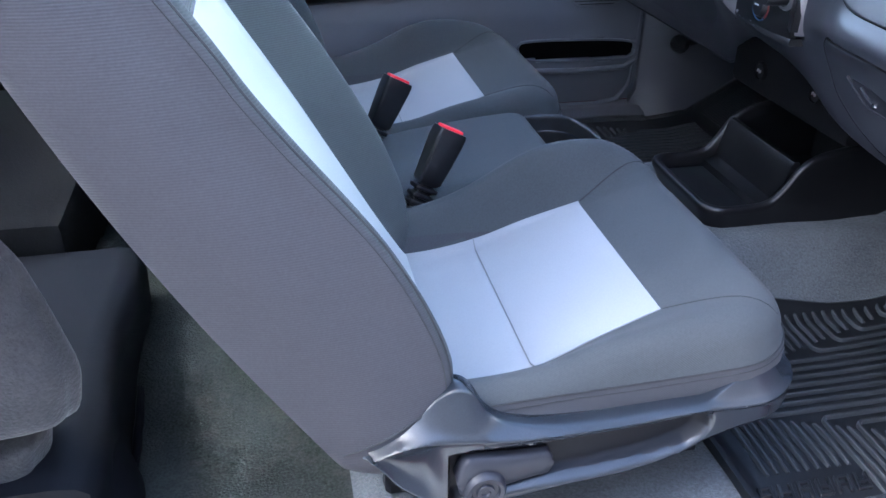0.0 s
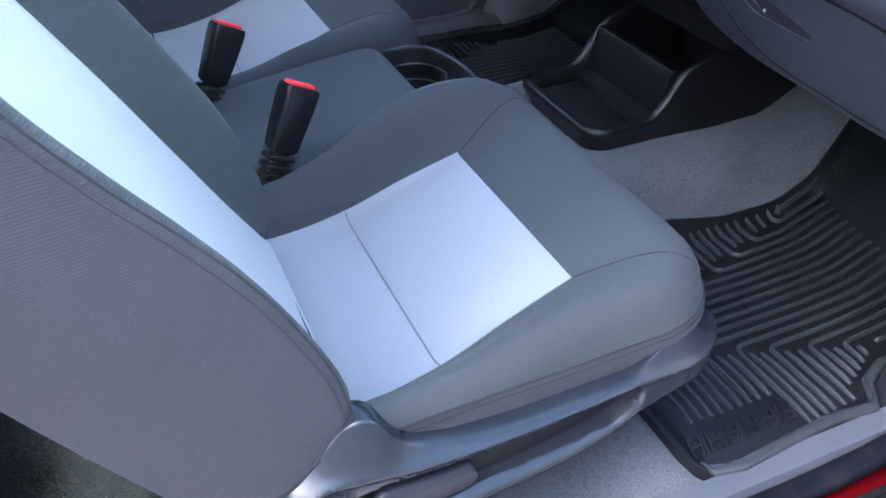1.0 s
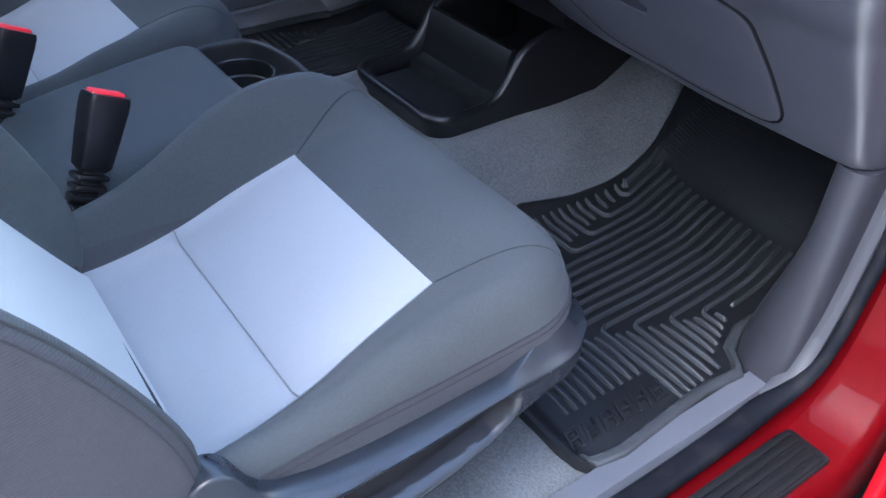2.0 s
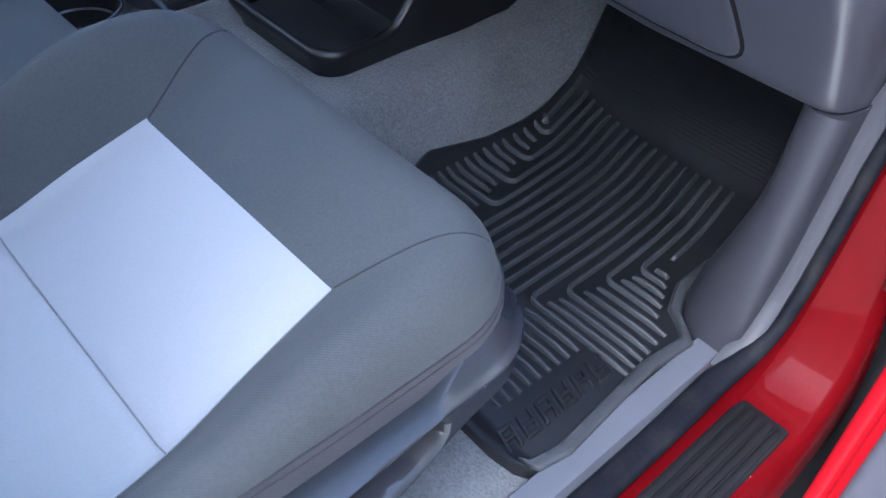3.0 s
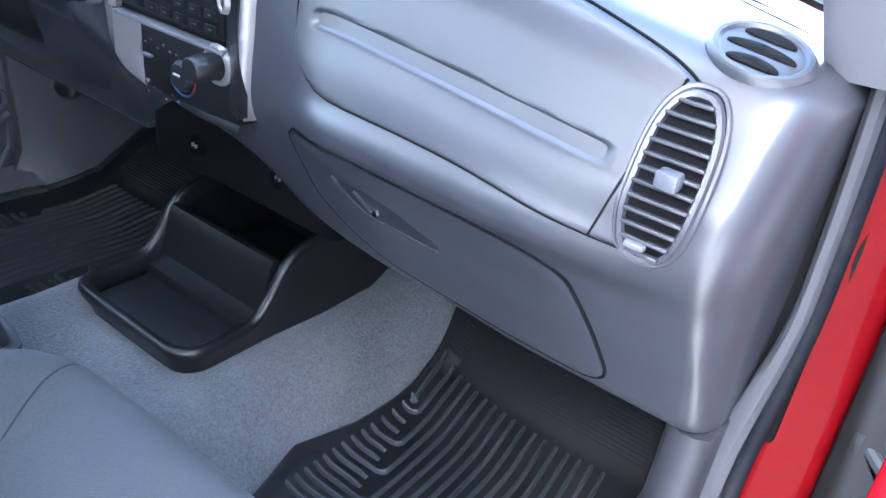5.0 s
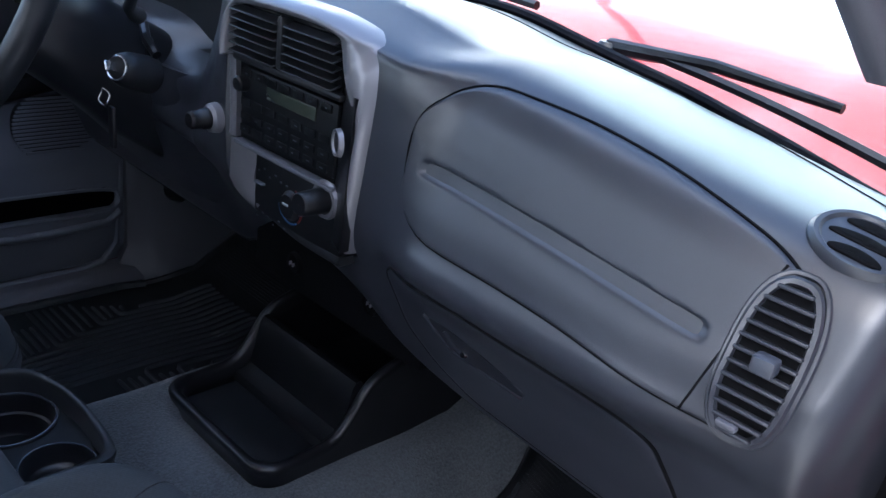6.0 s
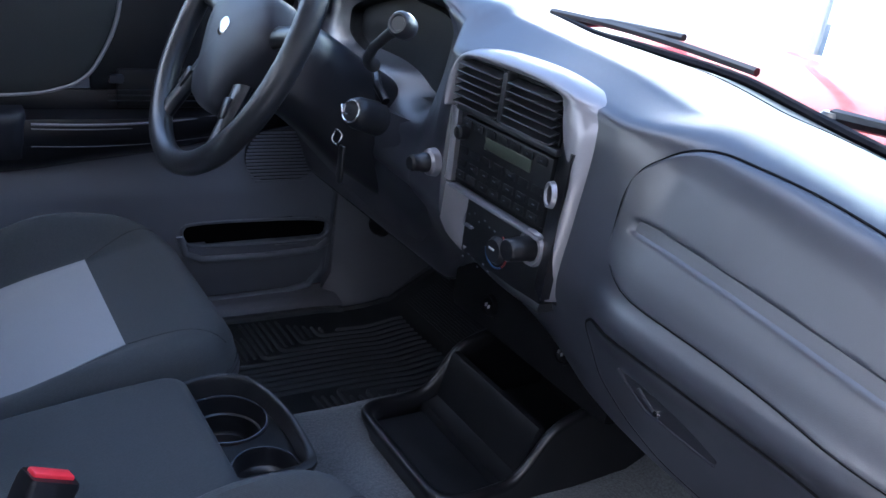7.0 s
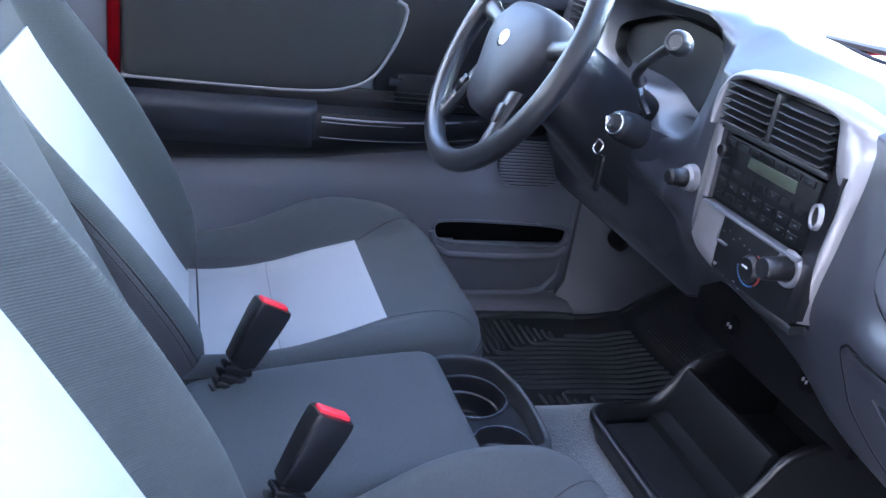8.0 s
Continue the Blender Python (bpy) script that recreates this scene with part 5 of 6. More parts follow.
for yk, zk, rk, dk, ring in ((-0.050, 0.456, 0.017, 0.006, False), (-0.108, 0.484, 0.015, 0.034, True)):
    km = Matrix.Translation((XH, yk, zk)) @ pose(0, 0, 0, 0, -90, 0)
    bm = bmesh.new()
    lathe(bm, [(0.0005, dk), (rk - 0.004, dk), (rk - 0.0025, dk - 0.002), (rk - 0.001, 0.001), (rk, 0.0)], 28, km)
    kb = part("dial", bm, BLACK, heater, "round black heater knob")
    if ring:
        bm = bmesh.new()
        lathe(bm, [(rk, 0.004), (rk + 0.004, 0.004), (rk + 0.006, 0.0)], 32, km)
        part("dial_ring", bm, SILVER, kb, "silver ring")
    else:
        for mat, a0, a1, nm in ((BLUEPRINT, 100, 215, "blue_arc"), (REDPRINT, 225, 340, "red_arc")):
            bm = bmesh.new()
            arc = [km @ Vector((0.0205 * math.cos(radians(a0 + (a1 - a0) * k / 16)), 0.0205 * math.sin(radians(a0 + (a1 - a0) * k / 16)), 0.0005)) for k in range(17)]
            tube(bm, arc, 0.0012, 6)
            part(nm, bm, mat, heater)
        bm = bmesh.new()
        rbox(bm, XH - dk - 0.0004, yk + 0.002, zk + 0.002, 0.0008, 0.010, 0.002, 0, 1)
        part("pointer", bm, PALE, kb)
for k in range(12):
    y, z = 0.012 - 0.0105 * (k % 6), 0.478 - 0.052 * (k // 6)
    box("heater_mark", (XH - 0.0003, y, z + rng.uniform(-0.004, 0.004)), (0.0008, rng.uniform(0.002, 0.004), 0.0016), TRIM, heater, r=0)
bm = bmesh.new()
rbox(bm, XH - 0.003, 0.006, 0.464, 0.006, 0.016, 0.003, 0.001, 1)
part("slider", bm, TRIM, heater, "pale slider tab")
# rotary switch beside the radio
hs = thing("rotary_switch", "black rotary switch on a silver collar beside the radio", "switch")
hm = Matrix.Translation((0.322, 0.100, 0.512)) @ pose(0, 0, 0, 0, -90, 0)
bm = bmesh.new()
lathe(bm, [(0.0005, 0.012), (0.013, 0.012), (0.0165, 0.009), (0.018, 0.0)], 32, hm)
part("collar", bm, SILVER, hs, "silver collar")
bm = bmesh.new()
lathe(bm, [(0.0005, 0.036), (0.008, 0.036), (0.0105, 0.033), (0.0105, 0.022), (0.012, 0.020), (0.0125, 0.012)], 28, hm)
part("knob", bm, BLACK, hs)

# ---- instrument cluster ----
cluster = thing("instrument_cluster", "dark unlit gauge cluster in its hooded recess", "gauges")
bm = bmesh.new()
lens = dense(soft_outline([(0.200, 0.668), (0.222, 0.556), (0.30, 0.556), (0.50, 0.592), (0.50, 0.640), (0.36, 0.678)], 6, 0.3), 0.012)
rows = []
for f, x in ((0.1, 0.432), (0.6, 0.431), (0.92, 0.427), (1.0, 0.418), (1.02, 0.40), (1.06, 0.392), (1.08, 0.41)):
    rows.append([Vector((x, 0.35 + (y - 0.35) * f, 0.615 + (z - 0.615) * f)) for y, z in lens])
rings(bm, rows)
part("face", bm, SATINBLACK, cluster)
for y, z, r0 in ((0.315, 0.615, 0.036), (0.405, 0.622, 0.036), (0.243, 0.640, 0.016), (0.243, 0.600, 0.016), (0.465, 0.615, 0.014)):
    bm = bmesh.new()
    tube(bm, [(0.4295, y + r0 * math.cos(a), z + r0 * math.sin(a)) for a in (2 * math.pi * k / 32 for k in range(32))], 0.0012, 6, closed=True)
    g = part("gauge", bm, BLACK, cluster)
    for k in range(9):
        a = radians(215 - 250 * k / 8)
        if r0 > 0.03:
            box("gauge_mark", (0.4295, y + 0.78 * r0 * math.cos(a), z + 0.78 * r0 * math.sin(a)), (0.001, 0.003, 0.002), DARKPLASTIC, g, r=0)
# driver side vent
dv = thing("driver_air_vent", "small black slatted air vent beside the gauges", "air vent")
box("frame", (0.375, 0.60, 0.655), (0.02, 0.085, 0.085), DASH, dv, r=0.012)
for k in range(7):
    box("slat", (0.362, 0.60, 0.625 + 0.010 * k), (0.010, 0.062, 0.005), BLACKMATT, dv, r=0.001)


# ---- steering wheel and column ----
WC = Vector((0.148, 0.348, 0.615))
AX = 26.0
wheel = thing("steering_wheel", "dark grey four-spoke steering wheel with a plain oval badge", "steering wheel")
# local z points to the driver, local y up the wheel
a_ = radians(AX)
zl, yl = Vector((-math.cos(a_), 0, math.sin(a_))), Vector((math.sin(a_), 0, math.cos(a_)))
xl = yl.cross(zl)
WM = Matrix(((xl.x, yl.x, zl.x, WC.x), (xl.y, yl.y, zl.y, WC.y), (xl.z, yl.z, zl.z, WC.z), (0, 0, 0, 1)))
bm = bmesh.new()
tube(bm, [WM @ Vector((0.185 * math.cos(t), 0.185 * math.sin(t), 0.0)) for t in (2 * math.pi * k / 72 for k in range(72))], 0.0162, 14, closed=True)
rim = part("rim", bm, WHEELGREY, wheel, "dark grey grained rim")
bm = bmesh.new()
hub = soft_outline([(-0.070, 0.070), (0.070, 0.070), (0.108, 0.034), (0.104, 0.0), (0.062, -0.060), (0.044, -0.104), (-0.044, -0.104), (-0.062, -0.060), (-0.104, 0.0), (-0.108, 0.034)], 6, 0.35)
rows = []
for f, h in ((0.15, 0.018), (0.5, 0.016), (0.8, 0.010), (0.93, 0.003), (1.0, -0.008), (1.0, -0.03), (0.8, -0.05)):
    rows.append([WM @ Vector((x * f, y * f - 0.004, h)) for x, y in dense(hub, 0.015)])
rings(bm, rows)
hubp = part("hub_pad", bm, RECESS, wheel, "grey padded hub")
for sx, sy in ((-1, 1), (1, 1), (-1, -1), (1, -1)):
    bm = bmesh.new()
    p0 = Vector((0.075 * sx, 0.015 if sy > 0 else -0.055, -0.012))
    p1 = Vector((0.178 * sx, 0.035, -0.004)) if sy > 0 else Vector((0.105 * sx, -0.148, -0.004))
    rows = []
    for k in range(9):
        t = k / 8
        c = p0.lerp(p1, t)
        d = (p1 - p0).normalized()
        n_ = Vector((-d.y, d.x, 0))
        w = 0.020 - 0.006 * math.sin(math.pi * t)
        rows.append([WM @ (c + n_ * w * math.cos(q) + Vector((0, 0, 0.010 * math.sin(q)))) for q in (2 * math.pi * j / 12 for j in range(12))])
    rings(bm, rows)
    sp = part("spoke", bm, WHEELGREY, wheel)
    if sy < 0:
        pm = WM @ Matrix.Translation(p0.lerp(p1, 0.35) + Vector((0, 0, 0.010)))
        bm = bmesh.new()
        rbox(bm, 0, 0, 0, 0.016, 0.030, 0.006, 0.003, 2, pm @ pose(0, 0, 0, 0, 0, sx * 18))
        part("switch_pad", bm, BLACK, sp, "black thumb switch")
bm = bmesh.new()
lathe(bm, [(0.0005, 0.003), (0.010, 0.003), (0.0135, 0.0015), (0.0145, -0.002)], 28, WM @ Matrix.Translation((0, 0.0, 0.0175)) @ Matrix.Diagonal((1.15, 0.95, 1, 1)))
part("badge", bm, CHROME, hubp, "plain oval silver badge")
# column shroud
column = thing("steering_column", "dark grey plastic steering column shroud", "steering column")
bm = bmesh.new()
rows = []
for h, w, t, dz in ((-0.035, 0.052, 0.052, 0.0), (-0.05, 0.062, 0.062, 0.0), (-0.10, 0.070, 0.066, -0.004), (-0.16, 0.068, 0.070, -0.012), (-0.22, 0.064, 0.078, -0.022), (-0.30, 0.060, 0.08, -0.03)):
    rows.append([WM @ Vector((w * math.copysign(abs(math.cos(q)) ** 0.7, math.cos(q)), dz + t * math.copysign(abs(math.sin(q)) ** 0.7, math.sin(q)), h)) for q in (2 * math.pi * j / 32 for j in range(32))])
rings(bm, rows)
part("shroud", bm, WHEELGREY, column)
bm = bmesh.new()
igm = Matrix.Translation((0.268, 0.200, 0.545)) @ pose(0, 0, 0, 0, -72, 0) @ pose(0, 0, 0, 20, 0, 0)
lathe(bm, [(0.0005, 0.024), (0.013, 0.024), (0.017, 0.021), (0.021, 0.008), (0.023, -0.03)], 28, igm)
part("ignition_lock", bm, DARKPLASTIC, column, "dark ignition barrel")
bm = bmesh.new()
lathe(bm, [(0.0125, 0.0243), (0.0135, 0.0255), (0.0148, 0.0245), (0.015, 0.022)], 28, igm)
part("ignition_ring", bm, CHROME, column, "bright ignition ring")
bm = bmesh.new()
tube(bm, [(0.30, 0.245, 0.600), (0.285, 0.225, 0.606), (0.262, 0.190, 0.62), (0.247, 0.150, 0.640), (0.242, 0.110, 0.662), (0.240, 0.085, 0.674)], [0.010, 0.009, 0.007, 0.006, 0.006, 0.008], 12)
stalk = part("shift_lever", bm, DARKPLASTIC, column, "column gear lever")
bm = bmesh.new()
sm = Matrix.Translation((0.239, 0.074, 0.679)) @ pose(0, 0, 0, 0, -70, 0) @ pose(0, 0, 0, 25, 0, 0)
lathe(bm, [(0.0005, 0.010), (0.008, 0.010), (0.009, 0.0115), (0.0115, 0.0115), (0.0140, 0.008), (0.0150, -0.002), (0.0130, -0.012), (0.007, -0.018)], 28, sm)
part("shift_knob", bm, WHEELGREY, stalk, "rounded lever knob")
bm = bmesh.new()
tube(bm, [(0.255, 0.43, 0.60), (0.25, 0.49, 0.61), (0.245, 0.54, 0.622)], [0.007, 0.006, 0.007], 10)
part("indicator_stalk", bm, BLACK, column)
for k in range(3):
    bm = bmesh.new()
    tube(bm, [(0.315, 0.262 - 0.012 * k, 0.585 - 0.016 * k), (0.300, 0.225 - 0.01 * k, 0.575 - 0.016 * k), (0.300, 0.20, 0.562 - 0.014 * k)], 0.006, 8)
    part("column_boot", bm, BLACK, column, "black flexible gear lever boot")

# keys
keys = thing("car_keys", "bright key and split ring hanging from the ignition", "keys")
bm = bmesh.new()
rbox(bm, 0, 0, 0.010, 0.012, 0.003, 0.020, 0.001, 1, igm @ Matrix.Translation((0, 0, 0.022)) @ pose(0, 0, 0, 0, 0, 35))
part("key", bm, CHROME, keys)
bm = bmesh.new()
tube(bm, [(0.232 + 0.002 * math.sin(3 * a), 0.194 + 0.011 * math.cos(a), 0.518 + 0.011 * math.sin(a)) for a in (2 * math.pi * k / 24 for k in range(24))], 0.0012, 6, closed=True)
part("split_ring", bm, CHROME, keys)
bm = bmesh.new()
rbox(bm, 0.240, 0.192, 0.482, 0.005, 0.014, 0.050, 0.002, 2)
part("key_fob", bm, BLACK, keys, "black key fob")

# knee panel below the column
bm = bmesh.new()
rows = []
for k in range(13):
    t = k / 12
    y = 0.13 + 0.50 * t
    drop = 0.02 * math.sin(math.pi * t)
    sec = [(0.345, 0.53), (0.335, 0.49), (0.345, 0.44), (0.37, 0.39), (0.41, 0.35 - drop), (0.47, 0.335 - drop), (0.52, 0.36), (0.52, 0.53)]
    rows.append([Vector((x + 0.03 * (1 - smooth_step(0, 0.3, t)), y, z)) for x, z in sec])
rings(bm, rows)
part("knee_panel", bm, DASH, dash, "slate grey knee panel")

# parking brake pedal
pedal = thing("parking_brake_pedal", "black rubber parking brake pedal by the driver kick panel", "pedal")
bm = bmesh.new()
lathe(bm, [(0.0005, 0.008), (0.022, 0.008), (0.027, 0.004), (0.028, -0.006)], 28, Matrix.Translation((0.565, 0.640, 0.195)) @ pose(0, 0, 0, 0, -60, 0) @ Matrix.Diagonal((0.75, 1.25, 1, 1)))
part("pad", bm, RUBBER, pedal)
bm = bmesh.new()
tube(bm, [(0.570, 0.640, 0.195), (0.62, 0.642, 0.20), (0.68, 0.645, 0.26), (0.70, 0.645, 0.34)], 0.009, 8)
part("arm", bm, BLACK, pedal)
for nm, y, w in (("brake_pedal", 0.33, 0.10), ("throttle_pedal", 0.20, 0.05)):
    p_ = thing(nm, "black rubber foot pedal under the dashboard", "pedal", "foot pedals")
    bm = bmesh.new()
    rbox(bm, 0, 0, 0, 0.055 if w > 0.06 else 0.11, w, 0.014, 0.006, 2, Matrix.Translation((0.66, y, 0.15)) @ pose(0, 0, 0, 0, -55, 0))
    part("pad", bm, RUBBER, p_)
    bm = bmesh.new()
    tube(bm, [(0.67, y, 0.155), (0.70, y, 0.24), (0.69, y, 0.36)], 0.008, 8)
    part("arm", bm, BLACK, p_)

# ---- floor console: tray and open bin ----
console = thing("floor_console", "black plastic floor console with shallow tray and open bin", "console")
CY0, CY1 = -0.096, 0.142


def console_rim(x):
    """Height of the side wall's upper edge."""
    return smooth_table([(0.27, 0.147), (0.36, 0.148), (0.385, 0.155), (0.405, 0.178), (0.425, 0.208), (0.455, 0.226), (0.52, 0.238), (0.60, 0.235), (0.70, 0.225)], x)


tray_o = rounded_outline(0.270, 0.72, CY0, CY1, (0.035, 0.01, 0.01, 0.035), 8)
pts = dense(tray_o, 0.008)
bm = bmesh.new()
rows = []
mx, my = 0.495, 0.023
for inset, dz, mode in ((0.016, -0.010, "low"), (0.010, 0.022, "low"), (0.001, -0.012, "rim"), (0.0, -0.006, "rim"), (0.0012, -0.0018, "rim"), (0.0045, 0.0004, "rim"), (0.0095, 0.0004, "rim"), (0.0125, -0.0015, "rim"), (0.0145, -0.007, "rim"), (0.017, -0.022, "rim")):
    row = []
    for x, y in pts:
        fx, fy = (0.225 - inset) / 0.225, (0.119 - inset) / 0.119
        px, py = mx + (x - mx) * fx, my + (y - my) * fy
        z = console_rim(px) + dz if mode == "rim" else 0.094 + dz + 0.03 * smooth_step(0.55, 0.72, px) - 0.02 * smooth_step(0.3, 0.6, px)
        row.append(Vector((px, py, z)))
    rows.append(row)
rings(bm, rows, cap=False)
part("shell", bm, BLACK, console, smooth=50)
bm = bmesh.new()
rbox(bm, 0.342, 0.023, 0.119, 0.110, 0.196, 0.008, 0.003, 2)
tray = part("tray", bm, SATINBLACK, console, "shallow black tray")
bm = bmesh.new()
rbox(bm, 0.331, 0.023, 0.1245, 0.080, 0.182, 0.004, 0.0018, 2)
part("tray_mat", bm, RUBBER, tray, "charcoal rubber tray liner")
# step up to the bin
bm = bmesh.new()
rows = []
for k in range(13):
    y = CY0 + 0.017 + (CY1 - CY0 - 0.034) * k / 12
    sec = [(0.372, 0.118), (0.378, 0.134), (0.392, 0.137), (0.400, 0.142), (0.408, 0.175), (0.414, 0.203), (0.419, 0.211), (0.427, 0.2115), (0.431, 0.205), (0.434, 0.13), (0.372, 0.11)]
    rows.append([Vector((x, y, z)) for x, z in sec])
rings(bm, rows)
part("bin_front", bm, SATINBLACK, console)
bm = bmesh.new()
rbox(bm, 0.55, 0.023, 0.125, 0.26, 0.196, 0.008, 0.003, 1)
rbox(bm, 0.60, 0.023, 0.17, 0.012, 0.196, 0.11, 0.003, 1)
part("bin_floor", bm, SATINBLACK, console)


# ---- floor mats ----
def build_mat(name, label, x0, x1, yin, yout, badge):
    """A deep-ribbed rubber mat between x0 and x1 whose edges run along yin (tunnel) and yout (sill)."""
    mat = thing(name, label, "floor mat", "floor mats")
    sgn = 1 if yout > yin else -1
    w = abs(yout - yin)

    def P(x, s, h=0.0):
        """s: metres from the tunnel edge towards the sill."""
        y = yin + sgn * s
        z = 0.010 + 0.62 * max(0.0, x - 0.60) * 0.97 + 0.016 * smooth_step(0.5, 0.60, x)
        # the inner edge rides up the side of the tunnel
        rise = 0.105 * (smooth_step(-0.245, -0.115, y) if y < 0 else 1 - smooth_step(0.19, 0.30, y))
        return Vector((x, y, max(z, rise + z - 0.001) + h))

    inner_e = [(x0, 0.10), (x0 + 0.01, 0.06), (x0 + 0.03, 0.035), (0.30, 0.005), (0.346, -0.005), (0.44, 0.008), (0.55, 0.010), (0.62, 0.0), (0.73, -0.03), (x1, -0.05)]
    outer_e = [(x0, w - 0.045), (x0 + 0.004, w - 0.018), (x0 + 0.016, w + 0.004), (x0 + 0.05, w + 0.010), (0.30, w), (0.360, w + 0.006), (0.372, w - 0.008), (0.384, w - 0.028), (0.42, w - 0.044), (0.48, w - 0.044), (0.56, w - 0.024), (x1, w - 0.01)]
    if not badge:
        outer_e = [(x0, w - 0.045), (x0 + 0.016, w + 0.004), (x0 + 0.05, w + 0.010), (0.46, w + 0.004), (0.56, w - 0.020), (x1, w - 0.03)]
    xs_m = [x0, x0 + 0.004, x0 + 0.009, x0 + 0.016, x0 + 0.026] + [x0 + 0.04 + (x1 - x0 - 0.04) * k / 60 for k in range(61)]
    bm = bmesh.new()
    rows = []
    for x in xs_m:
        a0, a1 = lerp_table(inner_e, x), lerp_table(outer_e, x)
        e = 0.0 if x > x0 + 0.012 else 1.0
        sec = [(a0, -0.010), (a0, 0.003), (a0 + 0.003, 0.0065), (a0 + 0.008, 0.0065), (a0 + 0.011, 0.0065 * e)]
        sec += [(a0 + 0.011 + (a1 - a0 - 0.022) * k / 56, 0.0065 * e) for k in range(1, 56)]
        sec += [(a1 - 0.011, 0.0065 * e), (a1 - 0.008, 0.0065), (a1 - 0.003, 0.0065), (a1, 0.003), (a1, -0.010)]
        sec += [(a1 + (a0 - a1) * k / 40, -0.010) for k in range(1, 40)]
        rows.append([P(x, s_, h_) for s_, h_ in sec])
    rings(bm, rows)
    part("mat_base", bm, RUBBER, mat, smooth=45)
    # raised, scuffed lip along the sill
    bm = bmesh.new()
    rows = []
    for x in [x0 + 0.012 + (0.50 - x0 - 0.012) * k / 90 for k in range(91)]:
        a1 = lerp_table(outer_e, x) - 0.002
        rows.append([P(x, a1 + ds, dh + 0.001 * noise.noise(Vector((x * 60, ds * 90, 3.0)))) for ds, dh in ((-0.017, -0.004), (-0.016, 0.006), (-0.013, 0.0095), (-0.009, 0.0088), (-0.004, 0.0100), (-0.0005, 0.007), (0.0, -0.004))])
    rings(bm, rows)
    part("mat_lip", bm, RIB, mat, "scuffed raised lip", smooth=60)
    def rib(path):
        bm = bmesh.new()
        rows = []
        n = len(path)
        for i in range(n):
            (ax, as_), (bx, bs) = path[max(i - 1, 0)], path[min(i + 1, n - 1)]
            d = Vector((bx - ax, bs - as_)).normalized()
            nx, ns = -d.y, d.x
            h = 0.0062 if 0 < i < n - 1 else 0.003
            x, s = path[i]
            rows.append([P(x + nx * o, s + ns * o, z) for o, z in ((-0.0030, -0.001), (-0.0020, h * 0.80), (-0.0010, h * 0.98), (0.0, h), (0.0010, h * 0.98), (0.0020, h * 0.80), (0.0030, -0.001))])
        rings(bm, rows)
        return part("mat_rib", bm, RIB, mat, smooth=60)

    def s_at(k, x):
        """The lengthwise ribs bow towards the sill at the rear."""
        return 0.012 + 0.01675 * k + 0.022 * (1 - (max(0.0, x - 0.36) / 0.25) ** 2)

    def front(k):
        return 0.617 - 0.0048 * k + 0.0002 * k * k

    def long_rib(k, xa, xb, n=40):
        return [(xa + (xb - xa) * j / n, s_at(k, xa + (xb - xa) * j / n)) for j in range(n + 1)]

    def turned(k, xc, s_end, rad=0.011):
        """A rib from the front to xc, then round a corner and sideways to s_end."""
        s = s_at(k, xc)
        d = 1 if s_end > s else -1
        if abs(s_end - s) < 1.2 * rad:
            return long_rib(k, front(k), xc)
        p = long_rib(k, front(k), xc + rad)
        p += [(xc + rad - rad * math.sin(a), s + d * (rad - rad * math.cos(a))) for a in (math.pi / 2 * q / 5 for q in range(1, 6))]
        return p + [(xc, s + d * rad + (s_end - s - d * rad) * q / 5) for q in range(1, 6)]

    def sill_end(x):
        return lerp_table([(0.15, w - 0.073), (0.276, w - 0.071), (0.280, w - 0.018), (0.356, w - 0.025), (0.366, w - 0.045), (0.385, w - 0.054), (0.43, w - 0.078), (0.46, w - 0.084)], x)

    rib(long_rib(0, front(0), 0.530))
    upper = (0.519, 0.459, 0.4085, 0.3614)
    for k, xc in enumerate(upper, 1):
        rib(turned(k, xc, 0.016))
    short = [0.3614 - 0.0150 * q for q in (1, 2, 3)] + [0.519 + 0.0175]
    for xa, xb in zip(upper, upper[1:]):
        short += [xb + (xa - xb) * q / 3 for q in (1, 2)]
    for x in short:
        lim = 0.0955 - 0.308 * (x - 0.3614) - 0.013
        if lim > 0.026:
            rib([(x, 0.016 + (lim - 0.016) * j / 5) for j in range(6)])
    for k in range(5, 12):
        rib(long_rib(k, front(k), x0 + 0.05))
    lower = (0.281, 0.321, 0.368, 0.410, 0.452)
    for k, xc in enumerate(lower, 12):
        rib(turned(k, xc, sill_end(xc)))
    short = [0.281 - 0.0138 * q for q in range(1, 10)]
    for xa, xb in zip(lower, lower[1:]):
        short += [xa + (xb - xa) * q / 3 for q in (1, 2)]
    for x in short:
        sa, sb = 0.2366 + 0.346 * (x - 0.281) + 0.011, sill_end(x)
        if sb - sa > 0.010:
            rib([(x, sa + (sb - sa) * j / 5) for j in range(6)])
    # smooth heel plate with fine moulded lines in front
    for k in range(34):
        x = 0.622 + 0.0052 * k
        bm = bmesh.new()
        pts = [P(x, 0.008 + (w - 0.075) * j / 6, 0.0002) for j in range(7)]
        tube(bm, pts, 0.0009, 5)
        part("fine_line", bm, RUBBER, mat)
    if badge:
        # raised plain blocks where the maker's wordmark stands
        c = P(0.203, w - 0.043, 0.0)
        sh = Matrix(((1, -0.3 * sgn, 0, 0), (0, 1, 0, 0), (0, 0, 1, 0), (0, 0, 0, 1)))
        for k in range(6):
            bm = bmesh.new()
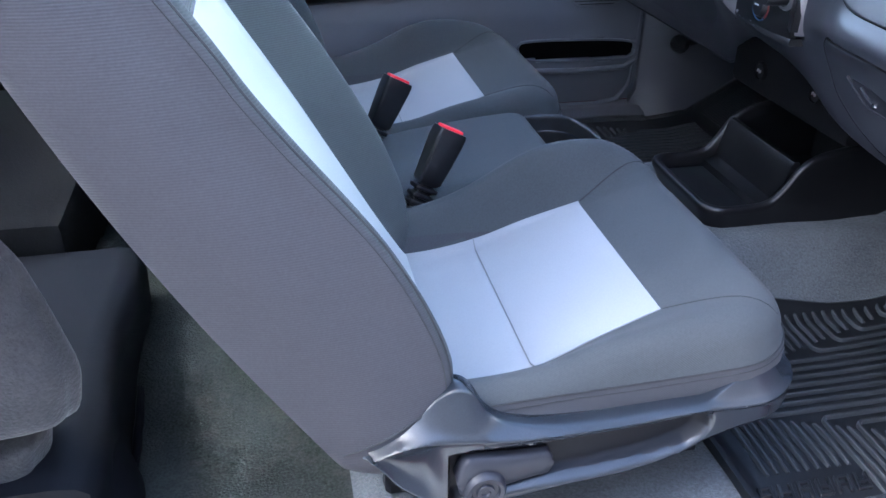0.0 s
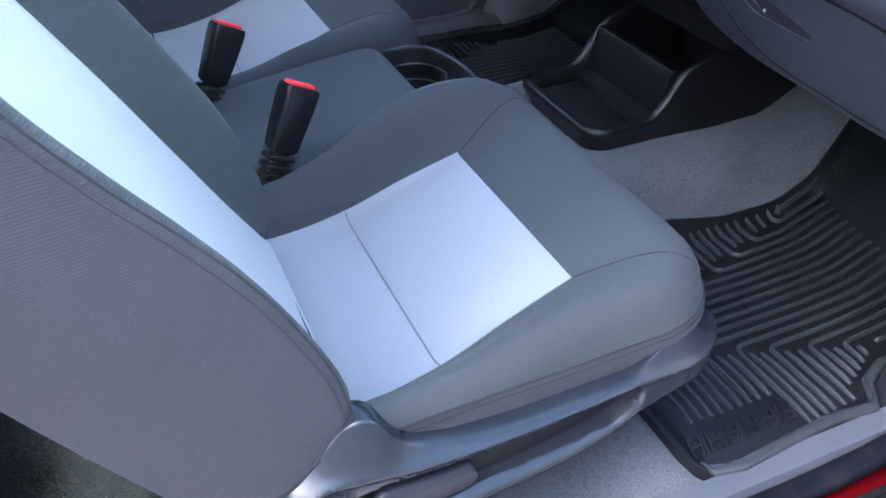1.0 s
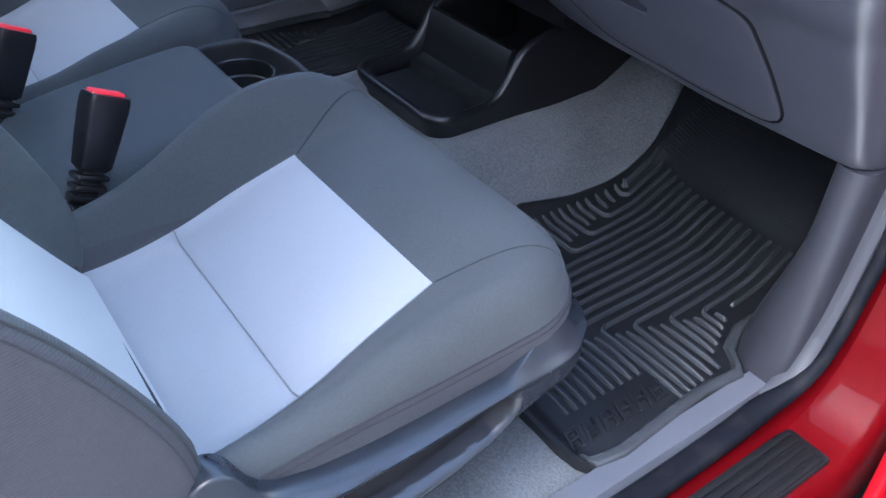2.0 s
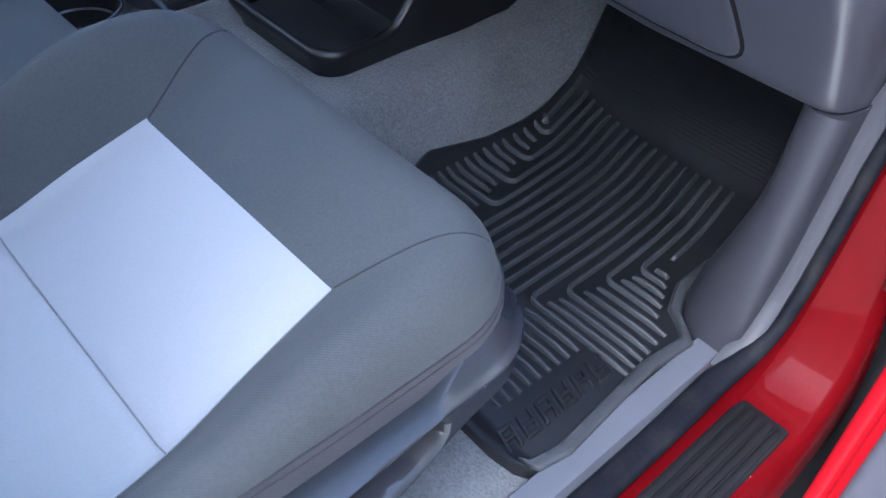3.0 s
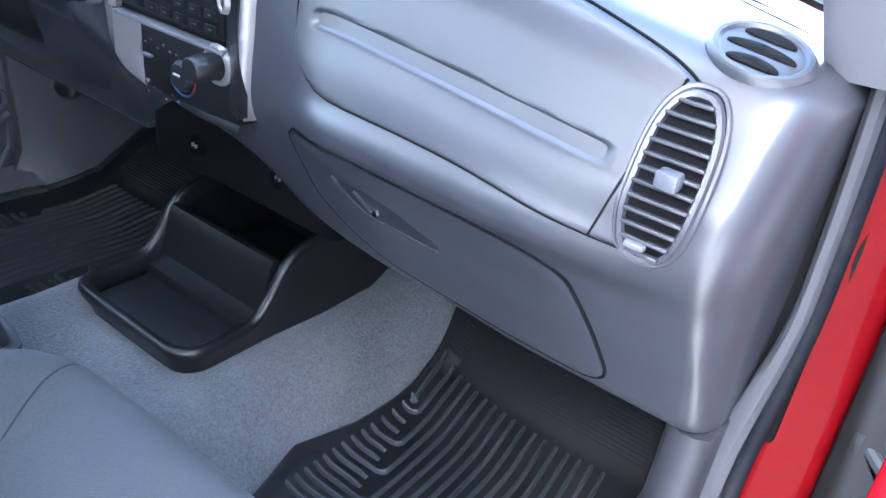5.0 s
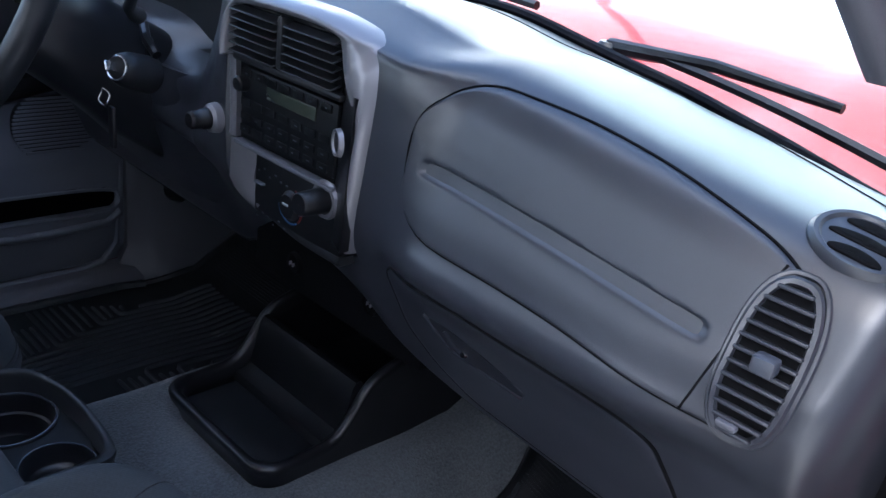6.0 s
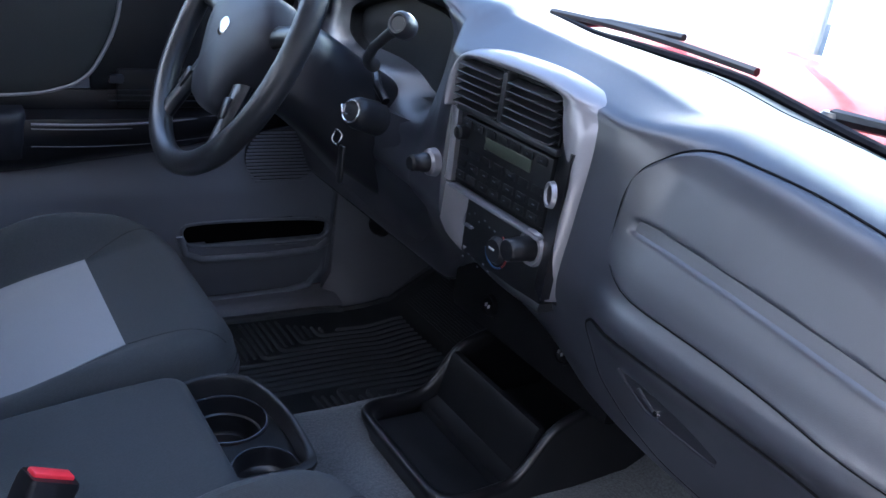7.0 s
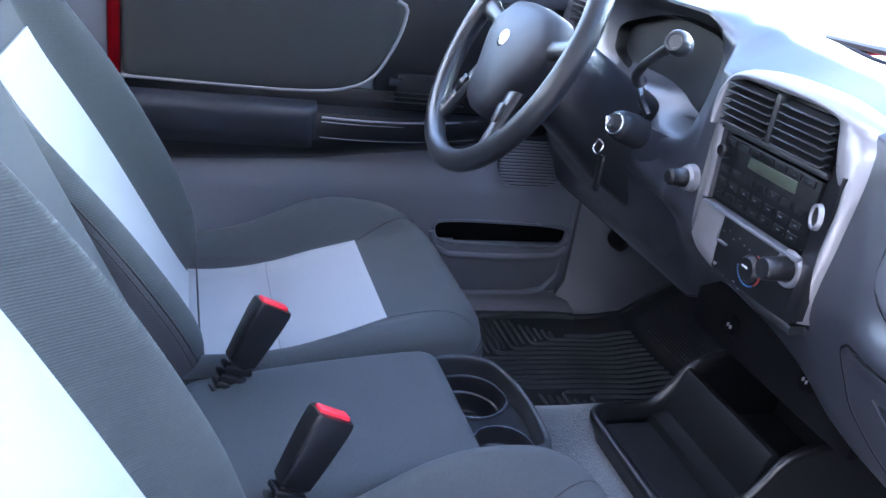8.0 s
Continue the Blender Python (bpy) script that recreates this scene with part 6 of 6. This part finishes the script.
            for bx, by, lx, ly in ((-0.0080, 0, 0.0052, 0.0265), (0.0068, 0, 0.0052, 0.0265), (0, 0.0105 * sgn * (1 if k % 2 else -1), 0.0160, 0.0050), (0, 0, 0.0160, 0.0045)):
                rbox(bm, bx, by, 0, lx, ly, 0.006, 0.0012, 1, Matrix.Translation((0.139 + 0.0253 * k, c.y, c.z + 0.0008)) @ sh)
            part("raised_block", bm, RUBBER, mat)
    return mat


build_mat("passenger_floor_mat", "black ribbed rubber all-weather passenger floor mat", 0.115, 0.80, -0.205, -0.594, True)
build_mat("driver_floor_mat", "black ribbed rubber all-weather driver floor mat", 0.16, 0.80, 0.265, 0.655, False)

# ---- driver door ----
ddoor = tagged(new("door_1"), "closed driver door with grey and black trim and red frame", "door", kind="structure")
DY = 0.722
bm = bmesh.new()


def door_face(x, z):
    belly = 0.012 * smooth_step(0.32, 0.25, z) * smooth_step(0.02, 0.10, z)
    return DY - belly


pock_o = soft_outline([(0.185, 0.182), (0.200, 0.148), (0.465, 0.142), (0.492, 0.160), (0.482, 0.192), (0.20, 0.200)], 6, 0.4)


def in_poly(px, pz, poly):
    inside = False
    n = len(poly)
    for k in range(n):
        (ax, az), (bx, bz) = poly[k], poly[k - 1]
        if (az > pz) != (bz > pz) and px < (bx - ax) * (pz - az) / (bz - az) + ax:
            inside = not inside
    return inside


nx, nz = 150, 110
grid = []
for i_ in range(nx + 1):
    row = []
    for j_ in range(nz + 1):
        x, z = -0.40 + 0.90 * i_ / nx, 0.035 + 0.60 * j_ / nz
        y = door_face(x, z)
        if in_poly(x, z, pock_o):
            y += 0.045
        corner = max(0.0, x - 0.44) ** 2 + max(0.0, 0.09 - z) ** 2
        row.append(bm.verts.new((x, y + 1.2 * corner, z)))
    grid.append(row)
for i_ in range(nx):
    for j_ in range(nz):
        bm.faces.new((grid[i_][j_], grid[i_ + 1][j_], grid[i_ + 1][j_ + 1], grid[i_][j_ + 1]))
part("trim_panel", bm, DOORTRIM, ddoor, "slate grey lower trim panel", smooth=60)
bm = bmesh.new()
tube(bm, [(x, DY - 0.012, z) for x, z in dense(pock_o, 0.01)], 0.0035, 6, closed=True)
part("pocket_rim", bm, DOORTRIM, ddoor)
bm = bmesh.new()
rbox(bm, 0.34, DY + 0.02, 0.168, 0.30, 0.03, 0.05, 0.01, 2)
part("pocket", bm, BLACKMATT, ddoor, "black map pocket")
bm = bmesh.new()
tube(bm, [(0.185, DY - 0.014, 0.175), (0.195, DY - 0.018, 0.140), (0.225, DY - 0.020, 0.126), (0.35, DY - 0.021, 0.122), (0.46, DY - 0.020, 0.126), (0.487, DY - 0.016, 0.142)], 0.007, 10)
part("pocket_lip", bm, DOORTRIM, ddoor)
bm = bmesh.new()
tube(bm, [(-0.39, DY - 0.006, 0.030), (0.40, DY - 0.006, 0.030), (0.455, DY - 0.006, 0.040), (0.482, DY - 0.006, 0.075), (0.492, DY - 0.004, 0.20), (0.497, DY - 0.002, 0.40)], 0.007, 8)
part("door_edge", bm, DOORTRIM, ddoor)
bm = bmesh.new()
rbox(bm, 0.05, DY + 0.07, 0.31, 0.905, 0.10, 0.62, 0.02, 3)
part("door_shell", bm, RED, ddoor, "red painted door shell")
# armrest: long black moulding, a soft pad behind, a pull handle with bright edges in front
def arm_low(x):
    return smooth_table([(-0.40, 0.300), (-0.30, 0.302), (-0.06, 0.3155), (0.02, 0.326), (0.18, 0.345), (0.30, 0.365), (0.46, 0.385)], x)


bm = bmesh.new()
rows = []
for k in range(61):
    x = -0.395 + 0.86 * k / 60
    d = 0.058 * (1 - 0.55 * smooth_step(0.05, 0.40, x))
    zb, zt = arm_low(x), 0.409
    sec = [(-0.002, zb), (d * 0.45, zb + 0.006), (d * 0.72, zb + 0.022), (d * 0.86, zb + 0.5 * (zt - zb)), (d * 0.93, zt - 0.010), (d * 0.88, zt), (-0.002, zt + 0.006)]
    rows.append([Vector((x, DY - dd, z)) for dd, z in sec])
rings(bm, rows)
arm = part("armrest", bm, BLACK, ddoor, "black moulded armrest", smooth=60)
bm = bmesh.new()
rows = []
for k in range(31):
    x = -0.393 + 0.325 * k / 30
    e = 1 - 0.25 * smooth_step(0.96, 1.0, k / 30)
    sec = [(0.030, 0.335), (0.050, 0.345), (0.0605, 0.372), (0.066, 0.404), (0.0645, 0.414), (0.058, 0.4205), (0.030, 0.4225), (0.004, 0.4215), (0.004, 0.36)]
    rows.append([Vector((x, DY - dd * e, z)) for dd, z in sec])
rings(bm, rows)
part("armrest_pad", bm, RECESS, arm, "charcoal armrest pad", smooth=60)
for name_, rad, dz, dd in (("grip_edge", 0.0022, 0.0, 0.060), ("grip_edge", 0.0009, -0.008, 0.0585), ("grip_line", 0.0007, -0.038, 0.054)):
    bm = bmesh.new()
    tube(bm, [(-0.062 + 0.30 * k / 24, DY - dd + 0.028 * (k / 24) ** 2, 0.4045 + dz + 0.004 * (k / 24) ** 2 - 0.004 * math.sin(math.pi * k / 24)) for k in range(25)], rad, 8)
    part(name_, bm, SILVER, arm, "bright moulded edge")
bm = bmesh.new()
tube(bm, [(-0.39 + 0.86 * k / 40, DY - 0.005, arm_low(-0.39 + 0.86 * k / 40) - 0.0015) for k in range(41)], 0.0022, 6)
part("trim_line", bm, TRIM, ddoor)
# lock and handle recess
bm = bmesh.new()
rbox(bm, 0.175, DY - 0.012, 0.452, 0.20, 0.012, 0.066, 0.005, 2)
pod = part("switch_pod", bm, SATINBLACK, ddoor, "black handle and switch recess")
for k in range(3):
    box("switch", (0.135, DY - 0.020, 0.432 + 0.009 * k), (0.15, 0.005, 0.0016), DARKPLASTIC, pod, r=0.0006)
bm = bmesh.new()
rbox(bm, 0.072, DY - 0.024, 0.470, 0.024, 0.012, 0.014, 0.003, 2)
part("lock_knob", bm, RECESS, pod)
# upper padded panel
up_o = soft_outline([(-0.397, 0.55), (-0.397, 0.443), (-0.38, 0.441), (-0.06, 0.437), (0.03, 0.462), (0.075, 0.55), (0.085, 0.625), (-0.397, 0.625)], 6, 0.4)
bm = bmesh.new()
rows = []
pp = dense(up_o, 0.015)
for f, d in ((0.05, 0.018), (0.5, 0.018), (0.93, 0.018), (0.965, 0.0165), (0.985, 0.012), (1.0, 0.002)):
    rows.append([Vector((-0.16 + (x + 0.16) * f, DY - d, 0.53 + (z - 0.53) * f)) for x, z in pp])
rings(bm, rows)
part("upper_panel", bm, PANELCLOTH, ddoor, "charcoal padded upper door panel")
box("upper_rail", (0.045, DY - 0.002, 0.430), (0.875, 0.012, 0.036), BLACK, ddoor, r=0.004, label="black rail above the armrest")
bm = bmesh.new()
tube(bm, [(-0.397, DY - 0.012, 0.441)] + [(x, DY - 0.012, z) for x, z in pp if -0.385 < x and (z < 0.60 or x > 0.06) and not (z > 0.5 and x < 0.0)], 0.0036, 8)
part("piping", bm, SILVER, ddoor, "pale rounded piping")
bm = bmesh.new()
rbox(bm, 0.265, DY - 0.004, 0.537, 0.46, 0.016, 0.18, 0.006, 2)
part("front_panel", bm, SATINBLACK, ddoor, "black front door panel")
# speaker grille
sp_m = thing("door_speaker", "ribbed speaker grille in the driver door", "speaker")
# dark backing plate stands in for the shade in the grille slots
bm = bmesh.new()
rows = []
for f, dd in ((1.0, -0.004), (1.0, 0.0118), (0.97, 0.0128), (0.2, 0.0128)):
    rows.append([Vector((0.377 + f * 0.071 * math.copysign(abs(math.cos(q)) ** 0.7, math.cos(q)), DY - dd, 0.324 + f * 0.0505 * math.copysign(abs(math.sin(q)) ** 0.8, math.sin(q)))) for q in (math.tau * k / 40 for k in range(40))])
rings(bm, rows)
part("grille_backing", bm, RECESS, sp_m, "dark plate standing for the shaded slots between grille bars")
for k in range(15):
    z = 0.276 + 0.0068 * k
    w_ = 0.074 * math.sqrt(1 - 0.62 * ((z - 0.324) / 0.052) ** 2)
    bm = bmesh.new()
    rbox(bm, 0.375 + 0.004 * k / 14, DY - 0.0145, z, 2 * w_, 0.004, 0.0042, 0.001, 1)
    part("grille_bar", bm, DOORTRIM, sp_m)
# door window and its belt rail
box("belt_rail", (0.05, DY + 0.03, 0.640), (0.90, 0.09, 0.03), PLASTIC, ddoor, r=0.01)
bm = bmesh.new()
sheet(bm, lambda u, v: Vector((-0.38 + 0.80 * u - 0.30 * v * u, DY + 0.04 - 0.06 * v, 0.65 + 0.53 * v)), 2, 2, (0, 0.004, 0))
dg = part("pane", bm, GLASS, ddoor, "clear door glass")
dg.visible_shadow = False
tagged(box("pillar", (-0.408, DY + 0.012, 0.66), (0.020, 0.05, 0.44), RED, r=0.004), "red painted rear edge of the driver door", "door edge", kind="structure")

# ---- open passenger door ----
pdoor = tagged(new("door_2"), "open passenger door with red shell and grey trim", "door", kind="structure")
PDM = Matrix.Translation((0.405, -0.750, -0.02)) @ pose(0, 0, 0, 0, 0, 68)
# local x runs from the hinge outwards along minus x, inner face on plus y side after turning
bm = bmesh.new()
rbox(bm, -0.50, -0.048, 0.20, 1.0, 0.09, 0.92, 0.022, 3, PDM)
part("door_shell", bm, RED, pdoor, "red painted door shell")
# rolled flange along the hinge side
bm = bmesh.new()
tube(bm, [PDM @ Vector((-0.012, -0.004, z)) for z in (-0.24 + 0.08 * k for k in range(12))], 0.011, 14)
part("door_flange", bm, RED, pdoor, "red rolled door edge")
bm = bmesh.new()
rbox(bm, -0.515, 0.010, 0.20, 0.95, 0.034, 0.84, 0.016, 4, PDM)
tp = part("trim_panel", bm, KICK, pdoor, "grey plastic trim panel")
# raised oval moulding round a dark recess
bm = bmesh.new()
om = PDM @ Matrix.Translation((-0.125, 0.026, 0.13)) @ pose(0, 0, 0, -90, 0, 0)
rows = []
for f, h in ((0.45, 0.004), (0.48, 0.014), (0.56, 0.019), (0.75, 0.018), (0.92, 0.012), (1.0, 0.0)):
    rows.append([om @ Vector((0.062 * f * math.cos(q), 0.085 * f * math.sin(q), h)) for q in (2 * math.pi * j / 40 for j in range(40))])
rings(bm, rows, cap=False)
part("moulding", bm, TRIM, tp, "pale grey raised oval moulding")
# flat black disc stands in for the shade inside the recess
bm = bmesh.new()
lathe(bm, [(0.0005, 0.003), (0.029, 0.003), (0.030, 0.005)], 32, om @ Matrix.Diagonal((0.95, 1.28, 1, 1)))
part("cup_recess", bm, BLACKMATT, tp, "dark round recess")
# solid black box in place of the shade between pillar and open door
tagged(box("hinge_gap_filler", (0.555, -0.739, 0.10), (0.15, 0.054, 0.90), BLACKMATT, r=0.006), "black box standing in for shade behind the door hinge", "door gap", kind="structure")
for z in (0.150,):
    bm = bmesh.new()
    rbox(bm, 0.452, -0.722, z + 0.004, 0.012, 0.026, 0.052, 0.005, 2, None)
    rbox(bm, 0.462, -0.738, z + 0.030, 0.034, 0.034, 0.012, 0.004, 2, None)
    rbox(bm, 0.466, -0.740, z - 0.028, 0.030, 0.030, 0.010, 0.004, 2, None)
    plate = part("hinge_plate", bm, REDMATT, pdoor, "dull red steel hinge plate")
    bm = bmesh.new()
    tube(bm, [(0.452, -0.739, z - 0.036), (0.452, -0.739, z + 0.044)], 0.0085, 14)
    part("hinge_pin", bm, RUBBER, plate, "dark steel pin")
    bm = bmesh.new()
    rbox(bm, 0.445, -0.719, z + 0.004, 0.004, 0.012, 0.030, 0.0015, 1)
    part("hinge_leaf", bm, KICK, plate, "worn grey edge")
    for dz in (-0.012, 0.016):
        bm = bmesh.new()
        lathe(bm, [(0.0005, 0.006), (0.0045, 0.006), (0.0060, 0.004), (0.0065, 0.0)], 6, Matrix.Translation((0.447, -0.731, z + dz)) @ pose(0, 0, 0, 0, -90, 0))
        part("bolt", bm, RUBBER, plate, "dull dark bolt head")
strap = thing("door_check_strap", "black steel check strap between pillar and open door", "door strap")
bm = bmesh.new()
rbox(bm, 0.505, -0.728, 0.305, 0.05, 0.016, 0.030, 0.004, 2)
part("bracket", bm, BLACK, strap)
bm = bmesh.new()
tube(bm, [(0.50, -0.730, 0.305), (0.480, -0.742, 0.302), (0.455, -0.765, 0.298)], 0.006, 8)
part("bar", bm, RUBBER, strap)
# front wing beyond the door gap
bm = bmesh.new()
rows = []
for k in range(12):
    t = k / 11
    x = 0.62 + 1.29 * t
    rows.append([Vector((x, y - 0.0, z)) for y, z in ((-0.76, -0.35), (-0.80, -0.10), (-0.805, 0.20), (-0.80, 0.38 + 0.02 * t), (-0.785, 0.43 + 0.01 * t), (-0.74, 0.455 + 0.01 * t), (-0.70, 0.45), (-0.70, -0.35))])
rings(bm, rows)
tagged(part("front_wing", bm, RED), "red painted front wing", "body panel", kind="structure")

# ---- bonnet, cowl, wipers, windscreen ----
def hood_z(x, y):
    return 0.575 + 0.055 * smooth_step(0.70, 1.15, x) - 0.06 * smooth_step(1.25, 2.0, x) - 0.06 * (abs(y - 0.02) / 0.7) ** 3 + 0.015 * smooth_step(0.30, 0.40, abs(y - 0.02)) * (1 - smooth_step(0.5, 0.6, abs(y - 0.02)))


bm = bmesh.new()
sheet(bm, lambda u, v: Vector((0.74 + 1.15 * u - 0.08 * (2 * v - 1) ** 2, -0.69 + 1.42 * v, hood_z(0.74 + 1.15 * u, -0.69 + 1.42 * v))), 40, 40, (0, 0, -0.02))
tagged(part("bonnet", bm, BONNETRED), "glossy red bonnet seen through the windscreen", "bonnet", kind="structure")
bm = bmesh.new()
sheet(bm, lambda u, v: Vector((0.60 + 0.15 * u - 0.08 * (2 * v - 1) ** 2, -0.66 + 1.36 * v, 0.600 - 0.02 * u - 0.06 * (2 * v - 1) ** 2)), 6, 20, (0, 0, -0.02))
tagged(part("cowl", bm, REDMATT), "red painted cowl at the foot of the windscreen", "cowl", kind="structure")


def ws(u, v):
    y = -0.66 + 1.38 * u
    bow = 1 - (2 * u - 1) ** 2
    return Vector((0.505 + 0.105 * bow - (0.54 + 0.02 * bow) * v, y * (1 - 0.10 * v), 0.600 + 0.045 * bow + 0.55 * v))


screen = tagged(new("window_2"), "clear curved windscreen above the dashboard", "window", kind="structure")
bm = bmesh.new()
sheet(bm, ws, 20, 8, (0.004, 0, 0.003))
pane = part("pane", bm, SCREENGLASS, screen, "clear glass")
pane.visible_shadow = False
bm = bmesh.new()
tube(bm, [Vector((profile(y)[-1][0] + 0.010, y, profile(y)[-1][1] + 0.003)) for y in (-0.62 + 0.02 * k for k in range(66))], 0.0065, 8)
part("lower_seal", bm, SEAL, screen, "black glass edge")


def build_wiper(p0, p1, p2, p3):
    w_ = thing("windscreen_wiper", "black windscreen wiper arm and blade parked on the glass", "wiper", "wipers")
    bm = bmesh.new()
    tube(bm, [p0, Vector(p0).lerp(Vector(p1), 0.5) + Vector((0, 0, 0.008)), p1], [0.010, 0.007, 0.005], 8)
    part("arm", bm, BLACK, w_)
    bm = bmesh.new()
    tube(bm, [Vector(p2).lerp(Vector(p3), k / 10) + Vector((0, 0, 0.006 * math.sin(math.pi * k / 10))) for k in range(11)], 0.006, 6)
    bl = part("blade", bm, BLACK, w_)
    bm = bmesh.new()
    lathe(bm, [(0.0005, 0.006), (0.012, 0.005), (0.016, 0.0), (0.016, -0.012)], 16, Matrix.Translation(p0))
    part("pivot", bm, BLACK, w_)
    return w_


build_wiper((0.655, -0.19, 0.648), (0.630, -0.47, 0.652), (0.648, -0.255, 0.652), (0.60, -0.60, 0.606))
build_wiper((0.69, 0.38, 0.655), (0.665, 0.06, 0.688), (0.68, 0.36, 0.672), (0.655, -0.075, 0.672))

# ---- grab handle on the windscreen pillar ----
grab = thing("grab_handle", "grey plastic grab handle on the windscreen pillar", "grab handle")
bm = bmesh.new()
tube(bm, [(0.375, -0.615, 0.735), (0.345, -0.578, 0.735), (0.30, -0.565, 0.775), (0.22, -0.555, 0.86), (0.17, -0.562, 0.93), (0.15, -0.59, 0.96)], [0.018, 0.016, 0.014, 0.014, 0.016, 0.018], 12)
part("grip", bm, PLASTIC, grab)

# ---- rear cab ----
jump = thing("rear_seat", "folded grey velour rear jump seat at the cab side", "jump seat")
side_m = Matrix(((1, 0, 0, 0), (0, 0, -1, 0), (0, 1, 0, 0), (0, 0, 0, 1)))
bm = bmesh.new()
pillow(bm, soft_outline([(-0.655, 0.176), (-0.616, 0.184), (-0.606, 0.236), (-0.620, 0.298), (-0.637, 0.355), (-0.665, 0.40), (-0.75, 0.445), (-0.98, 0.44), (-0.98, 0.158)], 6, 0.3), lambda x, y: 0.500 - 0.02 * smooth_step(0.25, 0.42, y), lambda x, y: 0.435, roll=0.035, m=side_m, inner=14)
part("cushion", bm, VELOUR, jump)
bm = bmesh.new()
pillow(bm, soft_outline([(-0.700, 0.0), (-0.690, 0.05), (-0.668, 0.100), (-0.656, 0.156), (-0.76, 0.157), (-0.98, 0.157), (-0.98, 0.0)], 5, 0.2), lambda x, y: 0.480, lambda x, y: 0.40, roll=0.018, m=side_m, inner=12)
part("base", bm, VELOUR, jump)
bm = bmesh.new()
tube(bm, [(-0.700, -0.505, 0.088), (-0.710, -0.512, 0.06), (-0.706, -0.515, 0.04), (-0.692, -0.516, 0.012)], 0.006, 8)
part("torn_edge", bm, VELOUR, jump, "frayed carpet edge")

tagged(box("trim", (-0.93, 0.34, 0.08), (0.44, 0.66, 0.17), REARTRIM, r=0.02), "carpeted step along the cab back wall, coloured dark for shade", "rear step", kind="structure")

liner = thing("storage_tray", "black ribbed rubber rear floor liner over the storage well", "floor liner")
bm = bmesh.new()
rows = []
for k in range(31):
    t = k / 30
    y = -0.50 + 0.50 * t
    back = 0.006 * math.sin(9 * t)
    sec = [(-0.95, 0.0), (-0.95, 0.118), (-0.64, 0.122), (-0.618, 0.119), (-0.606, 0.110), (-0.604, 0.080), (-0.606, 0.035), (-0.603, 0.003), (-0.603, -0.004)]
    rows.append([Vector((x + back * smooth_step(-0.9, -0.64, x), y, z)) for x, z in sec])
rings(bm, rows)
part("liner_shell", bm, LINER, liner, smooth=50)
bm = bmesh.new()
tube(bm, [(-0.602 + 0.006 * math.sin(9 * (0.02 + 0.66 * k / 35)), -0.48 + 0.47 * k / 30, 0.006 + 0.002 * math.sin(k * 1.7)) for k in range(31)], 0.006, 8)
part("liner_lip", bm, LINER, liner, "curled lower edge of the liner")
bm = bmesh.new()
rows = []
for k in range(13):
    t = k / 12
    y = -0.46 + 0.10 * t
    rows.append([Vector((-0.640 + 0.012 * math.sin(3 * t) + dx, y, z)) for dx, z in ((0.0, 0.117), (0.018, 0.109), (0.030, 0.085), (0.046, 0.03), (0.050, 0.004), (0.044, 0.004), (0.026, 0.07))])
rings(bm, rows)
part("liner_fold", bm, LINER, liner, "folded corner of the liner")
